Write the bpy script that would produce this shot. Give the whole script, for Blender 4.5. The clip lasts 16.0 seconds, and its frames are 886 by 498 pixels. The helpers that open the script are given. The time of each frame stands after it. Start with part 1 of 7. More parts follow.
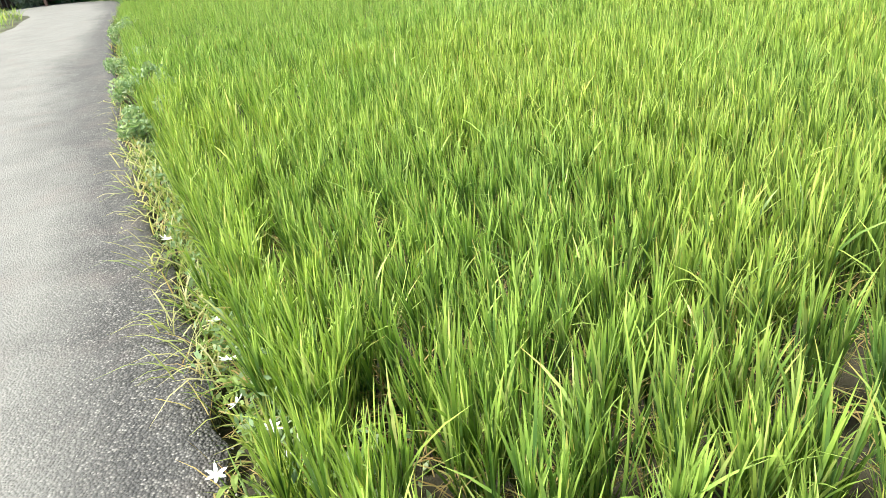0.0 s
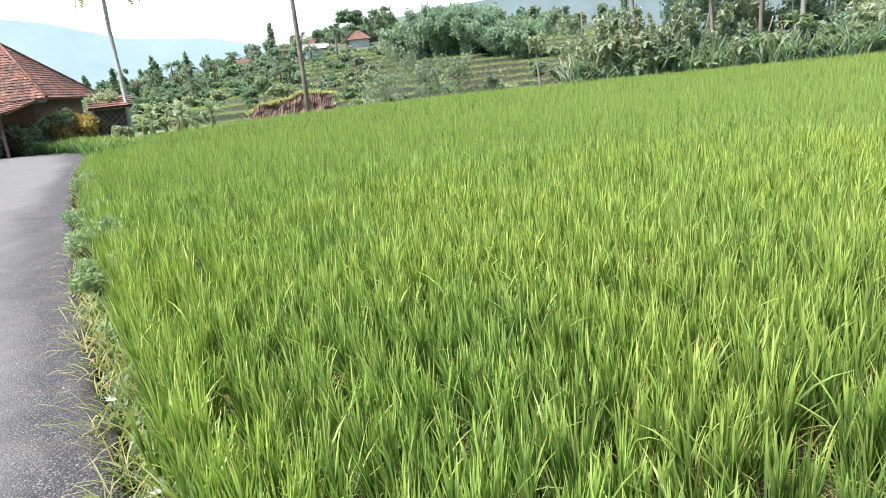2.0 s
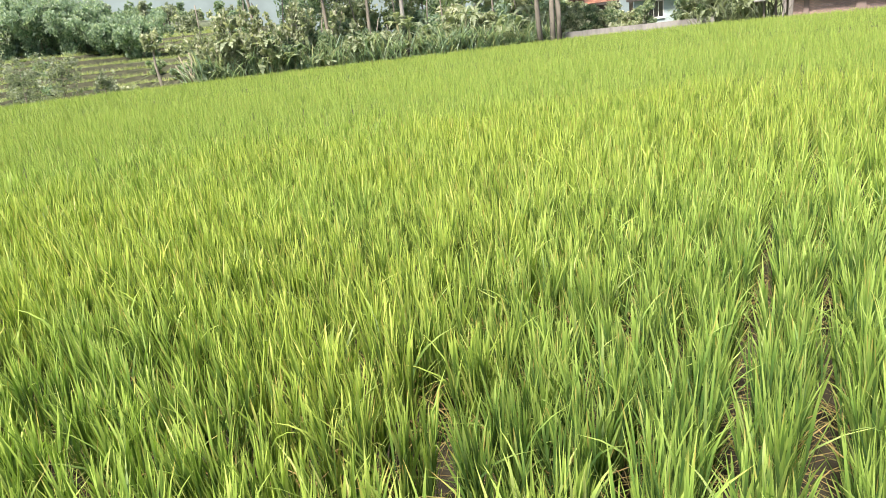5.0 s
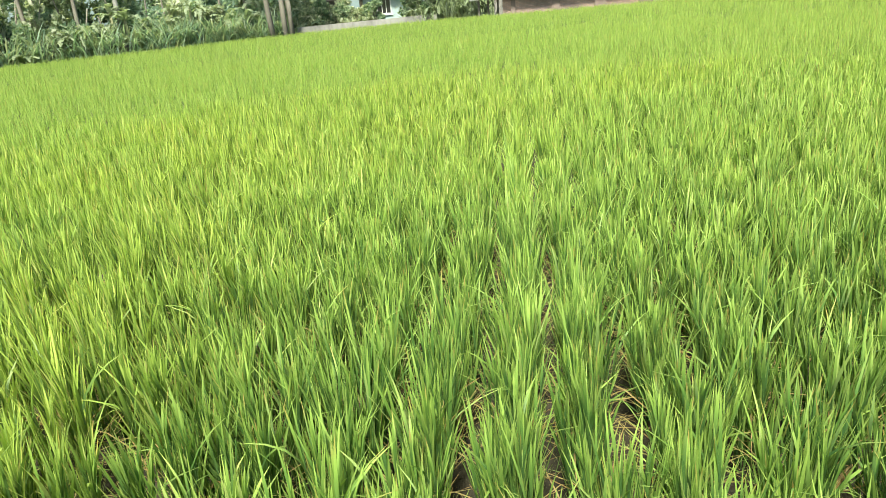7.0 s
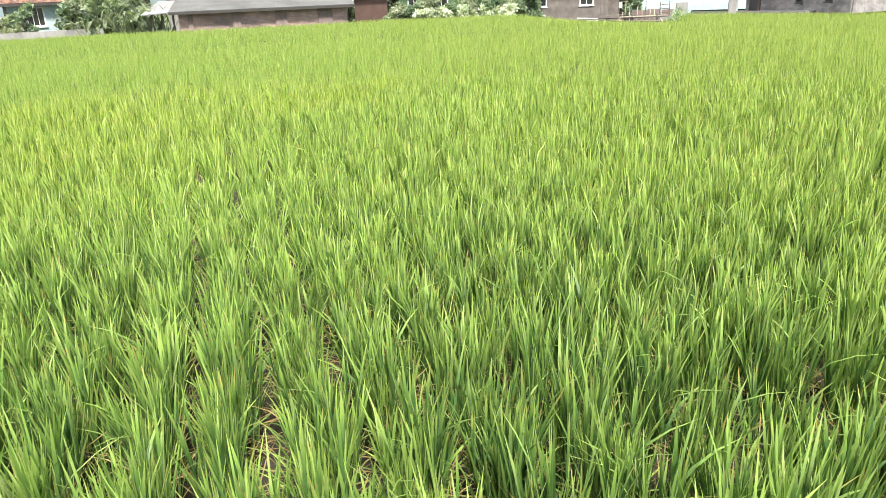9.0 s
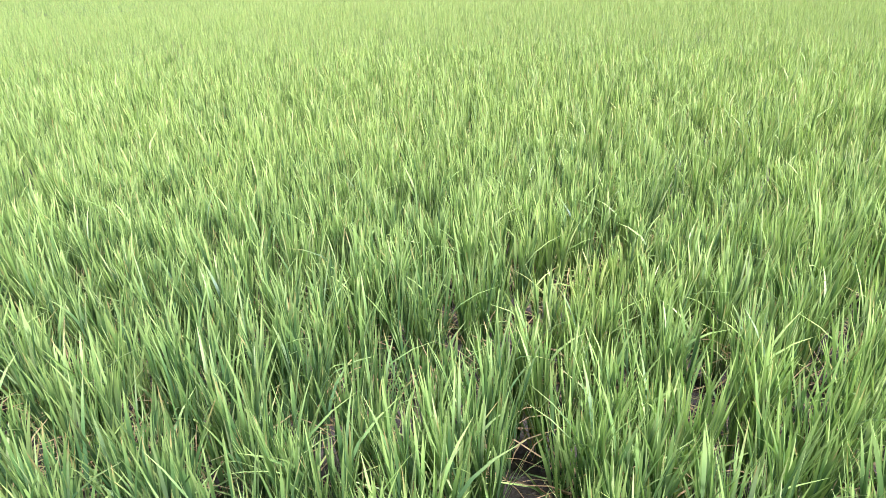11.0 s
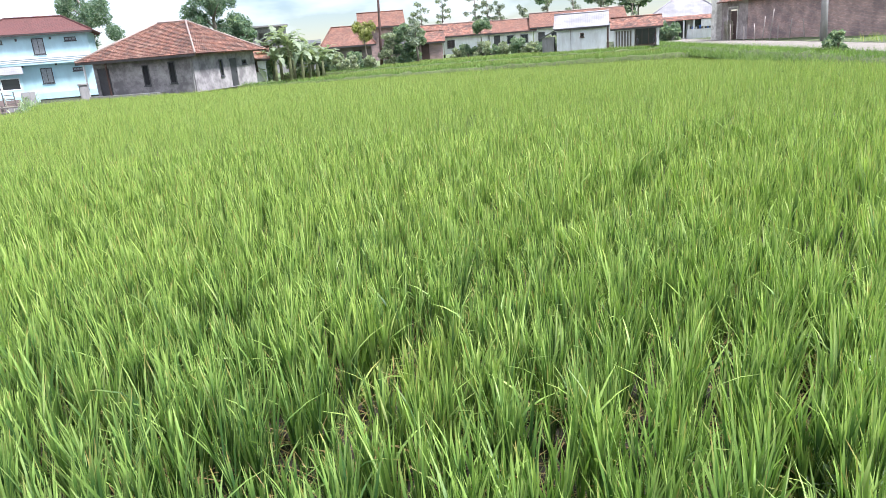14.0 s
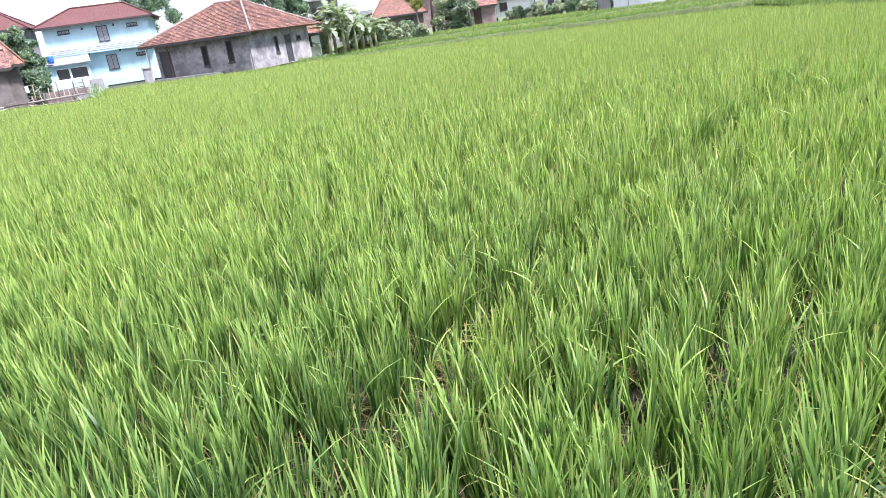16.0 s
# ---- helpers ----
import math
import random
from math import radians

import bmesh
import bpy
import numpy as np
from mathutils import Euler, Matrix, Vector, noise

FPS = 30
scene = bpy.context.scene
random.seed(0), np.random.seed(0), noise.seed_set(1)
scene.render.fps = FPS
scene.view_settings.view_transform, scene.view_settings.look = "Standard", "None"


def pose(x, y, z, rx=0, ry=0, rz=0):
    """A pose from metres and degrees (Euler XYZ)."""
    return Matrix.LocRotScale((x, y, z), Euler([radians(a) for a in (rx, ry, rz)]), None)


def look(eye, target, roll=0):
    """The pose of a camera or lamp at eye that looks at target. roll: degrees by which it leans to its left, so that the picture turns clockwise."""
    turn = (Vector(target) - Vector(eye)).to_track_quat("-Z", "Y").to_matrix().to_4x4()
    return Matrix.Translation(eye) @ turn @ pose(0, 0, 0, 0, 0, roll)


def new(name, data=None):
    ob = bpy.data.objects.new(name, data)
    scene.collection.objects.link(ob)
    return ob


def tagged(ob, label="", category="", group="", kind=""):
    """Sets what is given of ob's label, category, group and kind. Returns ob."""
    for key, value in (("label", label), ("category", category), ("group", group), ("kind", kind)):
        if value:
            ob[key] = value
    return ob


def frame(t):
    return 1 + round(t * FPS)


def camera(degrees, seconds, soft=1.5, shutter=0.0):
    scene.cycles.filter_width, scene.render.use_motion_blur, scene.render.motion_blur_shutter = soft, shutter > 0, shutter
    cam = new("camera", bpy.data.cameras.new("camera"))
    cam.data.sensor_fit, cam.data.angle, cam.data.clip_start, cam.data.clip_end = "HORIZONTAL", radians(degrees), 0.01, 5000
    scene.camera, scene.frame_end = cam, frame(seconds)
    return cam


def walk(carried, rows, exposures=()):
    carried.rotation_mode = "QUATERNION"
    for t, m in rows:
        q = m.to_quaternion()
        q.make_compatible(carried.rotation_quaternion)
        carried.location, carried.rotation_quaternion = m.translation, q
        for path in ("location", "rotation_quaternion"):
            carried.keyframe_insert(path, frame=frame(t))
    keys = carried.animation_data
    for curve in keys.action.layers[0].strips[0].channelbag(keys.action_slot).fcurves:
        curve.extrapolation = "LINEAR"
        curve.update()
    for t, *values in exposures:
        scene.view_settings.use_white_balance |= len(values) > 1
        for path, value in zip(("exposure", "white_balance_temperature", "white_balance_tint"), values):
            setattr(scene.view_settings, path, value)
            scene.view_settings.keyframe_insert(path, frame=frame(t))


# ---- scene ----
cam = camera(65.9, 16.0, 0.7)
PATH = [
    (0.0, pose(0.002, -0.008, 1.495, 63.99, 6.47, -0.16)),
    (0.5, pose(-0.006, -0.014, 1.509, 69.55, 7.28, -0.41)),
    (1.0, pose(-0.002, -0.013, 1.530, 72.39, 6.23, -1.18)),
    (1.5, pose(0.008, -0.004, 1.548, 75.15, 6.08, -2.37)),
    (2.0, pose(0.009, 0.016, 1.543, 75.59, 5.96, -3.65)),
    (2.5, pose(0.017, 0.032, 1.544, 75.09, 5.81, -7.58)),
    (3.0, pose(0.073, 0.051, 1.522, 74.37, 6.62, -13.33)),
    (3.5, pose(0.111, 0.029, 1.522, 73.16, 7.06, -17.70)),
    (4.0, pose(0.118, 0.015, 1.521, 72.51, 6.73, -22.48)),
    (6.5, pose(0.312, -0.140, 1.535, 70.69, 5.40, -49.70)),
    (7.0, pose(0.378, -0.268, 1.541, 69.79, 5.12, -54.08)),
    (7.5, pose(0.415, -0.320, 1.527, 70.45, 5.25, -56.64)),
    (8.0, pose(0.449, -0.378, 1.541, 71.46, 3.76, -59.89)),
    (8.5, pose(0.478, -0.454, 1.540, 70.57, 3.11, -68.81)),
    (9.0, pose(0.511, -0.532, 1.524, 69.71, 2.34, -78.51)),
    (9.5, pose(0.520, -0.594, 1.521, 68.90, 1.94, -87.32)),
    (10.0, pose(0.543, -0.629, 1.511, 67.88, 1.78, -96.12)),
    (12.5, pose(0.768, -0.571, 1.491, 70.46, 2.97, -120.30)),
    (13.0, pose(0.745, -0.572, 1.501, 73.19, 3.34, -122.77)),
    (13.5, pose(0.735, -0.581, 1.502, 73.52, 3.45, -124.61)),
    (14.0, pose(0.731, -0.589, 1.504, 73.16, 4.36, -127.51)),
    (14.5, pose(0.732, -0.594, 1.503, 72.16, 5.55, -129.61)),
    (15.0, pose(0.732, -0.584, 1.505, 71.56, 6.89, -129.05)),
    (15.5, pose(0.731, -0.572, 1.501, 70.79, 7.41, -127.10)),
    (16.0, pose(0.749, -0.544, 1.504, 70.92, 7.67, -123.39)),
]
EXPOSURES = [
    (0.0, 1.56, 6400, 1), (1.5, 1.34, 5950, 11), (2.5, 1.19, 5900, 12), (3.0, 1.2, 6100, 20), (3.5, 1.27, 6450, 22), (4.0, 1.41, 6850, 34), (4.6, 1.41, 6850, 24), (6.3, 1.38, 6850, -4), (8.5, 1.47, 6700, -4),
    (9.0, 1.46, 6400, 10), (10.0, 1.6, 5400, 31), (12.5, 1.77, 5250, 37), (13.0, 1.37, 5350, 30), (14.5, 1.27, 5700, 14), (15.0, 1.28, 5700, 14), (16.0, 1.48, 5550, 23),
]
walk(cam, PATH, EXPOSURES)

# ---------------------------------------------------------------- light
world = bpy.data.worlds.new("sky")
scene.world = world
world.use_nodes = True
wn, wl = world.node_tree.nodes, world.node_tree.links
wn.clear()
sky = wn.new("ShaderNodeTexSky")
sky.sky_type, sky.sun_disc = "NISHITA", False
sky.sun_elevation, sky.sun_rotation = radians(58), radians(239)
sky.air_density, sky.dust_density = 1.0, 0.1
sky_bg, cloud_bg = wn.new("ShaderNodeBackground"), wn.new("ShaderNodeBackground")
sky_bg.inputs["Strength"].default_value = 0.05
cloud_bg.inputs["Color"].default_value = (1.0, 1.0, 1.0, 1)
cloud_bg.inputs["Strength"].default_value = 0.75
coords, cloud_noise = wn.new("ShaderNodeTexCoord"), wn.new("ShaderNodeTexNoise")
stretch = wn.new("ShaderNodeMapping")
stretch.inputs["Scale"].default_value = (1.0, 1.0, 3.0)
cloud_noise.inputs["Scale"].default_value, cloud_noise.inputs["Detail"].default_value = 2.2, 6
cloud_ramp = wn.new("ShaderNodeValToRGB")
cloud_ramp.color_ramp.elements[0].position, cloud_ramp.color_ramp.elements[1].position = 0.43, 0.58
sky_mix, sky_out = wn.new("ShaderNodeMixShader"), wn.new("ShaderNodeOutputWorld")
wl.new(coords.outputs["Generated"], stretch.inputs["Vector"])
wl.new(stretch.outputs["Vector"], cloud_noise.inputs["Vector"])
# the cloud is thicker to the north, over the mountains
heading, thicker = wn.new("ShaderNodeSeparateXYZ"), wn.new("ShaderNodeMath")
thicker.operation = "MULTIPLY_ADD"
thicker.inputs[1].default_value = 0.2
wl.new(coords.outputs["Generated"], heading.inputs["Vector"])
wl.new(heading.outputs["Y"], thicker.inputs[0])
wl.new(cloud_noise.outputs["Fac"], thicker.inputs[2])
wl.new(thicker.outputs["Value"], cloud_ramp.inputs["Fac"])
wl.new(sky.outputs["Color"], sky_bg.inputs["Color"])
wl.new(cloud_ramp.outputs["Color"], sky_mix.inputs["Fac"])
wl.new(sky_bg.outputs["Background"], sky_mix.inputs[1])
wl.new(cloud_bg.outputs["Background"], sky_mix.inputs[2])
wl.new(sky_mix.outputs["Shader"], sky_out.inputs["Surface"])

sun = new("sun", bpy.data.lights.new("sun", "SUN"))
sun.data.energy, sun.data.angle, sun.data.color = 4.4, radians(11), (1.0, 0.94, 0.84)
sun.matrix_world = look((-39, -23, 72), (0, 0, 0))
tagged(sun, kind="structure")

# ---------------------------------------------------------------- materials


class Nodes:
    """A small helper round a node material."""

    def __init__(self, name):
        self.mat = bpy.data.materials.new(name)
        self.mat.use_nodes = True
        self.tree = self.mat.node_tree
        self.bsdf = self.tree.nodes["Principled BSDF"]

    def add(self, kind, **values):
        node = self.tree.nodes.new(kind)
        for key, value in values.items():
            node.inputs[key].default_value = value
        return node

    def link(self, a, b):
        self.tree.links.new(a, b)

    def noise(self, scale, detail=4, vector=None, rough=0.55):
        n = self.add("ShaderNodeTexNoise", Scale=scale, Detail=detail, Roughness=rough)
        self.link(vector if vector else self.place(), n.inputs["Vector"])
        return n.outputs["Fac"]

    def place(self):
        g = self.add("ShaderNodeNewGeometry")
        return g.outputs["Position"]

    def ramp(self, fac, stops):
        r = self.add("ShaderNodeValToRGB")
        e = r.color_ramp.elements
        while len(e) < len(stops):
            e.new(0.5)
        for el, (p, c) in zip(e, stops):
            el.position, el.color = p, (*c, 1)
        self.link(fac, r.inputs["Fac"])
        return r.outputs["Color"]

    def mix(self, fac, a, b, blend="MIX"):
        m = self.tree.nodes.new("ShaderNodeMix")
        m.data_type, m.blend_type = "RGBA", blend
        if isinstance(fac, float):
            m.inputs["Factor"].default_value = fac
        else:
            self.link(fac, m.inputs["Factor"])
        for s, v in ((m.inputs[6], a), (m.inputs[7], b)):
            if isinstance(v, tuple):
                s.default_value = (*v, 1)
            else:
                self.link(v, s)
        return m.outputs[2]

    def bump(self, height, strength=0.3, distance=0.02):
        b = self.add("ShaderNodeBump", Strength=strength, Distance=distance)
        self.link(height, b.inputs["Height"])
        self.link(b.outputs["Normal"], self.bsdf.inputs["Normal"])

    def done(self, color, rough=0.7, metal=0.0):
        if isinstance(color, tuple):
            self.bsdf.inputs["Base Color"].default_value = (*color, 1)
        else:
            self.link(color, self.bsdf.inputs["Base Color"])
        self.bsdf.inputs["Roughness"].default_value = rough
        self.bsdf.inputs["Metallic"].default_value = metal
        return self.mat


def shade(c, k):
    return tuple(min(1.0, v * k) for v in c)


def plain(name, c, rough=0.7, scale=3.0, spread=0.25, bump=0.2, fine=60.0, metal=0.0):
    """A surface of one colour with stains and grain at two scales."""
    n = Nodes(name)
    big = n.ramp(n.noise(scale), [(0.3, shade(c, 1 - spread)), (0.7, shade(c, 1 + spread * 0.5))])
    small = n.noise(fine, 3)
    col = n.mix(0.25, big, n.ramp(small, [(0.35, shade(c, 0.75)), (0.65, shade(c, 1.15))]))
    n.bump(small, bump, 0.01)
    return n.done(col, rough, metal)


def stained(name, c, dirt, amount=0.5, scale=0.9, rough=0.85):
    """Old plaster or concrete: vertical runs and blotches of dirt."""
    n = Nodes(name)
    m = n.add("ShaderNodeMapping")
    m.inputs["Scale"].default_value = (1, 1, 0.25)
    n.link(n.place(), m.inputs["Vector"])
    runs = n.noise(scale * 3, 6, m.outputs["Vector"], 0.7)
    fac = n.ramp(runs, [(0.42, (0, 0, 0)), (0.68, (amount, amount, amount))])
    base = n.ramp(n.noise(scale), [(0.3, shade(c, 0.88)), (0.7, shade(c, 1.08))])
    n.bump(n.noise(45, 3), 0.25, 0.01)
    return n.done(n.mix(fac, base, dirt), rough)


def leafy(name, stops, island=True, patch=0.25, passing=0.4, rough=0.45, along=None):
    """Leaves: colour by blade and by patch, some light passing through."""
    n = Nodes(name)
    g = n.add("ShaderNodeNewGeometry")
    col = n.ramp(g.outputs["Random Per Island"], stops)
    big = n.noise(patch, 3, g.outputs["Position"])
    col = n.mix(n.ramp(big, [(0.4, (0, 0, 0)), (0.66, (0.75, 0.75, 0.75))]), col, n.mix(0.6, col, stops[0][1]))
    if along:
        uv = n.add("ShaderNodeUVMap")
        sep = n.add("ShaderNodeSeparateXYZ")
        n.link(uv.outputs["UV"], sep.inputs["Vector"])
        col = n.mix(n.ramp(sep.outputs["Y"], [(0.0, (1, 1, 1)), (0.62, (0, 0, 0))]), col, along[0])
        col = n.mix(n.ramp(sep.outputs["Y"], [(0.6, (0, 0, 0)), (1.0, (0.7, 0.7, 0.7))]), col, n.mix(0.6, col, along[1]))
    n.done(col, rough)
    n.bsdf.inputs["Specular IOR Level"].default_value = 0.22
    tr = n.add("ShaderNodeBsdfTranslucent")
    n.link(n.mix(1.0, col, (1.5, 1.55, 0.9), "MULTIPLY"), tr.inputs["Color"])
    ms = n.add("ShaderNodeMixShader", Fac=passing)
    n.link(n.bsdf.outputs["BSDF"], ms.inputs[1])
    n.link(tr.outputs["BSDF"], ms.inputs[2])
    n.link(ms.outputs["Shader"], n.tree.nodes["Material Output"].inputs["Surface"])
    return n.mat


def rice_leaf():
    """Rice leaves: blue-green below with the crop's inner shade painted in, lighter to the tip, yellower where the crop
    is riper, with a few browned tips.
    """
    n = Nodes("rice_leaf")
    g = n.add("ShaderNodeNewGeometry")
    one = g.outputs["Random Per Island"]
    green = n.ramp(one, [(0.0, (0.065, 0.135, 0.034)), (0.35, (0.14, 0.25, 0.05)), (0.7, (0.225, 0.36, 0.076)), (0.93, (0.32, 0.45, 0.12)), (1.0, (0.41, 0.5, 0.2))])
    ripe = n.ramp(one, [(0.0, (0.09, 0.155, 0.034)), (0.35, (0.2, 0.295, 0.048)), (0.7, (0.31, 0.41, 0.07)), (0.93, (0.43, 0.5, 0.115)), (1.0, (0.5, 0.46, 0.17))])
    att = n.add("ShaderNodeAttribute")
    att.attribute_name = "ripe"
    col = n.mix(att.outputs["Fac"], green, ripe)
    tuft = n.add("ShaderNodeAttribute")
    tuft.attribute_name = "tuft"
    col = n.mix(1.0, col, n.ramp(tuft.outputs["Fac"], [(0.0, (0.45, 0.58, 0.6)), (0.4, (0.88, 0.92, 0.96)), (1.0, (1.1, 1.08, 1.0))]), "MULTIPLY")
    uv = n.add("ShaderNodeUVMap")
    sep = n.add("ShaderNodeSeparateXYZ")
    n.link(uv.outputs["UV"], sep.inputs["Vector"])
    # lower leaf colour darkened: paints in the shade deep inside the tufts
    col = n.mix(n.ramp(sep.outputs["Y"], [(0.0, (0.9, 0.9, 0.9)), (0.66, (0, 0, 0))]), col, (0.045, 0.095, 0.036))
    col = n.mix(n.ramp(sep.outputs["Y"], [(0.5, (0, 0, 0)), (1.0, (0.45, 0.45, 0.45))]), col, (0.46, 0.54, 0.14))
    # browned tips on some leaves
    burnt = n.add("ShaderNodeMath")
    burnt.operation = "MULTIPLY"
    n.link(n.ramp(sep.outputs["Y"], [(0.72, (0, 0, 0)), (0.95, (1, 1, 1))]), burnt.inputs[0])
    n.link(n.ramp(sep.outputs["X"], [(0.88, (0, 0, 0)), (0.93, (0.8, 0.8, 0.8))]), burnt.inputs[1])
    col = n.mix(burnt.outputs["Value"], col, (0.4, 0.25, 0.09))
    n.done(col, 0.48)
    n.bsdf.inputs["Specular IOR Level"].default_value = 0.3
    tr = n.add("ShaderNodeBsdfTranslucent")
    n.link(n.mix(1.0, col, (1.3, 1.45, 0.8), "MULTIPLY"), tr.inputs["Color"])
    ms = n.add("ShaderNodeMixShader", Fac=0.26)
    n.link(n.bsdf.outputs["BSDF"], ms.inputs[1])
    n.link(tr.outputs["BSDF"], ms.inputs[2])
    n.link(ms.outputs["Shader"], n.tree.nodes["Material Output"].inputs["Surface"])
    return n.mat


def tiles(name, cols, size=(0.24, 0.3), rough=0.8, bloomed=0.5, sooty=0.8):
    """Clay roof tiles by the roof's own metres."""
    n = Nodes(name)
    uv = n.add("ShaderNodeUVMap")
    b = n.add("ShaderNodeTexBrick", Scale=1.0)
    b.inputs["Brick Width"].default_value, b.inputs["Row Height"].default_value = size
    b.inputs["Mortar Size"].default_value, b.inputs["Mortar Smooth"].default_value = 0.025, 0.6
    b.inputs["Color1"].default_value, b.inputs["Color2"].default_value = (0, 0, 0, 1), (1, 1, 1, 1)
    b.inputs["Mortar"].default_value = (0.4, 0.4, 0.4, 1)
    n.link(uv.outputs["UV"], b.inputs["Vector"])
    col = n.ramp(b.outputs["Color"], [(0.0, cols[0]), (0.5, cols[1]), (1.0, cols[2])])
    old = n.ramp(n.noise(0.7, 6, None, 0.7), [(0.4, (0, 0, 0)), (0.72, (0.75, 0.75, 0.75))])
    col = n.mix(old, col, cols[3])
    grit = n.ramp(n.noise(9, 4), [(0.35, (0.65, 0.65, 0.65)), (0.65, (1.1, 1.1, 1.1))])
    col = n.mix(1.0, col, grit, "MULTIPLY")
    soot = n.ramp(n.noise(1.4, 8, None, 0.8), [(0.47, (0, 0, 0)), (0.56, (sooty, sooty, sooty))])
    col = n.mix(soot, col, (0.06, 0.042, 0.036))
    bloom = n.ramp(n.noise(2.3, 5, None, 0.7), [(0.53, (0, 0, 0)), (0.66, (bloomed, bloomed, bloomed))])
    col = n.mix(bloom, col, (0.42, 0.27, 0.2))
    n.bump(b.outputs["Fac"], 0.8, -0.05)
    return n.done(col, rough)


def bricks(name):
    n = Nodes(name)
    uv = n.add("ShaderNodeUVMap")
    b = n.add("ShaderNodeTexBrick", Scale=1.0)
    b.inputs["Brick Width"].default_value, b.inputs["Row Height"].default_value = 0.22, 0.075
    b.inputs["Mortar Size"].default_value = 0.012
    b.inputs["Color1"].default_value, b.inputs["Color2"].default_value = (0.36, 0.25, 0.225, 1), (0.5, 0.36, 0.325, 1)
    b.inputs["Mortar"].default_value = (0.33, 0.27, 0.26, 1)
    n.link(uv.outputs["UV"], b.inputs["Vector"])
    worn = n.ramp(n.noise(0.8, 5), [(0.38, (0.62, 0.62, 0.66)), (0.62, (1.15, 1.08, 1.04))])
    n.bump(b.outputs["Fac"], 0.5, -0.01)
    return n.done(n.mix(1.0, b.outputs["Color"], worn, "MULTIPLY"), 0.9)


def asphalt():
    """Rough old asphalt: pale and dark stone chips in worn binder, smoother and greyer in the wheel tracks."""
    n = Nodes("worn_asphalt")
    p = n.place()
    v = n.add("ShaderNodeTexVoronoi", Scale=95.0)
    n.link(p, v.inputs["Vector"])
    sep = n.add("ShaderNodeSeparateColor")
    n.link(v.outputs["Color"], sep.inputs["Color"])
    chip = n.ramp(sep.outputs["Red"], [(0.15, (0.038, 0.036, 0.038)), (0.55, (0.09, 0.086, 0.086)), (0.82, (0.15, 0.141, 0.137)), (0.97, (0.26, 0.245, 0.24))])
    col = n.mix(n.ramp(v.outputs["Distance"], [(0.3, (0, 0, 0)), (0.62, (0.85, 0.85, 0.85))]), chip, (0.035, 0.033, 0.036))
    att = n.add("ShaderNodeAttribute")
    att.attribute_name = "worn"
    patchy = n.mix(0.35, att.outputs["Fac"], n.noise(2.2, 5, p))
    worn = n.ramp(patchy, [(0.3, (0, 0, 0)), (0.62, (0.85, 0.85, 0.85))])
    dusty = n.ramp(n.noise(38, 3, p), [(0.3, (0.135, 0.13, 0.127)), (0.7, (0.208, 0.201, 0.196))])
    col = n.mix(worn, col, dusty)
    blot = n.ramp(n.noise(1.7, 6, p, 0.65), [(0.36, (0.87, 0.86, 0.86)), (0.5, (1.0, 1.0, 1.0)), (0.66, (1.1, 1.09, 1.08))])
    col = n.mix(1.0, col, blot, "MULTIPLY")
    tint = n.ramp(n.noise(2.1, 4, p), [(0.52, (0, 0, 0)), (0.75, (0.4, 0.4, 0.4))])
    col = n.mix(tint, col, (0.165, 0.13, 0.125))
    dust = n.add("ShaderNodeAttribute")
    dust.attribute_name = "dust"
    col = n.mix(dust.outputs["Fac"], col, n.ramp(n.noise(1.5, 5, p), [(0.3, (0.21, 0.185, 0.15)), (0.7, (0.31, 0.275, 0.23))]))
    n.bump(v.outputs["Distance"], 0.9, -0.008)
    return n.done(col, 0.85)


def ground_mat():
    n = Nodes("field_soil_and_grass")
    p = n.place()
    soil = n.ramp(n.noise(6, 6, p), [(0.3, (0.018, 0.016, 0.009)), (0.7, (0.044, 0.037, 0.021))])
    grass = n.ramp(n.noise(1.3, 8, p, 0.7), [(0.3, (0.06, 0.095, 0.03)), (0.5, (0.115, 0.155, 0.055)), (0.72, (0.22, 0.22, 0.11))])
    att = n.add("ShaderNodeAttribute")
    att.attribute_name = "grassy"
    # steep terrace risers carry darker rough grass and bare earth
    geo = n.add("ShaderNodeNewGeometry")
    sep = n.add("ShaderNodeSeparateXYZ")
    n.link(geo.outputs["True Normal"], sep.inputs["Vector"])
    steep = n.ramp(sep.outputs["Z"], [(0.86, (1, 1, 1)), (0.97, (0, 0, 0))])
    grass = n.mix(steep, grass, n.ramp(n.noise(3, 5, p), [(0.35, (0.024, 0.031, 0.016)), (0.65, (0.066, 0.066, 0.038))]))
    woods = n.add("ShaderNodeAttribute")
    woods.attribute_name = "wooded"
    grass = n.mix(woods.outputs["Fac"], grass, n.ramp(n.noise(0.35, 6, p, 0.7), [(0.35, (0.05, 0.07, 0.04)), (0.65, (0.11, 0.13, 0.08))]))
    n.bump(n.noise(9, 6, p), 0.6, 0.06)
    return n.done(n.mix(att.outputs["Fac"], soil, grass), 0.95)


def zinc(name, c):
    n = Nodes(name)
    uv = n.add("ShaderNodeUVMap")
    w = n.add("ShaderNodeTexWave", Scale=2.1, Distortion=0.0)
    n.link(uv.outputs["UV"], w.inputs["Vector"])
    col = n.ramp(n.noise(0.9, 6), [(0.35, shade(c, 0.7)), (0.65, shade(c, 1.1))])
    n.bump(w.outputs["Fac"], 0.3, 0.02)
    return n.done(col, 0.55, 0.1)


def glass_mat():
    n = Nodes("window_glass")
    n.done((0.03, 0.03, 0.034), 0.12)
    n.bsdf.inputs["Specular IOR Level"].default_value = 0.6
    return n.mat


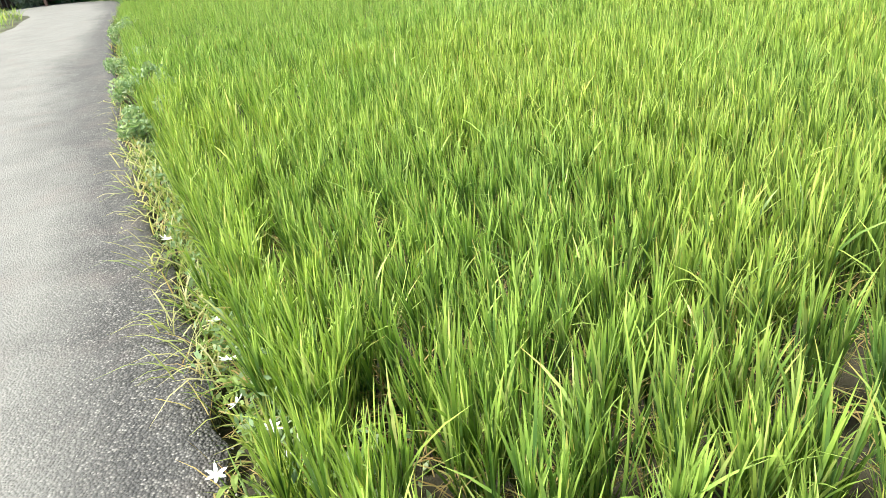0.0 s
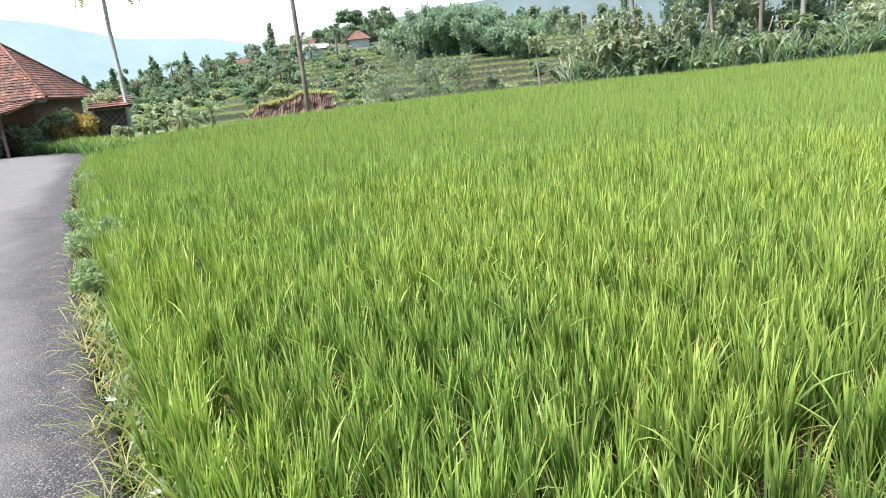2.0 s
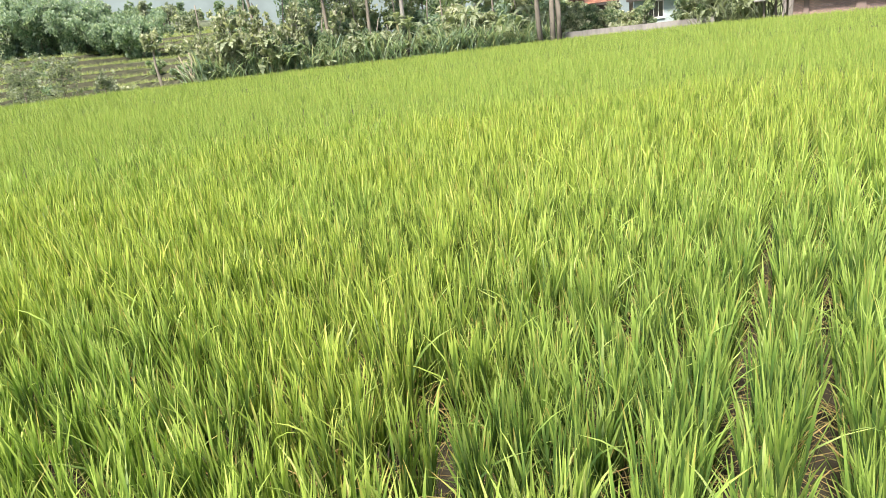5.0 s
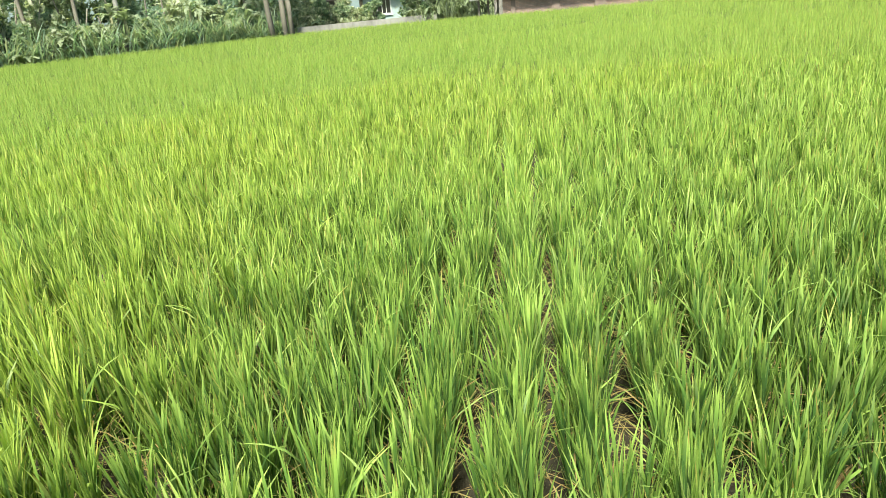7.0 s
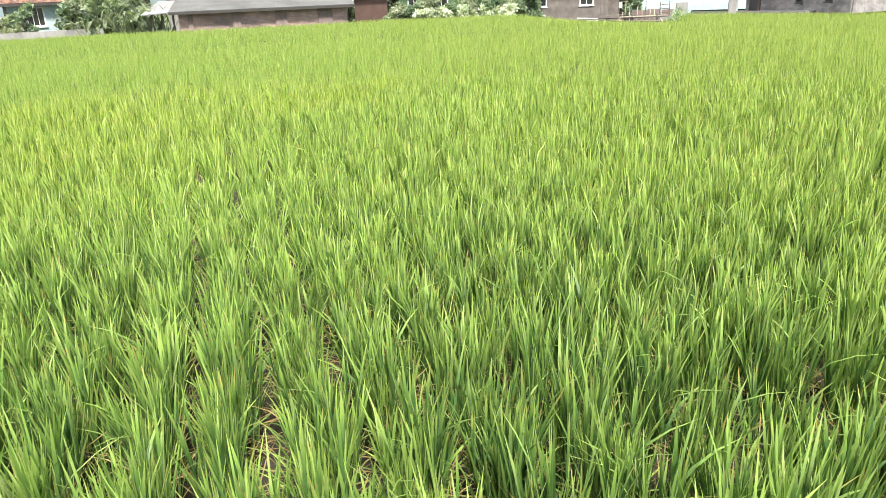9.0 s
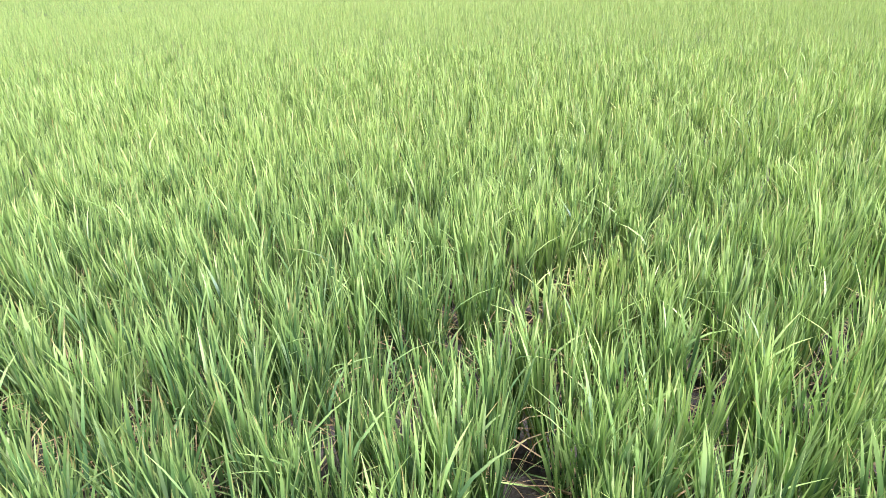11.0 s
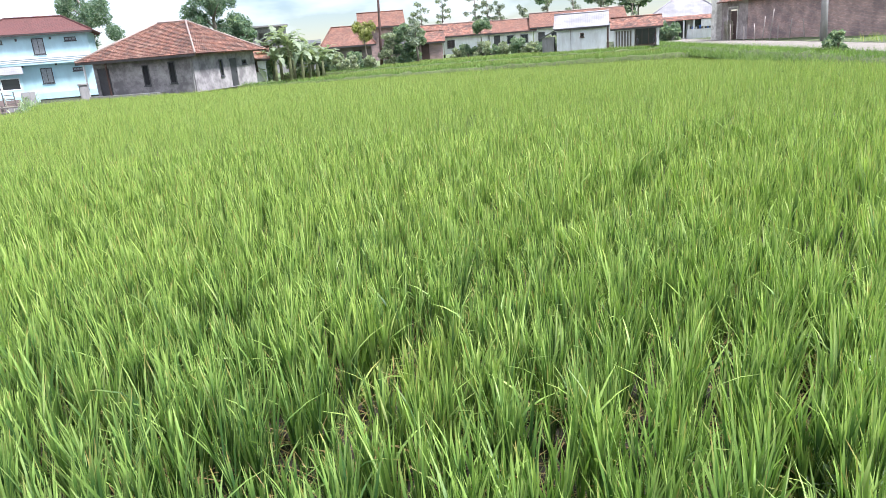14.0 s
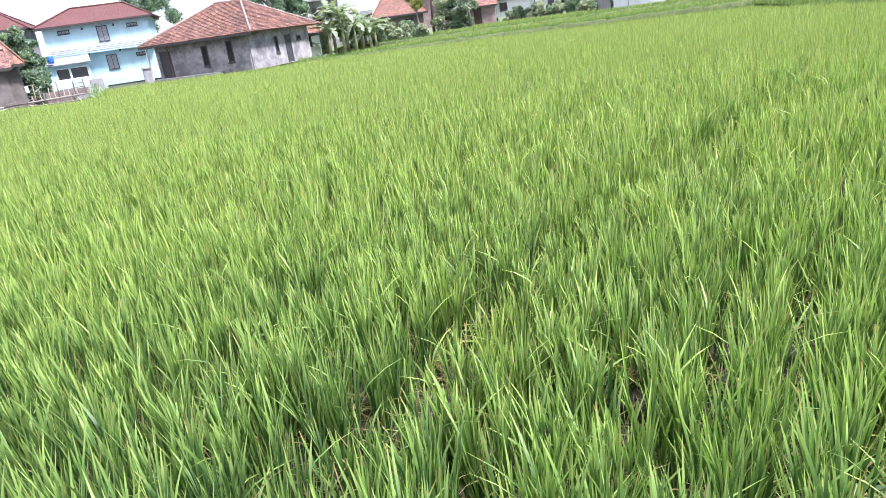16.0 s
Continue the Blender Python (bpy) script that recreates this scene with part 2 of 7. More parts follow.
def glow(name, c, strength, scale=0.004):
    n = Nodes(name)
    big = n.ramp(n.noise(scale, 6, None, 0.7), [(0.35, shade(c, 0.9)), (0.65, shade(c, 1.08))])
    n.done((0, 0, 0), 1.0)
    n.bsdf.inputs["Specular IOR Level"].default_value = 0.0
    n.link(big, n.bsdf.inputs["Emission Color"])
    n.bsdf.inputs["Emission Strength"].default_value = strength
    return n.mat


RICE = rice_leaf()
DRY = leafy("dry_leaf", [(0.0, (0.3, 0.2, 0.09)), (0.5, (0.42, 0.32, 0.15)), (1.0, (0.28, 0.26, 0.1))], passing=0.45)
WEED = leafy("verge_grass", [(0.0, (0.1, 0.17, 0.045)), (0.4, (0.2, 0.28, 0.075)), (0.8, (0.33, 0.37, 0.12)), (1.0, (0.5, 0.45, 0.22))], patch=1.0, passing=0.45)
STRAW_GRASS = leafy("straw_grass", [(0.0, (0.16, 0.21, 0.07)), (0.35, (0.34, 0.36, 0.14)), (0.7, (0.5, 0.44, 0.23)), (1.0, (0.58, 0.52, 0.34))], patch=1.0, passing=0.4)
WEED_LEAF = leafy("verge_weed_leaf", [(0.0, (0.14, 0.22, 0.11)), (0.5, (0.24, 0.32, 0.18)), (1.0, (0.42, 0.47, 0.33))], patch=1.0, passing=0.42)
BUSH = leafy("bush_leaf", [(0.0, (0.0905, 0.15, 0.1)), (0.5, (0.2, 0.27, 0.175)), (1.0, (0.42, 0.47, 0.35))], patch=0.3, passing=0.45)
PALE_BUSH = leafy("pale_bush_leaf", [(0.0, (0.16, 0.21, 0.14)), (0.5, (0.31, 0.35, 0.245)), (1.0, (0.56, 0.57, 0.47))], patch=0.3, passing=0.42)
YELLOW_BUSH = leafy("yellow_bush_leaf", [(0.0, (0.25, 0.19, 0.07)), (0.5, (0.42, 0.3, 0.12)), (1.0, (0.52, 0.42, 0.2))], patch=0.6, passing=0.42)
# tree and bamboo greens turned bluish grey, with some distance haze painted in
TREE = leafy("tree_leaf", [(0.0, (0.0944, 0.156, 0.109)), (0.5, (0.189, 0.272, 0.186)), (1.0, (0.361, 0.421, 0.328))], patch=0.2, passing=0.45)
BAMBOO_LEAF = leafy("bamboo_leaf", [(0.0, (0.13, 0.2, 0.155)), (0.5, (0.26, 0.36, 0.275)), (1.0, (0.46, 0.54, 0.45))], patch=0.15, passing=0.42)
BANANA_LEAF = leafy("banana_leaf", [(0.0, (0.09, 0.145, 0.075)), (0.5, (0.17, 0.235, 0.13)), (0.85, (0.33, 0.37, 0.26)), (1.0, (0.42, 0.36, 0.24))], patch=0.8, passing=0.35)
PALM_LEAF = leafy("palm_leaf", [(0.0, (0.07, 0.11, 0.075)), (0.7, (0.16, 0.21, 0.14)), (1.0, (0.32, 0.36, 0.24))], patch=0.5, passing=0.42)
BARK = plain("grey_bark", (0.2, 0.17, 0.135), 0.9, 2.0, 0.4, 0.6, 25)
PALE_BARK = plain("pale_bark", (0.22, 0.2, 0.17), 0.9, 1.5, 0.4, 0.5, 20)
BANANA_STEM = plain("banana_stem", (0.3, 0.3, 0.17), 0.7, 3.0, 0.4, 0.2, 20)
ASPHALT = asphalt()
GROUND = ground_mat()
GRAVEL = plain("loose_gravel", (0.3, 0.28, 0.27), 0.9, 30, 0.4, 0.3, 90)
TILE_RED = tiles("red_clay_tiles", [(0.17, 0.065, 0.045), (0.26, 0.1, 0.065), (0.34, 0.145, 0.095), (0.13, 0.075, 0.058)])
TILE_ORANGE = tiles("orange_clay_tiles", [(0.19, 0.085, 0.052), (0.3, 0.135, 0.08), (0.37, 0.19, 0.12), (0.15, 0.09, 0.065)])
TILE_BROWN = tiles("weathered_brown_tiles", [(0.16, 0.062, 0.043), (0.3, 0.125, 0.08), (0.44, 0.23, 0.155), (0.14, 0.075, 0.06)])
TILE_MAROON = tiles("maroon_roof_tiles", [(0.135, 0.05, 0.043), (0.15, 0.057, 0.049), (0.165, 0.066, 0.056), (0.13, 0.056, 0.05)], bloomed=0.0, sooty=0.12)
TILE_MOTTLED = tiles("mottled_orange_tiles", [(0.14, 0.06, 0.042), (0.25, 0.108, 0.07), (0.38, 0.2, 0.14), (0.15, 0.08, 0.06)], bloomed=0.6, sooty=0.65)
TILE_VILLAGE = tiles("village_orange_tiles", [(0.2, 0.09, 0.06), (0.25, 0.115, 0.076), (0.3, 0.15, 0.1), (0.17, 0.09, 0.068)], bloomed=0.25, sooty=0.3)
MORTAR = plain("pale_ridge_mortar", (0.38, 0.3, 0.26), 0.9, 2.0, 0.35, 0.3, 30)
BRICK = bricks("old_red_brick")
CONCRETE = stained("grey_concrete", (0.3, 0.29, 0.28), (0.11, 0.1, 0.1), 0.6)
def blotched(name, c, dark, pale):
    """Bare plaster: damp patches, pale repairs and grime of no set direction."""
    n = Nodes(name)
    col = n.ramp(n.noise(1.1, 6, None, 0.7), [(0.4, dark), (0.52, c), (0.66, pale)])
    spots = n.ramp(n.noise(5.0, 5, None, 0.7), [(0.55, (0, 0, 0)), (0.7, (0.7, 0.7, 0.7))])
    n.bump(n.noise(40, 3), 0.3, 0.01)
    return n.done(n.mix(spots, col, shade(dark, 0.8)), 0.9)


DARK_PLASTER = blotched("dark_grey_plaster", (0.31, 0.288, 0.285), (0.185, 0.17, 0.174), (0.41, 0.385, 0.375))
PALE_PLASTER = blotched("pale_plaster", (0.62, 0.59, 0.54), (0.42, 0.39, 0.35), (0.72, 0.69, 0.64))
BLUE_PAINT = stained("light_blue_paint", (0.47, 0.65, 0.7), (0.34, 0.49, 0.54), 0.4)
PALE_BLUE = stained("pale_blue_paint", (0.4, 0.5, 0.53), (0.2, 0.27, 0.3), 0.4)
WHITE_PAINT = stained("white_paint", (0.75, 0.76, 0.77), (0.42, 0.4, 0.37), 0.45)
PINK_WALL = stained("pink_plaster", (0.24, 0.18, 0.165), (0.13, 0.1, 0.095), 0.5)
GREEN_PAINT = stained("green_paint", (0.11, 0.19, 0.1), (0.07, 0.11, 0.065), 0.4)
DARK_WOOD = plain("dark_wood", (0.09, 0.05, 0.04), 0.7, 2.0, 0.4, 0.3, 30)
EAVE_BOARD = plain("dark_eave_board", (0.05, 0.046, 0.043), 0.8, 2.0, 0.3, 0.3, 30)
GREY_WOOD = plain("weathered_grey_wood", (0.17, 0.148, 0.132), 0.85, 2.0, 0.4, 0.4, 30)
BAMBOO_CANE = plain("bamboo_cane", (0.29, 0.26, 0.19), 0.6, 3.0, 0.35, 0.2, 20)
ZINC = zinc("grey_corrugated_sheet", (0.14, 0.14, 0.137))
ZINC_PALE = zinc("pale_corrugated_sheet", (0.31, 0.3, 0.31))
TURQUOISE = plain("turquoise_cloth", (0.12, 0.42, 0.42), 0.8, 3, 0.25, 0.2, 40)
GLASS = glass_mat()
CURTAIN = plain("curtained_glass", (0.34, 0.35, 0.36), 0.25, 6, 0.3, 0.05, 30)
CLOTH = plain("white_cloth", (0.7, 0.7, 0.7), 0.9, 5, 0.2, 0.3, 60)
# leaf green paled and greyed: the haze of distance is put into the colour
HAZE_LEAF = leafy("hazed_leaf", [(0.0, (0.131, 0.163, 0.127)), (0.5, (0.224, 0.263, 0.21)), (1.0, (0.394, 0.438, 0.36))], patch=0.12, passing=0.45)
RED_SOIL = blotched("red_earth", (0.165, 0.1, 0.08), (0.085, 0.055, 0.045), (0.25, 0.17, 0.14))
WHITE_PETAL = plain("white_petal", (0.85, 0.86, 0.84), 0.5, 20, 0.08, 0.05, 80)
BLUE_PLASTIC = plain("blue_plastic", (0.04, 0.14, 0.5), 0.4, 3, 0.15, 0.1, 30)
METAL_DARK = plain("dark_metal", (0.06, 0.06, 0.065), 0.5, 4, 0.3, 0.1, 40)
# far backdrop land glows by itself, the air's haze put into its colour
MOUNTAIN = glow("mountain_haze_glow", (0.31, 0.395, 0.42), 1.0)
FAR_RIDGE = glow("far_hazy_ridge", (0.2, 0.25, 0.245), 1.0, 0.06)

# ---------------------------------------------------------------- building helpers


def part(name, bm, material, parent=None, label="", at=None):
    me = bpy.data.meshes.new(name)
    bm.to_mesh(me)
    bm.free()
    me.materials.append(material)
    ob = new(name, me)
    if parent is not None:
        ob.parent = parent
    if at is not None:
        ob.matrix_basis = at
    return tagged(ob, label) if label else ob


def thing(name, label, category, m=None, group="", kind=""):
    ob = new(name)
    ob.empty_display_size = 0.2
    if m is not None:
        ob.matrix_basis = m
    return tagged(ob, label, category, group, kind)


def box(bm, x0, y0, z0, x1, y1, z1, uv=None):
    v = [bm.verts.new(p) for p in ((x0, y0, z0), (x1, y0, z0), (x1, y1, z0), (x0, y1, z0), (x0, y0, z1), (x1, y0, z1), (x1, y1, z1), (x0, y1, z1))]
    for f in ((3, 2, 1, 0), (4, 5, 6, 7), (0, 1, 5, 4), (1, 2, 6, 5), (2, 3, 7, 6), (3, 0, 4, 7)):
        bm.faces.new([v[i] for i in f])
    return bm


def metre_uv(bm):
    """Lay every face out in metres: u along the ground line of the face, v up its slope."""
    lay = bm.loops.layers.uv.verify()
    bm.normal_update()
    for f in bm.faces:
        n = f.normal
        e = Vector((0, 0, 1)).cross(n)
        e = e.normalized() if e.length > 0.02 else Vector((1, 0, 0))
        s = n.cross(e)
        for l in f.loops:
            l[lay].uv = (l.vert.co.dot(e), l.vert.co.dot(s))
    return bm


def a_box(*c):
    return metre_uv(box(bmesh.new(), *c))


def bevelled_box(c, r=0.02):
    bm = box(bmesh.new(), *c)
    bmesh.ops.bevel(bm, geom=bm.edges[:], offset=r, segments=2, affect="EDGES")
    return metre_uv(bm)


def tube(bm, points, radii, sides=8):
    """A tapered tube along the points."""
    rings = []
    for i, p in enumerate(points):
        p = Vector(p)
        d = (Vector(points[min(i + 1, len(points) - 1)]) - Vector(points[max(i - 1, 0)])).normalized()
        a = d.orthogonal().normalized()
        b = d.cross(a)
        rings.append([bm.verts.new(p + (a * math.cos(k * math.tau / sides) + b * math.sin(k * math.tau / sides)) * radii[i]) for k in range(sides)])
    for r0, r1 in zip(rings, rings[1:]):
        # turn the next ring so that the faces do not twist
        shift = min(range(sides), key=lambda s: (r1[s].co - r0[0].co).length)
        for k in range(sides):
            f = bm.faces.new((r0[k], r0[(k + 1) % sides], r1[(k + 1 + shift) % sides], r1[(k + shift) % sides]))
            f.smooth = True
    bm.faces.new(rings[0][::-1])
    bm.faces.new(rings[-1])
    return bm


def mesh_from(name, verts, tris, uvs=None):
    """A mesh from numpy arrays of points and triangles."""
    me = bpy.data.meshes.new(name)
    me.vertices.add(len(verts))
    me.vertices.foreach_set("co", np.ascontiguousarray(verts, dtype=np.float32).ravel())
    me.loops.add(len(tris) * 3)
    me.loops.foreach_set("vertex_index", np.ascontiguousarray(tris, dtype=np.int32).ravel())
    me.polygons.add(len(tris))
    me.polygons.foreach_set("loop_start", np.arange(0, len(tris) * 3, 3, dtype=np.int32))
    if uvs is not None:
        lay = me.uv_layers.new(name="UVMap")
        lay.data.foreach_set("uv", np.ascontiguousarray(uvs[tris.ravel()], dtype=np.float32).ravel())
    me.update(calc_edges=True)
    return me


def blade_mesh(name, base, heading, length, lean, curve, width, segs, rng, start=0.0):
    """Long leaves: base points, headings, lengths, leans and droops, one leaf each, as strips that taper to a point."""
    n = len(base)
    ts = np.linspace(0, 1, segs + 1)
    out = np.stack([np.cos(heading), np.sin(heading), np.zeros(n)], 1)
    turn = heading + math.pi / 2 + rng.normal(0, 0.6, n)
    side = np.stack([np.cos(turn), np.sin(turn), np.zeros(n)], 1)
    cols, tv = [], []
    for i, t in enumerate(ts):
        h = lean * t + curve * t * t
        up = t - 0.45 * np.minimum(1.3, lean + curve) ** 2 * t ** 2.2
        p = base + out * (h * length)[:, None]
        p[:, 2] += up * length
        if i < segs:
            w = width * (0.55 + 0.45 * min(1, t * 3)) * (1 - t ** 3.6) * 0.5
            cols += [p - side * w[:, None], p + side * w[:, None]]
            tv += [t, t]
        else:
            cols.append(p)
            tv.append(t)
    k = len(cols)
    verts = np.stack(cols, 1).reshape(-1, 3)
    tri = []
    for i in range(segs - 1):
        a = 2 * i
        tri += [(a, a + 1, a + 3), (a, a + 3, a + 2)]
    a = 2 * (segs - 1)
    tri.append((a, a + 1, a + 2))
    tri = np.array(tri)
    tris = (np.arange(n)[:, None, None] * k + tri[None]).reshape(-1, 3)
    uv = np.stack([np.repeat(rng.random(n), k), np.tile(start + (1 - start) * np.array(tv), n)], 1)
    return mesh_from(name, verts, tris, uv)


def leaf_cloud(name, centres, radii, count, size, rng, flat=0.6, droop=0.0, corners=3):
    """Many small pointed leaves strewn through uneven clumps; four corners each near the road."""
    c = np.asarray(centres)
    r = np.asarray(radii)
    w = r ** 2
    pick = rng.choice(len(c), count, p=w / w.sum())
    d = rng.normal(size=(count, 3))
    d /= np.linalg.norm(d, axis=1)[:, None]
    p = c[pick] + d * (r[pick] * rng.random(count) ** 0.45)[:, None] * np.array([1, 1, flat])
    p[:, 2] -= droop * rng.random(count) * r[pick]
    a = rng.normal(size=(count, 3))
    a[:, 2] -= droop * 2
    a /= np.linalg.norm(a, axis=1)[:, None]
    b = np.cross(a, rng.normal(size=(count, 3)))
    b /= np.linalg.norm(b, axis=1)[:, None]
    s = size * (0.6 + 0.8 * rng.random(count))
    q0, q2 = p - a * s[:, None], p + a * s[:, None]
    q1, q3 = p + b * (s * 0.42)[:, None], p - b * (s * 0.42)[:, None]
    if corners == 3:
        verts = np.stack([q0 + (q1 - p) * 1.3, q0 + (q3 - p) * 1.3, q2], 1).reshape(-1, 3)
        return mesh_from(name, verts, np.arange(count * 3).reshape(-1, 3))
    verts = np.stack([q0, q1, q2, q3], 1).reshape(-1, 3)
    i = np.arange(count)[:, None, None] * 4
    tris = (i + np.array([(0, 1, 2), (0, 2, 3)])[None]).reshape(-1, 3)
    return mesh_from(name, verts, tris)


def mesh_part(name, me, material, parent=None, label=""):
    me.materials.append(material)
    ob = new(name, me)
    if parent is not None:
        ob.parent = parent
    return tagged(ob, label) if label else ob

# ---------------------------------------------------------------- the lie of the land
# the road's edge towards the field, from far ahead to far behind
ROAD_EDGE = [(-60, 37), (-30, 33.5), (-18, 31), (-13.6, 28.4), (-11.3, 25), (-8.4, 17.75), (-3.6, 7.19), (-1.5, 2.89), (-0.79, 1.51), (0.0, -0.05), (1.15, -2.45), (1.9, -4.6), (2.7, -9), (3.7, -14), (5.4, -20), (9.0, -26), (15.3, -32.3), (44, -59.5), (90, -103)]
ROAD_WIDTH = 3.0
# the main paddy: its outer edge, along which houses and hedges stand
PADDY = [(-10.9, 24.6), (-11.4, 31.0), (-5.6, 37.8), (0, 40.6), (6.3, 40.5), (9.8, 39.5), (17, 36.6), (23, 33.9), (30, 32.3), (36.2, 25.9), (36.7, 22.2), (41, 13.4), (43.5, 11), (45.2, 2.9), (46.8, -3), (47.9, -5.7), (51.2, -7.2), (51.3, -10.0), (47.0, -15.6), (47.6, -18.4), (48.4, -20.6), (46.3, -21.4), (39.1, -32.7), (29.0, -43.0), (26.6, -42.0), (21, -36.7), (15.3, -31.4), (9.5, -25.6), (5.5, -20), (3.7, -14), (2.0, -4.6), (0, 0), (-3.6, 7.2)]
TERRACE_2 = [(46.8, -22.2), (49.9, -31.2), (42.2, -41.0), (33.8, -46.5), (30.2, -42.4), (39.6, -33.2)]
TERRACE_3 = [(50.6, -32), (56, -36), (58, -41), (41.5, -50), (35.5, -48.0), (43, -41.5)]


def smooth_line(points, step=0.8):
    """Points along a smooth curve through the given ones."""
    p = [Vector((*q, 0)) for q in points]
    p = [2 * p[0] - p[1], *p, 2 * p[-1] - p[-2]]
    out = []
    for i in range(1, len(p) - 2):
        n = max(2, int((p[i + 1] - p[i]).length / step))
        for k in range(n):
            t = k / n
            a, b, c, d = p[i - 1:i + 3]
            l1, l2 = (c - b).length, (b - a).length
            l3 = (d - c).length
            m1 = (c - a) / (l1 + l2) * l1
            m2 = (d - b) / (l1 + l3) * l1
            out.append(b * (2 * t ** 3 - 3 * t ** 2 + 1) + m1 * (t ** 3 - 2 * t ** 2 + t) + c * (-2 * t ** 3 + 3 * t ** 2) + m2 * (t ** 3 - t ** 2))
    out.append(p[-2])
    return np.array([(q.x, q.y) for q in out])


EDGE = smooth_line(ROAD_EDGE)


def beside_road(x, y):
    """Signed distance from the road's field edge: above 0 in the field, 0 to minus the width on the road."""
    x, y = np.atleast_1d(x).astype(float), np.atleast_1d(y).astype(float)
    best, sign = np.full(x.shape, 1e9), np.ones(x.shape)
    for (ax, ay), (bx, by) in zip(EDGE[:-1], EDGE[1:]):
        dx, dy = bx - ax, by - ay
        t = np.clip(((x - ax) * dx + (y - ay) * dy) / (dx * dx + dy * dy), 0, 1)
        ex, ey = x - ax - t * dx, y - ay - t * dy
        d = np.hypot(ex, ey)
        near = d < best
        sign = np.where(near, np.where(dx * ey - dy * ex > 0, 1.0, -1.0), sign)
        best = np.where(near, d, best)
    return best * sign


def inside(poly, x, y):
    x, y = np.asarray(x, float), np.asarray(y, float)
    hit = np.zeros(x.shape, bool)
    for (ax, ay), (bx, by) in zip(poly, poly[1:] + poly[:1]):
        cross = ((ay > y) != (by > y)) & (x < (bx - ax) * (y - ay) / (by - ay + 1e-12) + ax)
        hit ^= cross
    return hit


def ripple(x, y, scale, seed):
    """A smooth value noise of about -1 to 1."""
    r = np.random.default_rng(seed)
    s = np.zeros(np.shape(x))
    for k in range(7):
        a, ph, f = r.random() * math.tau, r.random() * math.tau, (0.6 + 1.3 * r.random()) / scale
        s = s + np.sin((x * np.cos(a) + y * np.sin(a)) * f * math.tau + ph)
    return s / 4.0


def rice_top(x, y):
    """Height of the rice's leaf tips: level, falling a little towards the far houses."""
    r = np.hypot(x, y)
    fall = 0.6 * np.clip((3 - y) / 46, 0, 1) * np.clip((r - 2) / 14, 0, 1)
    fall = fall + 0.45 * np.clip((4 - y) / 8, 0, 1) * np.clip((r - 22) / 22, 0, 1)
    # a lower corner by the sheds
    fall = fall + 0.42 * np.clip((x - 35) / 9, 0, 1) * np.clip((4 - y) / 5, 0, 1) * np.clip((y + 5.9) / 0.9, 0, 1)
    return 0.42 - fall


STEP = 0.62


def hill_rise(x, y):
    """The far slope before it is cut into terraces."""
    rise = np.interp(y, [41, 52, 62, 72, 90, 120, 150, 300, 700, 3000], [-1.6, -2.0, -0.6, 1.6, 4.2, 6.8, 9.5, 24, 40, 60])
    az = np.degrees(np.arctan2(x, np.maximum(y, 1)))
    rise = np.where(rise > 0, rise * np.interp(az, [-40, -24, -14, -5, 30, 40, 48], [0.2, 0.32, 0.55, 1, 1, 0.5, 0]), rise)
    return rise + 0.35 * ripple(x, y, 26, 3)


def land(x, y):
    """Height of the ground."""
    x, y = np.asarray(x, float), np.asarray(y, float)
    d = beside_road(x, y)
    base = np.clip(rice_top(x, y) - 0.42, -0.95, 0)
    paddy = base - 0.2
    # the road's bed and its bank down to the paddy
    t = np.clip((d - 0.02) / np.where(np.hypot(x, y) < 14, 0.3, 0.9), 0, 1)
    z = np.where(d > 0, -0.03 + (paddy + 0.03) * t, -0.03)
    z = np.where(d < -ROAD_WIDTH, -0.02 + 0.06 * np.clip((-d - ROAD_WIDTH) / 2, 0, 1), z)
    # yards round the field, a little higher than the paddy
    yard = base * 0.9 + 0.02
    far_out = (d > 0.5) & ~inside(PADDY, x, y)
    z = np.where(far_out, yard, z)
    z = np.where(far_out & (inside(TERRACE_2, x, y)), -0.6, z)
    z = np.where(far_out & (inside(TERRACE_3, x, y)), -0.42, z)
    # the valley beyond the northern edge, and the terraced hillside behind it
    north = y - np.interp(x, [-30, 4, 10, 17, 23, 30], [45, 41, 43, 43.5, 42, 41])
    dip = np.clip(north / 6, 0, 1) * np.clip((46 - x) / 10, 0, 1)
    rise = hill_rise(x, y)
    step = STEP
    stepped = np.floor(rise / step) * step + step * np.clip((rise / step - np.floor(rise / step) - 0.84) / 0.16, 0, 1)
    hill = np.where((y > 55) & (y < 118), stepped, rise)
    z = np.where(y > 30, z * (1 - dip) + hill * dip, z)
    # low hills round the rest of the horizon
    r = np.hypot(x, y)
    z = z + np.clip((r - 160) / 900, 0, 1) * 8 * (y < 30)
    return z


def grid_lines(lo, hi, fine_lo, fine_hi, fine, grow=1.16):
    mid = list(np.arange(fine_lo, fine_hi, fine))
    out, s, v = [], fine, fine_lo
    while v > lo:
        s *= grow
        v -= s
        out.append(v)
    out2, s, v = [], fine, mid[-1]
    while v < hi:
        s *= grow
        v += s
        out2.append(v)
    return np.array(out[::-1] + mid + out2)


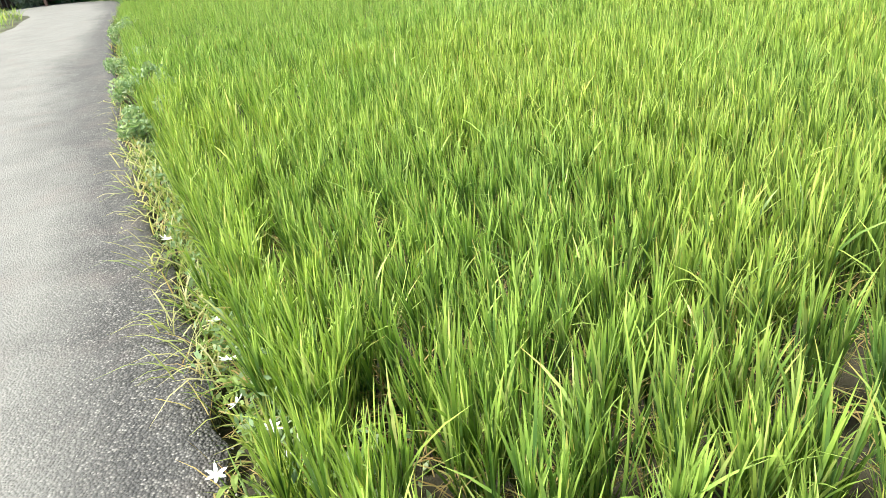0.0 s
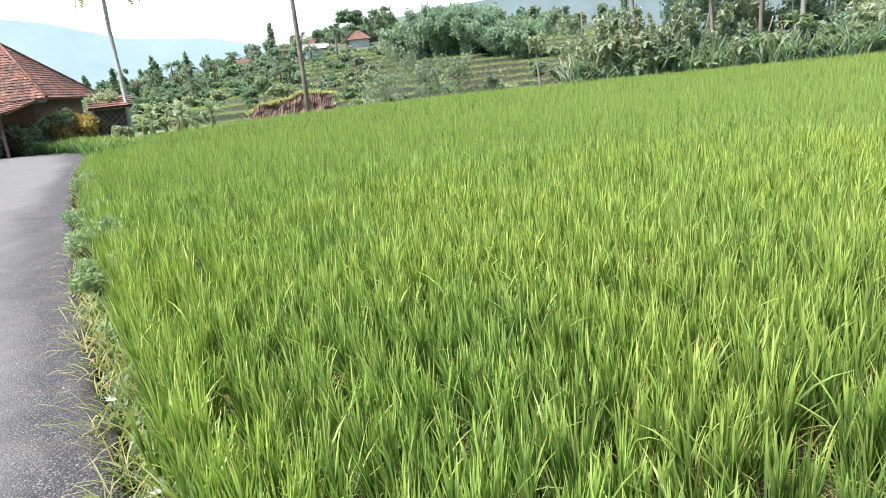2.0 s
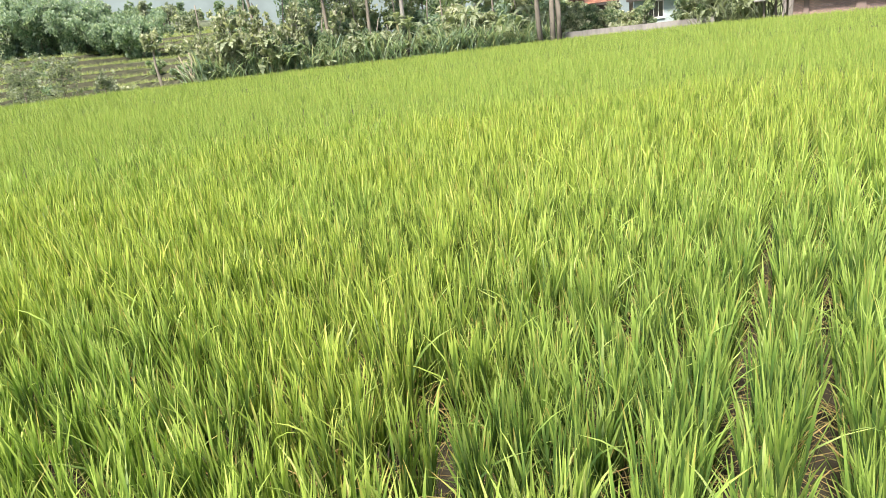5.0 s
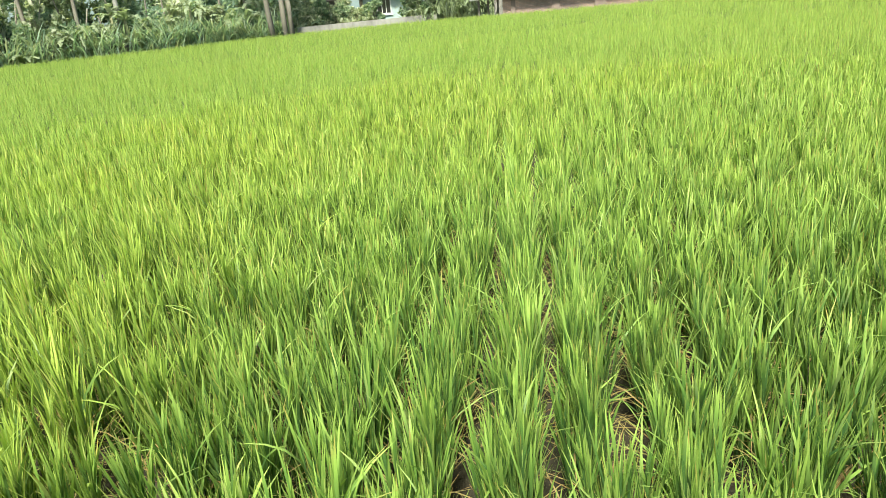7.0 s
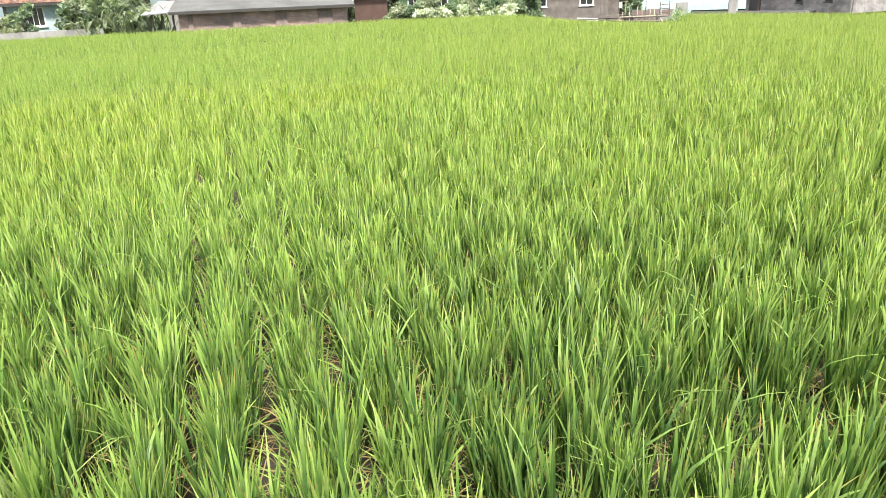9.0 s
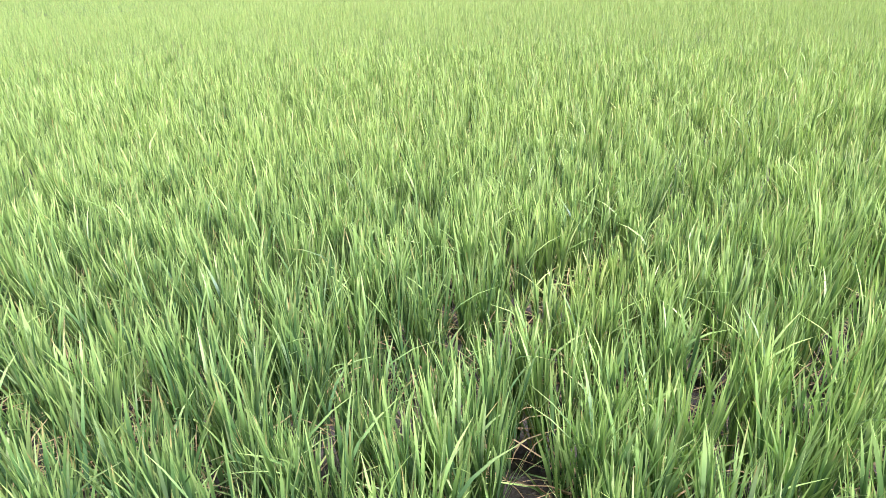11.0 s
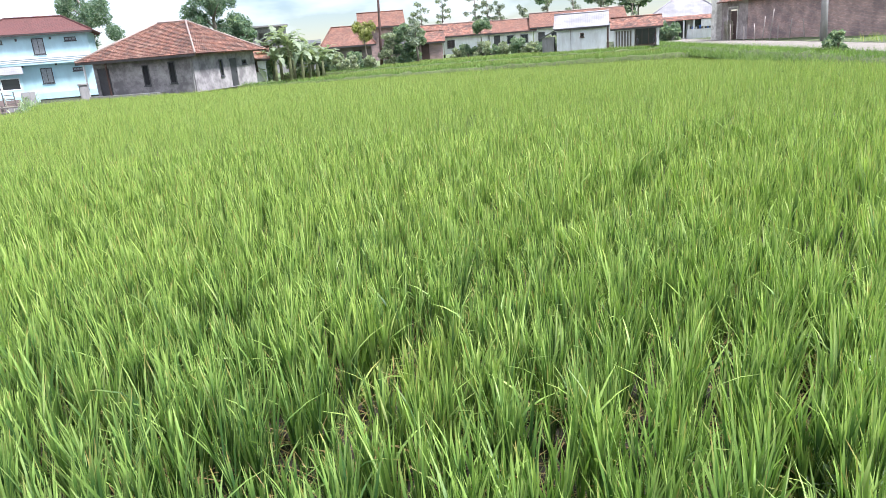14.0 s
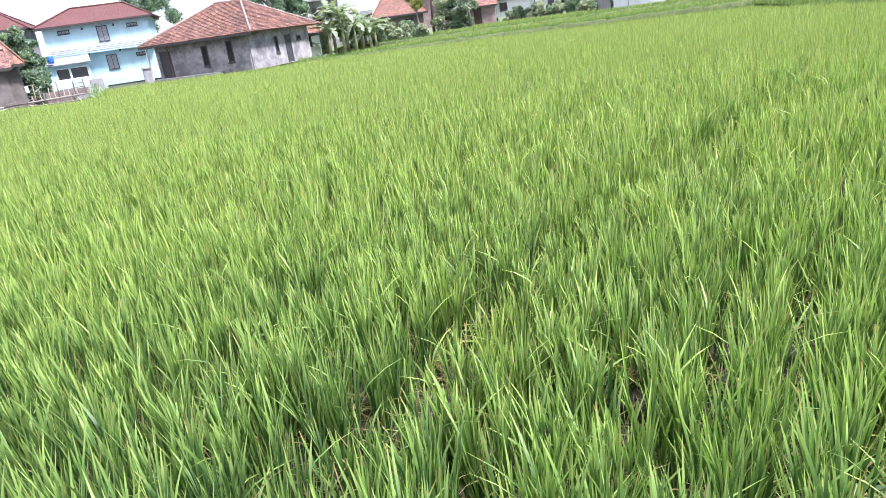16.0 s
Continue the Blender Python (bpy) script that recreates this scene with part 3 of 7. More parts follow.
def make_ground():
    gx = grid_lines(-2500, 2500, -34, 62, 0.85)
    gy = np.concatenate([grid_lines(-2500, 30, -36, 30, 0.85)[:-1], np.arange(30, 54, 0.8), np.arange(54, 112, 0.3), np.arange(112, 125, 1.0), 125 * 1.07 ** np.arange(0, 46)])
    gy = np.unique(np.round(gy[gy < 2600], 3))
    xx, yy = np.meshgrid(gx, gy)
    zz = land(xx.ravel(), yy.ravel())
    verts = np.stack([xx.ravel(), yy.ravel(), zz], 1)
    nx = len(gx)
    i, j = np.meshgrid(np.arange(nx - 1), np.arange(len(gy) - 1))
    a = (j * nx + i).ravel()
    tris = np.concatenate([np.stack([a, a + 1, a + nx + 1], 1), np.stack([a, a + nx + 1, a + nx], 1)])
    me = mesh_from("ground", verts, tris)
    wet = inside(PADDY, xx.ravel(), yy.ravel()) | (np.abs(beside_road(xx.ravel(), yy.ravel()) + 1.5) < 2.0)
    att = me.attributes.new("grassy", "FLOAT", "POINT")
    att.data.foreach_set("value", np.where(wet, 0.0, np.where((xx.ravel() > 45) & (yy.ravel() < 8) & (yy.ravel() > -19), 0.25, 1.0)).astype(np.float32))
    att = me.attributes.new("wooded", "FLOAT", "POINT")
    att.data.foreach_set("value", np.clip((yy.ravel() - 104) / 12, 0, 1).astype(np.float32))
    me.polygons.foreach_set("use_smooth", verts[tris[:, 0], 1] < 48)
    ob = mesh_part("ground", me, GROUND)
    return tagged(ob, "brown paddy soil and green grassy land rising to terraced hills", "ground", kind="structure")


make_ground()


def make_road():
    """A ribbon of worn asphalt with a ragged edge, 5 cm thick."""
    rng = np.random.default_rng(5)
    line = smooth_line(ROAD_EDGE, 0.12)
    line = line[np.hypot(line[:, 0], line[:, 1]) < 75]
    d = np.gradient(line, axis=0)
    d /= np.linalg.norm(d, axis=1)[:, None]
    right = np.stack([d[:, 1], -d[:, 0]], 1)
    n = len(line)
    s = np.arange(n) * 0.12
    wob = 0.02 + 0.018 * np.sin(s * 2.1) + 0.014 * np.sin(s * 5.7 + 1) + rng.normal(0, 0.012, n)
    wob2 = 0.06 * np.sin(s * 1.3 + 2) + rng.normal(0, 0.02, n)
    rows = []
    cross = [(0.01, -0.6), (0.0, 0.0), (0.12, 0.012), (0.6, 0.025), (1.5, 0.04), (2.4, 0.025), (2.9, 0.01), (3.0, -0.05)]
    for k, (o, z) in enumerate(cross):
        off = o - np.where(k <= 2, wob, 0) * 1.0 + np.where(k >= 6, wob2, 0)
        p = line + right * off[:, None]
        rows.append(np.column_stack([p, np.full(n, z) + 0.001 * np.sin(s * 0.9 + k)]))
    verts = np.stack(rows, 1).reshape(-1, 3)
    m = len(cross)
    i, j = np.meshgrid(np.arange(n - 1), np.arange(m - 1), indexing="ij")
    a = (i * m + j).ravel()
    tris = np.concatenate([np.stack([a, a + m, a + 1], 1), np.stack([a + 1, a + m, a + m + 1], 1)])
    me = mesh_from("road", verts, tris)
    me.polygons.foreach_set("use_smooth", np.ones(len(tris), bool))
    across = np.tile([c[0] for c in cross], n)
    swing = np.repeat(0.25 * np.sin(s * 0.35) + 0.12 * np.sin(s * 1.3), m)
    near = verts[:, 1] > -6
    att = me.attributes.new("worn", "FLOAT", "POINT")
    att.data.foreach_set("value", np.where(near, np.clip((across - 0.25 + swing * 0.5) / 0.7, 0, 1), 0.8).astype(np.float32))
    att = me.attributes.new("dust", "FLOAT", "POINT")
    att.data.foreach_set("value", np.clip((-14 - verts[:, 1]) / 12, 0, 0.9).astype(np.float32))
    tagged(mesh_part("road", me, ASPHALT), "narrow grey village road of worn rough asphalt", "road", kind="structure")


make_road()

# ---------------------------------------------------------------- rice
# the planting grid: rows run along V, files along U
U = np.array([0.42, -0.9075])
V = np.array([0.87, 0.493])
ROW, FILE = 0.2753, 0.262


def track(y):
    """Where the trodden walk through the crop lies, across the files, by its place along the field."""
    return np.interp(y, [-30, -12, -8, -5.5, -4.3, -3.4, 0], [1.3, 1.48, 1.56, 1.74, 1.83, 1.94, 1.94])


def rice_hills(rng, r0, r1, step_u, step_v, jitter):
    """Planted hills of the main paddy between two distances from the bend of the road, on the planting grid."""
    aa, bb = np.meshgrid(0.317 + ROW * step_u * np.arange(-230, 230), FILE * step_v * np.arange(-30, 240))
    a, b = aa.ravel(), bb.ravel()
    p = a[:, None] * U + b[:, None] * V
    r = np.hypot(p[:, 0] - 0.4, p[:, 1] + 0.3)
    p = p[(r >= r0) & (r < r1)]
    # rows wander a little, and part at the trodden walk
    away = p @ np.array([0.9075, 0.42]) - track(p[:, 1])
    push = np.where(p[:, 1] < -0.9, 0.085 * np.interp(p[:, 1], [-9, -6], [0.25, 1]) * np.sign(away) * np.exp(-np.abs(away) / 0.35), 0)
    p = p + (push + 0.05 * ripple(p[:, 0], p[:, 1], 2.5, 8) + rng.normal(0, jitter * 1.8, len(p)))[:, None] * V + (0.07 * ripple(p[:, 0], p[:, 1], 4.5, 9) * np.clip((np.hypot(p[:, 0] - 0.4, p[:, 1] + 0.3) - 2) / 3, 0.2, 1) + rng.normal(0, jitter, len(p)))[:, None] * U
    p = p[inside(PADDY, p[:, 0], p[:, 1])]
    p = p[beside_road(p[:, 0], p[:, 1]) > np.interp(np.hypot(p[:, 0] - 0.4, p[:, 1] + 0.3), [2.5, 6], [0.38, 0.48]) * np.where(p[:, 1] < -1.5, 0.6, 1.0)]
    # the outermost plants follow the road
    line = smooth_line(ROAD_EDGE, 0.21)
    d = np.gradient(line, axis=0)
    d /= np.linalg.norm(d, axis=1)[:, None]
    r = np.hypot(line[:, 0] - 0.4, line[:, 1] + 0.3)
    off = np.interp(r, [2, 6], [0.26, 0.34]) * np.where(line[:, 1] < -1.5, 0.6, 1.0)
    q = line + np.stack([-d[:, 1], d[:, 0]], 1) * off[:, None] + rng.normal(0, 0.03, line.shape)
    return np.concatenate([p, q[(r >= r0) & (r < min(r1, 24)) & (np.abs(line[:, 1]) < 24)]])


def ripeness(x, y):
    """How yellow the crop is: a patch of it round the bend of the road is further on than the rest."""
    az = np.degrees(np.arctan2(x - 0.4, y + 0.3))
    edge = np.interp(az, [-25, 0, 28, 45, 65, 85, 95, 105, 125], [8.8, 10.0, 12.0, 12.6, 13.0, 12.0, 7.0, 2.5, 2.0])
    edge = edge * (1 + 0.08 * ripple(x, y, 5.0, 14))
    r = np.hypot(x - 0.4, y + 0.3)
    ripe = np.clip((edge - r) / 1.6, 0, 1) * np.clip((r - 1.0) / 4.0 + (35 - az) / 30, 0.15, 1)
    ripe = ripe * np.clip(0.75 + 0.5 * ripple(x, y, 2.6, 15), 0, 1)
    return np.maximum(ripe, np.interp(az, [60, 100], [0.12, 0.45]) * np.clip((r - 2) / 4, 0, 1))


def rice_band(name, seed, r0, r1, step_u, step_v, jitter, per, segs, width, spread, parent=None):
    rng = np.random.default_rng(seed)
    p = rice_hills(rng, r0, r1, step_u, step_v, jitter)
    p = p[rng.random(len(p)) > 0.012]
    ripe = np.maximum(ripeness(p[:, 0], p[:, 1]), 1.1 * np.exp(-((p[:, 0] - 2.95) ** 2 + (p[:, 1] + 1.95) ** 2) / 0.12))
    vigor = 1 + 0.07 * ripple(p[:, 0], p[:, 1], 3.5, 11) + 0.045 * ripple(p[:, 0], p[:, 1], 0.9, 12) + rng.normal(0, 0.055, len(p)) + 0.05 * ripe
    # round patches of darker tuft colour close to the bend of the road
    tuft_dark = 0
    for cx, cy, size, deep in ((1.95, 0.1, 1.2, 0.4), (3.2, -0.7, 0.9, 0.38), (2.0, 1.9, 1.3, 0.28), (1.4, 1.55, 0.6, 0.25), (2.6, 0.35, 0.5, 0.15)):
        tuft_dark = tuft_dark + deep * np.exp(-((p[:, 0] - cx) ** 2 + (p[:, 1] - cy) ** 2) / size ** 2)
    tuft_dark = np.minimum(tuft_dark, 0.5)
    # trodden plants in the walk, and a fuller row on its far side
    away = p @ np.array([0.9075, 0.42]) - track(p[:, 1])
    vigor = vigor * np.where(p[:, 1] < -0.9, 1 - 0.34 * np.interp(p[:, 1], [-9, -6], [0.35, 1]) * np.exp(-((away + 0.06) / 0.15) ** 2) + 0.08 * np.exp(-((away - 0.3) / 0.15) ** 2), 1)
    n = len(p) * per
    hill = np.repeat(np.column_stack([p, rice_top(p[:, 0], p[:, 1]) - 0.62]), per, 0)
    vig = np.repeat(vigor, per)
    # each plant is a tuft of tillers that fan out, with leaves at several heights up each one
    tillers = 14
    fan_t, rad_t = rng.random((len(p), tillers)) * math.tau, spread * np.sqrt(rng.random((len(p), tillers)))
    which = rng.integers(0, tillers, n)
    row = np.repeat(np.arange(len(p)), per)
    fan, rad = fan_t[row, which], rad_t[row, which]
    up = np.where(rng.random(n) < 0.6, 0.16 + 0.27 * rng.random(n), 0.02 + 0.16 * rng.random(n))
    if r0 > 10:
        # far off only the upper leaves stand clear of the crop
        up = np.maximum(up, 0.3 if r0 < 20 else 0.36)
    tip = np.minimum(0.64 * vig * (0.7 + 0.34 * rng.random(n) ** 0.7), up + 0.2 + 0.2 * rng.random(n))
    outward = rad * (1.0 + 2.6 * up)
    base = hill + np.column_stack([np.cos(fan) * outward, np.sin(fan) * outward, up])
    heading = np.where(rng.random(n) < 0.55, fan + rng.normal(0, 0.7, n), rng.random(n) * math.tau)
    lean = 0.02 + 0.16 * rng.random(n) ** 1.6 + 0.13 * rad / spread * rng.random(n)
    curve = 0.01 + 0.22 * rng.random(n) ** 2.2
    bent = rng.random(n) < 0.06
    curve = np.where(bent, 0.35 + 0.45 * rng.random(n), curve)
    tip = np.where(bent, np.minimum(tip, up + 0.26), tip)
    length = np.maximum(tip - up, 0.17 if r0 < 10 else 0.14) * (1 + 0.25 * (lean + curve) ** 2)
    w = width * (0.6 + 0.7 * rng.random(n))
    me = blade_mesh(name, base, heading, length, lean, curve, w, segs, rng, 0.0 if r0 < 5 else 0.3 if r0 < 10 else 0.45)
    k = len(me.vertices) // n
    for key, value in (("ripe", np.repeat(ripe, per)), ("tuft", np.repeat(0.4 + 0.6 * rng.random(len(p)) - tuft_dark, per))):
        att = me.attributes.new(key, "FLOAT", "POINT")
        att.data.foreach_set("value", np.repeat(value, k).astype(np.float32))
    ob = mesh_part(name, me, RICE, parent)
    if segs >= 4:
        # withered leaves hanging low into the furrows
        each = 20
        m = len(p) * each
        b2 = np.repeat(np.column_stack([p, rice_top(p[:, 0], p[:, 1]) - 0.62]), each, 0)
        b2 += np.column_stack([rng.normal(0, 0.04, (m, 2)), 0.02 + 0.2 * rng.random(m)])
        dry = blade_mesh("dry_leaves", b2, rng.random(m) * math.tau, 0.14 + 0.2 * rng.random(m), 0.5 + 0.5 * rng.random(m), 0.2 + 0.6 * rng.random(m), 0.004 + 0.004 * rng.random(m), 3, rng)
        mesh_part("dry_leaves", dry, DRY, ob, "withered straw-coloured leaves")
    return ob


LABEL = "dense bright green rice plants standing in the paddy"
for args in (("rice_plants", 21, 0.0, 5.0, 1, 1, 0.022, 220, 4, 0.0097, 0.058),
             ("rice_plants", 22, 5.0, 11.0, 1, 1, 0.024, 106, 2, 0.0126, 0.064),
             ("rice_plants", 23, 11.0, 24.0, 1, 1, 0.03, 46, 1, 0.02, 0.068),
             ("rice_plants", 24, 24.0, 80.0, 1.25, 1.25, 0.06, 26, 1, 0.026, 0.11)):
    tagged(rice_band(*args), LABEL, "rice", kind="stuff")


def rice_terrace(poly, top, seed):
    rng = np.random.default_rng(seed)
    n = 26000
    lo, hi = np.min(poly, axis=0), np.max(poly, axis=0)
    p = lo + rng.random((n * 2, 2)) * (hi - lo)
    p = p[inside(poly, p[:, 0], p[:, 1])][:n]
    m = len(p)
    base = np.column_stack([p, np.full(m, top - 0.5)])
    me = blade_mesh("rice_plants", base, rng.random(m) * math.tau, 0.42 + 0.16 * rng.random(m), 0.1 + 0.2 * rng.random(m), 0.2 * rng.random(m), np.full(m, 0.055), 2, rng, 0.3)
    tagged(mesh_part("rice_plants", me, RICE), "green rice plants on a small terrace behind the paddy", "rice", kind="stuff")


rice_terrace(TERRACE_2, -0.16, 31)
rice_terrace(TERRACE_3, 0.04, 32)


def dyke(points, z, seed, wide=0.5, thick=150):
    """A low earth bank overgrown with grass, between two terraces."""
    rng = np.random.default_rng(seed)
    line = smooth_line(points, 0.4)
    d = np.gradient(line, axis=0)
    d /= np.linalg.norm(d, axis=1)[:, None]
    side = np.stack([-d[:, 1], d[:, 0]], 1)
    n = len(line)
    prof = [(-1.0, -0.7), (-0.6, -0.12), (0.0, 0.0), (0.6, -0.12), (1.0, -0.7)]
    rows = [np.column_stack([line + side * (o * wide), z + h * 0.8 + rng.normal(0, 0.03, n)]) for o, h in prof]
    verts = np.stack(rows, 1).reshape(-1, 3)
    i, j = np.meshgrid(np.arange(n - 1), np.arange(4), indexing="ij")
    a = (i * 5 + j).ravel()
    tris = np.concatenate([np.stack([a, a + 5, a + 1], 1), np.stack([a + 1, a + 5, a + 6], 1)])
    bank = mesh_part("field_bank", mesh_from("field_bank", verts, tris), DYKE_SOIL)
    tagged(bank, "low grassy earth bank between two rice terraces", "bank", kind="structure")
    m = n * thick
    k = rng.integers(0, n, m)
    o = rng.uniform(-1.05, 1.05, m)
    p = line[k] + side[k] * (o * wide)[:, None] + rng.normal(0, 0.15, (m, 2))
    base = np.column_stack([p, z - 0.1 - 0.45 * np.abs(o)])
    me = blade_mesh("bank_grass", base, rng.random(m) * math.tau, 0.22 + 0.28 * rng.random(m), 0.2 + 0.3 * rng.random(m), 0.3 * rng.random(m), np.full(m, 0.035), 1, rng)
    tagged(mesh_part("bank_grass", me, BANK_GRASS), "dark green grass growing over the field bank", "grass", kind="stuff")


DYKE_SOIL = plain("bank_soil", (0.1, 0.12, 0.045), 0.95, 2, 0.4, 0.5, 20)
BANK_GRASS = leafy("bank_grass_blade", [(0.0, (0.09, 0.16, 0.04)), (0.6, (0.19, 0.3, 0.07)), (1.0, (0.31, 0.41, 0.115))], patch=0.4, passing=0.3)
dyke([(50.5, -20.2), (46.6, -21.8), (39.3, -33.0), (29.6, -42.3), (27.9, -43.4)], -0.36, 41, 0.5, 260)
dyke([(9.6, -25.6), (15.7, -31.7), (29.0, -44.4), (44.0, -58.6)], -0.04, 43, 0.9, 420)
dyke([(58, -27), (50.2, -31.6), (42.5, -41.2), (34.4, -47.4)], -0.16, 42, 0.5, 260)

# ---------------------------------------------------------------- houses


def wall_mesh(length, height, thick, holes):
    """A wall along x from 0 to length, its outer face at y 0, with openings cut through."""
    xs = sorted({0.0, length, *[h[0] for h in holes], *[h[0] + h[2] for h in holes]})
    zs = sorted({0.0, height, *[h[1] for h in holes], *[h[1] + h[3] for h in holes]})

    def solid(i, k):
        if not (0 <= i < len(xs) - 1 and 0 <= k < len(zs) - 1):
            return False
        cx, cz = (xs[i] + xs[i + 1]) / 2, (zs[k] + zs[k + 1]) / 2
        return not any(h[0] < cx < h[0] + h[2] and h[1] < cz < h[1] + h[3] for h in holes)

    bm = bmesh.new()

    def quad(*ps):
        bm.faces.new([bm.verts.new(p) for p in ps])

    for i in range(len(xs) - 1):
        for k in range(len(zs) - 1):
            if not solid(i, k):
                continue
            x0, x1, z0, z1 = xs[i], xs[i + 1], zs[k], zs[k + 1]
            quad((x0, 0, z0), (x1, 0, z0), (x1, 0, z1), (x0, 0, z1))
            quad((x1, thick, z0), (x0, thick, z0), (x0, thick, z1), (x1, thick, z1))
            if not solid(i - 1, k):
                quad((x0, thick, z0), (x0, 0, z0), (x0, 0, z1), (x0, thick, z1))
            if not solid(i + 1, k):
                quad((x1, 0, z0), (x1, thick, z0), (x1, thick, z1), (x1, 0, z1))
            if not solid(i, k - 1):
                quad((x0, thick, z0), (x1, thick, z0), (x1, 0, z0), (x0, 0, z0))
            if not solid(i, k + 1):
                quad((x0, 0, z1), (x1, 0, z1), (x1, thick, z1), (x0, thick, z1))
    bmesh.ops.remove_doubles(bm, verts=bm.verts[:], dist=0.0005)
    return metre_uv(bm)


def add_window(parent, x, z, w, h, frame_mat, bars=1, y=0.0, pane=None):
    """Frame, panes and bars in an opening; the frame stands a little proud."""
    t = 0.07
    bm = bmesh.new()
    for c in ((x, z, x + w, z + t), (x, z + h - t, x + w, z + h), (x, z + t, x + t, z + h - t), (x + w - t, z + t, x + w, z + h - t)):
        box(bm, c[0], y - 0.025, c[1], c[2], y + 0.05, c[3])
    win = part("window", bm, frame_mat, parent)
    iw = (w - 2 * t) / (bars + 1)
    for i in range(bars + 1):
        part("pane", a_box(x + t + i * iw + 0.01, y + 0.03, z + t, x + t + (i + 1) * iw - 0.01, y + 0.04, z + h - t), pane or GLASS, win)
    for i in range(bars):
        part("mullion", a_box(x + t + (i + 1) * iw - 0.02, y + 0.0, z + t, x + t + (i + 1) * iw + 0.02, y + 0.045, z + h - t), frame_mat, win)
    part("sill", a_box(x - 0.05, y - 0.08, z - 0.06, x + w + 0.05, y - 0.027, z - 0.005), frame_mat, win)
    return win


def add_door(parent, x, z, w, h, mat, y=0.0):
    d = part("door", a_box(x + 0.03, y + 0.02, z, x + w - 0.03, y + 0.06, z + h - 0.03), mat, parent)
    for k in range(2):
        part("panel", a_box(x + 0.12, y + 0.008, z + 0.12 + k * h * 0.48, x + w - 0.12, y + 0.019, z + h * 0.44 + k * h * 0.48), mat, d)
    part("handle", a_box(x + w - 0.14, y - 0.03, z + h * 0.47, x + w - 0.1, y + 0.019, z + h * 0.53), METAL_DARK, d)


def slab(bm, quad, thick):
    """A roof slope with thickness, from its outline."""
    q = [Vector(p) for p in quad]
    n = (q[1] - q[0]).cross(q[-1] - q[0]).normalized()
    top = [bm.verts.new(p) for p in q]
    low = [bm.verts.new(p - n * thick) for p in q]
    bm.faces.new(top)
    bm.faces.new(low[::-1])
    for i in range(len(q)):
        j = (i + 1) % len(q)
        bm.faces.new((top[i], low[i], low[j], top[j]))


def ribbed_slope(quad, row=0.27, col=0.24, lift=0.035):
    """A slope of lapped clay tiles: rows stepped over one another, waved along the eave. quad: eave left, eave right, top right, top left."""
    a, b, c, d = [Vector(p) for p in quad]
    n = (b - a).cross(d - a).normalized()
    bm = bmesh.new()
    rows = max(2, int((d - a).length / row))
    for r in range(rows):
        for half, t in ((0, r / rows), (1, (r + 1.02) / rows)):
            l, rr = a.lerp(d, min(1, t)), b.lerp(c, min(1, t))
            cols = max(2, int((b - a).length / col)) * 3
            line = []
            for k in range(cols + 1):
                p = l.lerp(rr, k / cols)
                # hold the wave to the eave's own metres
                w = (p - a).dot((b - a).normalized()) / col * math.tau
                line.append(bm.verts.new(p + n * (lift * (0.4 * math.sin(w) + (1.0 if half == 0 else 0.15)))))
            if half == 0:
                first = line
                if r:
                    for k in range(min(len(line), len(last)) - 1):
                        bm.faces.new((last[k], last[k + 1], line[k + 1], line[k]))
            else:
                for k in range(cols):
                    bm.faces.new((first[k], first[k + 1], line[k + 1], line[k]))
                last = line
    return metre_uv(bm)


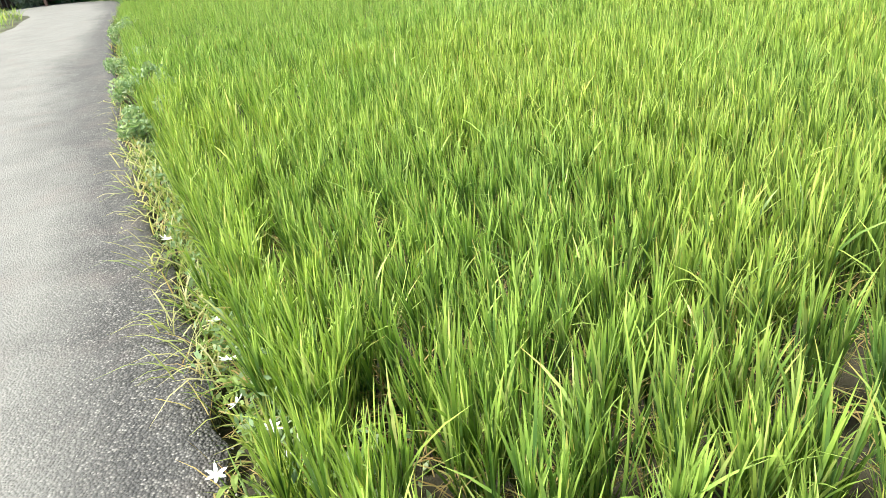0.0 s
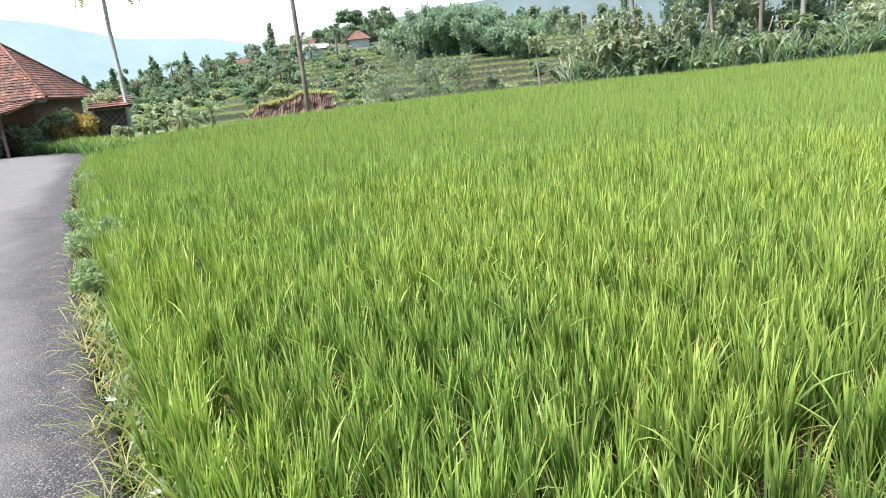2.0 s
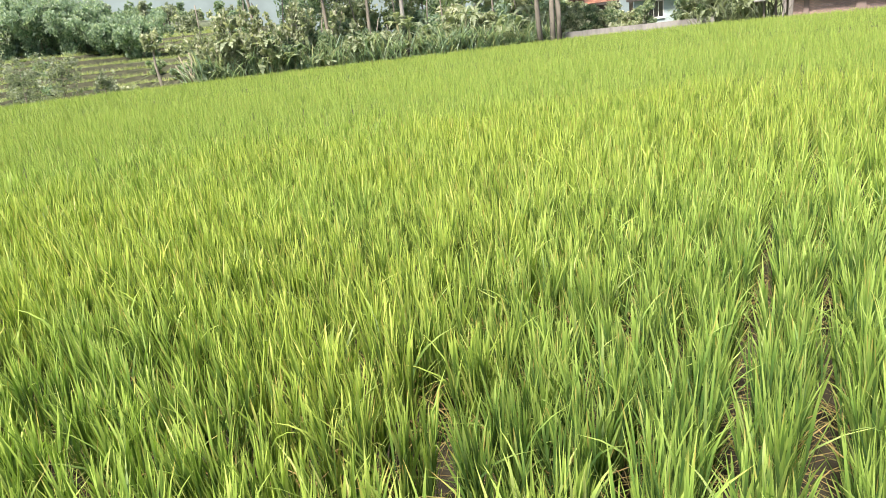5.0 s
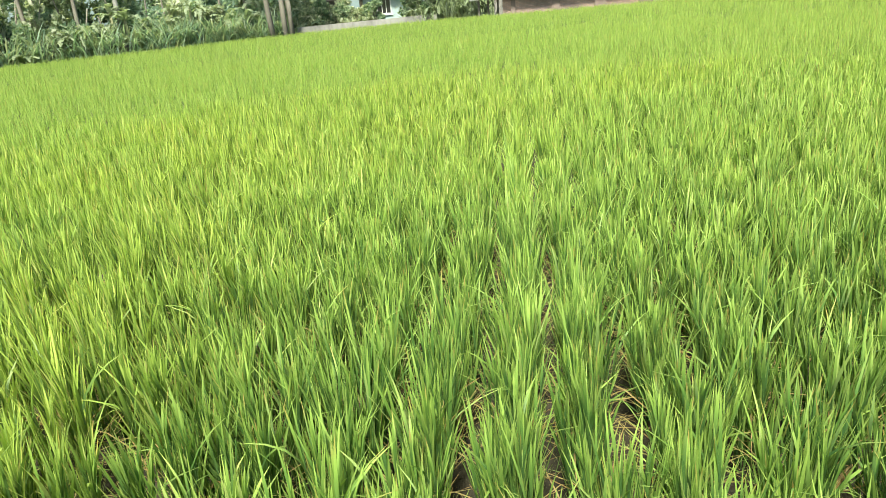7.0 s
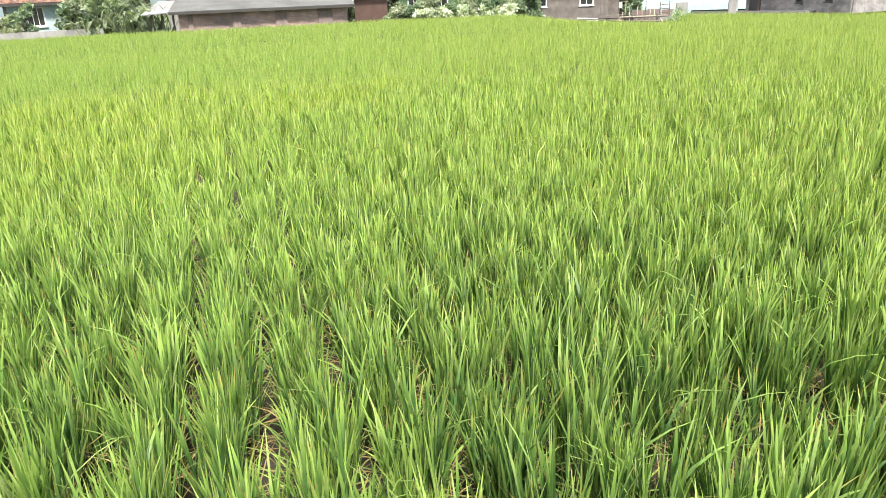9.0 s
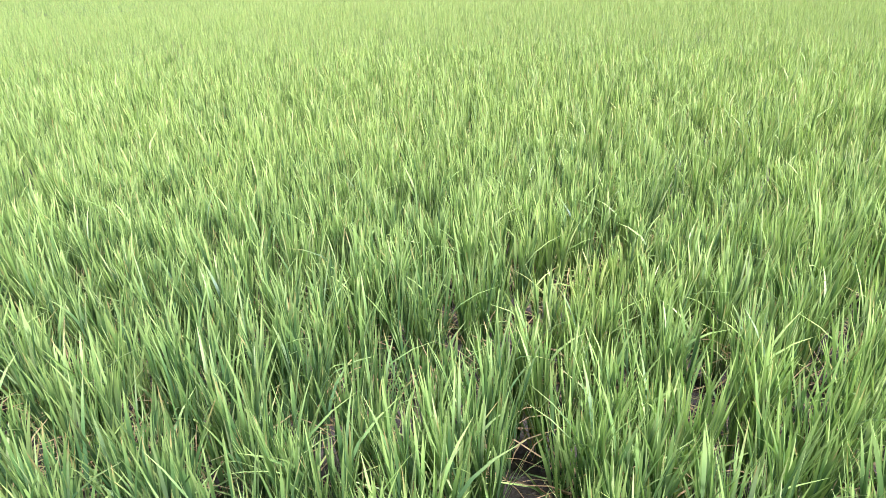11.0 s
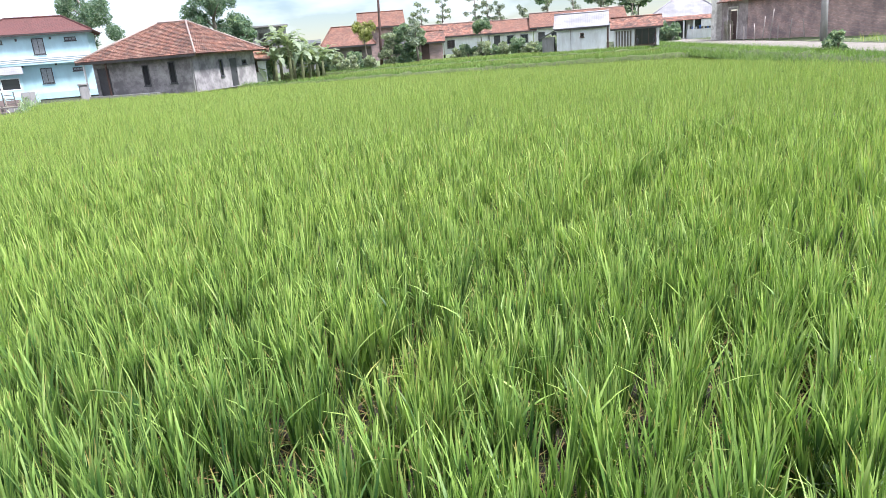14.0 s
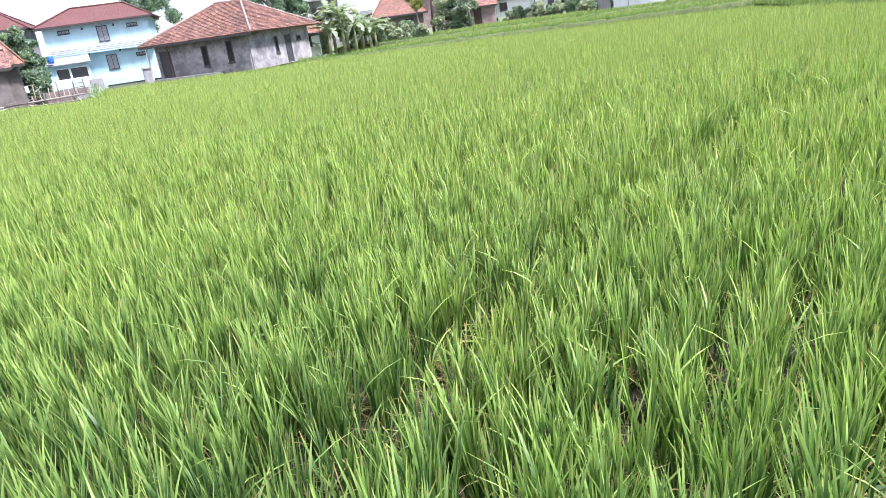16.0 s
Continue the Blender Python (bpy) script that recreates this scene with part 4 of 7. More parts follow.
def house(name, label, p1, p2, depth, z0, h, wall, roof, kind="hip", rise=1.6, over=0.6, ridge=None, front=(), left=(), right=(), frame_mat=DARK_WOOD, group="", ribbed=False, back_wall=None, category="house", cap=None, pane=None):
    """A house whose front runs from p1 to p2 as one faces it. front, left, right: openings (what, x, z, w, h)."""
    p1, p2 = Vector((*p1, z0)), Vector((*p2, z0))
    length = (p2 - p1).length
    yaw = math.degrees(math.atan2(p2.y - p1.y, p2.x - p1.x))
    root = thing(name, label, category, pose(p1.x, p1.y, z0, 0, 0, yaw), group)
    t = 0.16
    sides = (("front", 0, 0, 0, length, front), ("right", length, t, 90, depth - 2 * t, right), ("back", length, depth, 180, length, ()), ("left", 0, depth - t, -90, depth - 2 * t, left))
    for _, x, y, turn, run, holes in sides:
        w = part("wall", wall_mesh(run, h, t, [q[1:5] for q in holes]), wall, root)
        w.matrix_basis = pose(x, y, 0, 0, 0, turn)
        for q in holes:
            if q[0] == "window":
                add_window(w, *q[1:5], frame_mat, q[5] if len(q) > 5 else 1, 0.0, pane)
            elif q[0] == "door":
                add_door(w, *q[1:5], frame_mat)
            elif q[0] == "vent":
                for i in range(2):
                    part("slat", a_box(q[1], 0.05, q[2] + q[4] * (0.3 + 0.4 * i) - 0.02, q[1] + q[3], 0.09, q[2] + q[4] * (0.3 + 0.4 * i) + 0.02), frame_mat, w)
    part("floor", a_box(t, t, 0.0, length - t, depth - t, 0.06), CONCRETE, root)
    o, e = over, h - 0.02
    x0, x1, y0, y1 = -o, length + o, -o, depth + o
    th = 0.09
    if kind == "hip":
        k = ridge if ridge is not None else min(length, depth) / 2 + o
        k = min(k, (length + 2 * o) / 2 - 0.05)
        ym = (y0 + y1) / 2
        A, B, C, D = (x0, y0, e), (x1, y0, e), (x1, y1, e), (x0, y1, e)
        R0, R1 = (x0 + k, ym, e + rise), (x1 - k, ym, e + rise)
        slopes = ([A, B, R1, R0], [C, D, R0, R1], [B, C, R1], [D, A, R0])
        hips = ((A, R0), (B, R1), (C, R1), (D, R0), (R0, R1))
    elif kind == "gable":
        ym = (y0 + y1) / 2
        A, B, C, D = (x0, y0, e), (x1, y0, e), (x1, y1, e), (x0, y1, e)
        R0, R1 = (x0, ym, e + rise), (x1, ym, e + rise)
        slopes = ([A, B, R1, R0], [C, D, R0, R1])
        hips = ((R0, R1),)
        for gx in (0.0, length - t):
            bm = bmesh.new()
            q0, q1, q2 = (gx, 0, h), (gx, depth, h), (gx, depth / 2, h + rise * depth / (depth + 2 * o) - 0.12)
            va = [bm.verts.new(p) for p in (q0, q1, q2)]
            vb = [bm.verts.new((p[0] + t, p[1], p[2])) for p in (q0, q1, q2)]
            bm.faces.new(va[::-1])
            bm.faces.new(vb)
            for i in range(3):
                bm.faces.new((va[i], va[(i + 1) % 3], vb[(i + 1) % 3], vb[i]))
            part("gable", metre_uv(bm), wall, root)
    else:
        # one slope, falling to the front
        slopes = ([(x0, y0, e), (x1, y0, e), (x1, y1, e + rise), (x0, y1, e + rise)],)
        hips = ()
    top = None
    for s in slopes:
        bm = bmesh.new()
        slab(bm, s, th)
        ob = part("roof", metre_uv(bm), roof, root)
        top = top or ob
        if ribbed:
            q = s if len(s) == 4 else [s[0], s[1], s[2], s[2]]
            part("tiling", ribbed_slope(q), roof, ob)
    for a, b in hips:
        bm = bmesh.new()
        a, b = Vector(a) + Vector((0, 0, 0.05)), Vector(b) + Vector((0, 0, 0.05))
        tube(bm, [a, b], [0.065, 0.065], 6)
        part("ridge_cap", metre_uv(bm), cap or roof, top)
    # the board along the front eave
    part("fascia", a_box(x0 + 0.02, y0 - 0.03, e - 0.17, x1 - 0.02, y0 - 0.004, e - 0.03), EAVE_BOARD, root)
    part("ceiling", a_box(t, t, h - 0.12, length - t, depth - t, h - 0.06), GREY_WOOD, root)
    return root


# the two-storey blue house
blue = house("two_storey_house", "two-storey light blue house with a maroon hip roof beside the paddy", (66.46, -5.38), (64.27, -13.12), 7.0, -0.25, 4.88, BLUE_PAINT, TILE_MAROON, "hip", 1.4, 0.5, 2.4,
             front=[("window", 4.0, 3.25, 0.85, 1.25), ("window", 4.15, 1.0, 0.85, 1.2), ("window", 1.1, 4.2, 0.9, 0.3, 2), ("window", 6.35, 4.15, 0.85, 0.3, 2), ("window", 6.5, 1.8, 0.8, 0.28, 2)], pane=CURTAIN, frame_mat=METAL_DARK)
for z0, z1, out in ((2.5, 2.62, 0.62), (2.68, 2.76, 0.5), (2.82, 2.9, 0.4), (2.96, 3.04, 0.3)):
    part("ledge", a_box(-0.25, -out, z0, 8.2, -0.004, z1), WHITE_PAINT if z0 > 2.6 else BLUE_PAINT, blue, "stepped pale ledge between the storeys")
part("plinth", a_box(-0.1, -0.4, -0.2, 8.2, -0.004, 0.3), BLUE_PAINT, blue, "pale raised plinth along the front")
for lx in (2.9, 5.3):
    for lz in (2.35, 4.35):
        part("wall_lamp", a_box(lx, -0.12, lz, lx + 0.14, -0.004, lz + 0.18), METAL_DARK, blue)
# its lean-to porch
porch = thing("lean_to_porch", "pale blue lean-to porch with a weathered sheet roof", "porch", pose(62.95, -4.55, -0.3, 0, 0, -96))
part("wall", wall_mesh(3.1, 1.95, 0.12, [(0.75, 0.85, 0.85, 0.75), (1.75, 0.85, 1.15, 0.75)]), BLUE_PAINT, porch)
part("pane", a_box(0.75, 0.05, 0.85, 1.6, 0.06, 1.6), GLASS, porch)
part("pane", a_box(1.75, 0.05, 0.85, 2.9, 0.06, 1.6), GLASS, porch)
for wx, ww in ((0.75, 0.85), (1.75, 1.15)):
    for fx in (wx - 0.07, wx + ww):
        part("window_frame", a_box(fx, -0.03, 0.78, fx + 0.07, -0.004, 1.67), WHITE_PAINT, porch)
    for fz in (0.78, 1.6):
        part("window_frame", a_box(wx + 0.003, -0.028, fz, wx + ww - 0.003, -0.004, fz + 0.07), WHITE_PAINT, porch)
part("side_wall", a_box(2.98, 0.125, 0, 3.1, 2.0, 1.95), BLUE_PAINT, porch)
bm = bmesh.new()
slab(bm, [(-0.2, -0.4, 1.95), (3.3, -0.4, 1.95), (3.3, 2.0, 2.5), (-0.2, 2.0, 2.5)], 0.05)
part("roof", metre_uv(bm), ZINC_PALE, porch, "weathered pale sheet roof")
part("plinth", a_box(-0.2, -0.8, -0.35, 4.0, -0.004, 0.3), BLUE_PAINT, porch)
tank = thing("water_drum", "blue plastic drum on the porch roof", "drum", pose(62.6, -5.1, 1.85))
bm = bmesh.new()
tube(bm, [(0, 0, -0.02), (0, 0, 0.05), (0, 0, 0.5), (0, 0, 0.55)], [0.2, 0.24, 0.24, 0.2], 14)
part("drum", bm, BLUE_PLASTIC, tank)

# the grey house with the weathered hip roof
grey = house("grey_house", "single-storey grey plastered house with a mottled orange tile hip roof", (53.62, -10.97), (47.81, -15.87), 8.6, -0.45, 2.5, DARK_PLASTER, TILE_MOTTLED, "hip", 2.3, 0.75, 3.4,
             front=[("window", 3.75, 0.65, 0.5, 1.35, 0), ("window", 5.75, 0.7, 0.5, 1.4, 0), ("door", 0.25, 0.1, 0.95, 1.9)], right=[("window", 3.1, 0.85, 0.5, 1.15, 0), ("door", 4.6, 0.05, 0.95, 1.95), ("window", 6.4, 1.5, 0.7, 0.35, 1)], ribbed=True, frame_mat=METAL_DARK, cap=MORTAR)
for px, m in ((-0.3, WHITE_PAINT), (1.4, DARK_WOOD)):
    part("porch_post", a_box(px, -0.62, -0.1, px + 0.1, -0.52, 2.45), m, grey)
part("plinth", a_box(-0.6, -0.95, -0.1, 5.2, -0.004, 0.2), CONCRETE, grey, "pale concrete step along the front")
part("corner_pipe", a_box(7.45, -0.08, 0.0, 7.52, -0.02, 2.4), CONCRETE, grey, "thin grey rain pipe")
bench = thing("wooden_bench", "low wooden bench with sacks before the grey house", "bench", pose(51.75, -13.85, -0.3, 0, 0, -139.9))
part("seat", bevelled_box((0, 0, 0.36, 1.7, 0.35, 0.42), 0.01), GREY_WOOD, bench)
for lx in (0.1, 1.5):
    for ly in (0.03, 0.25):
        part("leg", a_box(lx, ly, 0, lx + 0.07, ly + 0.07, 0.36), GREY_WOOD, bench)
for k, (x, y) in enumerate(((52.6, -13.2), (51.2, -14.4), (50.7, -14.9))):
    sack = thing("sack", "pale bulging sack by the bench", "sack", pose(x, y, -0.3, 0, 0, 40 * k), "sacks before the grey house")
    bm = bmesh.new()
    tube(bm, [(0, 0, 0), (0, 0, 0.12), (0.02, 0, 0.4), (0.03, 0.02, 0.52), (0.04, 0.02, 0.6)], [0.19, 0.23, 0.2, 0.09, 0.12], 10)
    part("bag", bm, CLOTH if k != 1 else CONCRETE, sack)
annex = house("small_annex", "small white annex with a tiled roof behind the grey house", (54.6, -22.3), (54.0, -23.6), 3, -0.4, 1.75, WHITE_PAINT, TILE_ORANGE, "gable", 0.9, 0.4, front=[("window", 0.3, 0.8, 0.5, 0.8, 0)])
pier = thing("gate_pier", "short grey concrete pier at the yard's edge", "pier", pose(52.5, -9.9, -0.55, 0, 0, -96))
part("shaft", bevelled_box((-0.26, -0.2, 0, 0.26, 0.2, 1.12), 0.03), CONCRETE, pier)
part("cap", bevelled_box((-0.32, -0.26, 1.12, 0.32, 0.26, 1.24), 0.03), CONCRETE, pier)

# sheds and houses on the field's eastern edge
house("tile_roofed_shed", "low wooden shed with an orange tile roof", (51.2, 3.0), (50.9, -2.35), 5, -0.95, 3.0, GREY_WOOD, TILE_ORANGE, "hip", 1.95, 0.5, 1.35, front=[("window", 3.2, 1.3, 1.4, 0.9, 3), ("window", 0.9, 1.3, 1.2, 0.9, 3)], category="shed")
house("maroon_roofed_house", "house with a maroon hip roof behind the sheds", (73.5, 2.5), (72.0, -4.2), 7, -0.3, 5.4, DARK_PLASTER, TILE_MAROON, "hip", 2.0, 0.7, 3.0)
wooden = house("wooden_shed", "low grey wooden shed with a patched tile roof", (48.4, 4.6), (48.6, -1.6), 4, -0.85, 2.75, GREY_WOOD, TILE_BROWN, "gable", 1.0, 0.4, front=[("window", 4.4, 1.45, 0.9, 0.7, 1), ("window", 1.4, 1.45, 0.9, 0.7, 1)], category="shed", frame_mat=WHITE_PAINT)
for k in range(26):
    x0 = 0.02 + 0.239 * k
    if any(a - 0.2 < x0 < b for a, b in ((1.4, 2.3), (4.4, 5.3))):
        part("board", a_box(x0, -0.025, 0.02, x0 + 0.22, -0.004, 1.3 + 0.03 * (k % 2)), GREY_WOOD, wooden)
    else:
        part("board", a_box(x0, -0.03 + 0.006 * (k % 3), 0.02, x0 + 0.225, -0.004, 2.65), GREY_WOOD, wooden)
house("green_house", "green painted house behind the leafy bushes", (47.3, 12.0), (47.6, 8.2), 5, -0.2, 2.6, GREEN_PAINT, TILE_BROWN, "hip", 1.5, 0.5, 2.0, front=[("window", 0.6, 0.9, 0.8, 1.0, 1), ("window", 2.4, 0.9, 0.9, 1.0, 1)], frame_mat=WHITE_PAINT)
barn = house("long_barn", "long low brick barn with a grey sheet roof", (37.1, 22.05), (41.0, 13.5), 5.0, -0.15, 1.5, BRICK, ZINC, "shed", 0.9, 0.45, category="barn")
for k in range(4):
    part("buttress", a_box(0.5 + k * 2.4, -0.12, 0, 0.75 + k * 2.6, -0.004, 1.45), PINK_WALL, barn)
for k in range(3):
    part("post", a_box(-1.5 + k * 0.55, 0.1 + 0.2 * k, -0.1, -1.4 + k * 0.55, 0.2 + 0.2 * k, 1.4), GREY_WOOD, barn)
bm = bmesh.new()
slab(bm, [(-1.9, -0.35, 1.38), (-0.47, -0.35, 1.46), (-0.47, 3.5, 2.1), (-1.4, 3.5, 2.1)], 0.06)
part("lean_roof", metre_uv(bm), ZINC_PALE, barn)
house("wooden_outhouse", "small dark wooden outhouse beside the barn", (44.6, 14.2), (45.2, 12.2), 3, -0.2, 2.3, DARK_WOOD, TILE_BROWN, "gable", 1.0, 0.4)
house("pale_blue_house", "small pale blue house with an orange tile roof", (35.15, 31.3), (37.15, 29.0), 4.5, 0.1, 2.05, PALE_BLUE, TILE_ORANGE, "hip", 1.3, 0.45, 1.3, front=[("window", 0.85, 0.75, 0.95, 1.05, 2)], frame_mat=WHITE_PAINT)
house("brown_roofed_house", "house with an old brown tile roof among the trees", (33.4, 36.6), (36.0, 34.0), 5, 0.0, 2.2, GREY_WOOD, TILE_BROWN, "gable", 1.2, 0.5)
hall = house("grey_hall", "long grey hall with dark beams behind the barn", (41.2, 25.2), (46.4, 15.2), 6, -0.2, 2.9, CONCRETE, ZINC, "gable", 1.3, 0.4, category="hall")
for z in (2.05, 2.3, 2.6):
    part("beam", a_box(0.2, -0.1, z, 11.0, -0.004, z + 0.07), METAL_DARK, hall)
low = thing("low_wall", "low grey concrete garden wall at the field's edge", "wall")
for k, (a, b) in enumerate((((30.4, 32.6), (33.4, 29.8)), ((33.4, 29.8), (36.4, 26.4)))):
    a, b = Vector((*a, 0)), Vector((*b, 0))
    seg = part("wall_panel", bevelled_box((0.005, -0.09, -0.35, (b - a).length - 0.005, 0.09, 0.62), 0.015), CONCRETE, low)
    seg.matrix_basis = pose(a.x, a.y, 0.0, 0, 0, math.degrees(math.atan2(b.y - a.y, b.x - a.x)))

# the village behind the terraces
house("long_red_roof_house", "long low house with an orange tile roof", (65.0, -34.9), (62.7, -38.95), 6, -0.2, 2.1, GREY_WOOD, TILE_VILLAGE, "hip", 1.9, 0.5, 1.3, front=[("window", 0.6, 0.7, 0.9, 0.9), ("window", 2.8, 0.7, 0.9, 0.9)])
house("dark_roofed_house", "low house with a dark sheet roof behind the banana plants", (66.9, -31.4), (65.3, -34.3), 4, -0.2, 2.6, CONCRETE, ZINC, "shed", 0.4, 0.3)
house("tall_red_roof_house", "taller house with a red tile gable roof", (72.5, -44.1), (70.2, -47.8), 5, 0, 3.8, BRICK, TILE_VILLAGE, "gable", 1.7, 0.6)
gabled = house("brick_gable_house", "narrow red brick house with a small white porch", (57.6, -41.0), (56.1, -43.0), 6, -0.1, 1.75, BRICK, TILE_BROWN, "gable", 1.0, 0.3, front=[("door", 0.4, 0, 0.8, 1.6)])
part("porch_wall", a_box(-1.3, -0.3, 0, -0.1, -0.2, 1.5), WHITE_PAINT, gabled, "white porch wall")
for px in (-1.4, -0.75, -0.05):
    part("porch_post", a_box(px, -0.42, 0, px + 0.1, -0.32, 1.6), GREY_WOOD, gabled)
bm = bmesh.new()
slab(bm, [(-1.7, -0.8, 1.55), (0.1, -0.8, 1.55), (0.1, 0.6, 2.1), (-1.7, 0.6, 2.1)], 0.05)
part("porch_roof", metre_uv(bm), ZINC, gabled)
row = (("terraced_house", "row house with a brown tile roof and turquoise doors", (66.0, -47.0), (60.6, -52.9), 1.95, TILE_BROWN, 1.35), ("terraced_house", "row house with a red tile roof and white front", (60.5, -53.0), (57.3, -56.5), 1.9, TILE_VILLAGE, 1.3), ("terraced_house", "red-roofed row house half hidden by the white house", (57.2, -56.6), (50.5, -63.5), 2.15, TILE_VILLAGE, 1.5))
for name, label, a, b, hh, tile, rr in row:
    house(name, label, a, b, 6, 0.15, hh, WHITE_PAINT, tile, "gable", rr, 0.45, front=[("door", 0.45, 0, 0.75, 1.6), ("window", 1.9, 0.65, 0.85, 0.85), ("window", 3.4, 0.65, 0.85, 0.85)], group="row of village houses", cap=MORTAR, frame_mat=METAL_DARK)
awning = thing("turquoise_awning", "turquoise cloth awning before the brown-roofed row house", "awning", pose(65.6, -47.45, 0.15, 0, 0, -132.5))
bm = bmesh.new()
slab(bm, [(0.2, -1.5, 1.45), (2.6, -1.5, 1.5), (2.6, -0.47, 1.8), (0.2, -0.47, 1.75)], 0.03)
part("cloth", metre_uv(bm), TURQUOISE, awning)
for px in (0.25, 2.5):
    part("post", a_box(px, -1.48, 0, px + 0.06, -1.42, 1.44), BAMBOO_CANE, awning)
white = house("white_house", "small white house with a grey sheet roof at the terrace", (43.1, -45.3), (40.0, -48.0), 4.5, -0.35, 2.2, WHITE_PAINT, ZINC_PALE, "gable", 1.15, 0.25, front=[("window", 1.95, 1.35, 0.32, 0.36, 0)])
part("pilaster", a_box(1.15, -0.06, -0.1, 1.2, -0.004, 2.15), CONCRETE, white)
part("side_room", a_box(-1.25, 0.3, 0.0, -0.26, 2.6, 1.55), CONCRETE, white, "grey plastered side room")
bm = bmesh.new()
slab(bm, [(-1.5, 0.0, 1.5), (-0.27, 0.0, 2.05), (-0.27, 2.8, 2.05), (-1.5, 2.8, 1.5)], 0.05)
part("side_roof", metre_uv(bm), ZINC, white)
part("dark_edge", a_box(4.15, -0.05, 0, 4.3, -0.004, 2.15), DARK_WOOD, white)
shop = house("orange_roof_house", "low wooden shed with an orange tile roof and open front", (40.2, -49.2), (37.3, -51.5), 4, -0.1, 1.6, WHITE_PAINT, TILE_BROWN, "gable", 0.85, 0.3, front=[("window", 1.7, 0.1, 1.75, 1.4, 2)], category="shed", frame_mat=DARK_WOOD)
for k in range(6):
    part("slat", a_box(0.15 + 0.23 * k, -0.03, 0.05, 0.3 + 0.23 * k, -0.004, 1.35), GREY_WOOD, shop)
def bicycle(x, y, z, yaw):
    """Two wheels, a diamond frame, saddle and bars."""
    root = thing("bicycle", "old dark bicycle leaning against the open shed", "bicycle", pose(x, y, z, 8, 0, yaw), "bicycles by the shed")
    for wx in (0.0, 1.05):
        bm = bmesh.new()
        tube(bm, [(wx + 0.33 * math.cos(a * math.tau / 14), 0, 0.33 + 0.33 * math.sin(a * math.tau / 14)) for a in range(15)], [0.025] * 15, 5)
        part("wheel", bm, METAL_DARK, root)
    bm = bmesh.new()
    for a, b in (((0, 0, 0.33), (0.35, 0, 0.75)), ((0.35, 0, 0.75), (0.45, 0, 0.3)), ((0.45, 0, 0.3), (0, 0, 0.33)), ((0.35, 0, 0.75), (0.9, 0, 0.78)), ((0.45, 0, 0.3), (0.9, 0, 0.78)), ((0.9, 0, 0.78), (1.05, 0, 0.33))):
        tube(bm, [a, b], [0.02, 0.02], 5)
    part("frame", bm, METAL_DARK, root)
    part("saddle", a_box(0.2, -0.07, 0.83, 0.45, 0.07, 0.89), DARK_WOOD, root)
    bm = bmesh.new()
    tube(bm, [(0.85, -0.28, 0.98), (0.92, 0, 0.95), (0.85, 0.28, 0.98)], [0.014] * 3, 5)
    part("handlebar", bm, METAL_DARK, root)
bicycle(38.4, -49.9, -0.1, -38)
bicycle(37.1, -50.6, -0.1, -38)
kiosk = house("roadside_kiosk", "open white roadside kiosk with a pale peaked roof", (44.2, -60.0), (39.2, -63.5), 4.4, -0.02, 2.2, WHITE_PAINT, ZINC_PALE, "hip", 1.7, 0.5, 2.5, front=[("window", 2.1, 0.05, 1.1, 1.95, 0), ("window", 3.8, 0.05, 1.1, 1.95, 0)], category="kiosk", frame_mat=WHITE_PAINT)
bm = bmesh.new()
slab(bm, [(-1.1, -1.9, 1.8), (6.2, -1.9, 1.8), (6.2, -0.53, 2.19), (-1.1, -0.53, 2.19)], 0.05)
part("awning", metre_uv(bm), TILE_BROWN, kiosk, "brown tiled awning")
for px in (1.9, 2.8, 3.7, 5.6):
    part("post", a_box(px, -1.72, 0, px + 0.14, -1.58, 1.8), WHITE_PAINT, kiosk)
part("counter", a_box(3.2, -1.5, 0, 5.4, -1.0, 0.9), WHITE_PAINT, kiosk)
rs = random.Random(77)
for k in range(12):
    x0 = 3.25 + 0.17 * k
    part("packet", a_box(x0, -1.4, 0.904, x0 + 0.14, -1.15, 1.05 + rs.uniform(0, 0.35)), (WHITE_PAINT, METAL_DARK, BLUE_PLASTIC, GREY_WOOD)[k % 4], kiosk)
part("cloth", a_box(4.4, -1.8, 1.1, 5.5, -1.76, 1.76), CLOTH, kiosk, "white hanging cloth")
GREY_FRONT = blotched("grimy_front_plaster", (0.34, 0.29, 0.28), (0.22, 0.18, 0.175), (0.42, 0.37, 0.35))
# the pale front beside it, with its pillar and bamboo gate
front = thing("plastered_front", "pale plastered house front with a dark doorway by the road", "house", pose(32.5, -52.8, 0.0, 0, 0, 149.5))
part("wall", wall_mesh(3.8, 3.4, 0.2, [(1.1, 0.0, 1.3, 2.2)]), GREY_FRONT, front)
for c in ((1.0, 0.0, 1.1, 2.3), (2.4, 0.0, 2.5, 2.3), (1.0, 2.3, 2.5, 2.42)):
    part("door_trim", a_box(c[0], -0.04, c[1], c[2], -0.004, c[3]), PALE_PLASTER, front, "pale door surround")
part("pillar", bevelled_box((-0.75, -0.45, -0.1, 0.1, 0.35, 4.2), 0.03), PALE_PLASTER, front, "pale concrete pillar")
part("doorway", a_box(1.1, 0.21, 0, 2.4, 0.25, 2.1), DARK_WOOD, front)
for k in range(7):
    part("gate_cane", a_box(1.0 + 0.2 * k, -0.3, 0, 1.05 + 0.2 * k, -0.25, 1.35 + 0.1 * (k % 2)), BAMBOO_CANE, front)
for z in (0.4, 1.05):
    part("gate_rail", a_box(0.95, -0.245, z, 2.35, -0.2, z + 0.05), BAMBOO_CANE, front)
wallb = thing("brick_boundary_wall", "long weathered red brick wall beside the road", "wall", pose(29.2, -50.87, 0.0, 0, 0, 149.5))
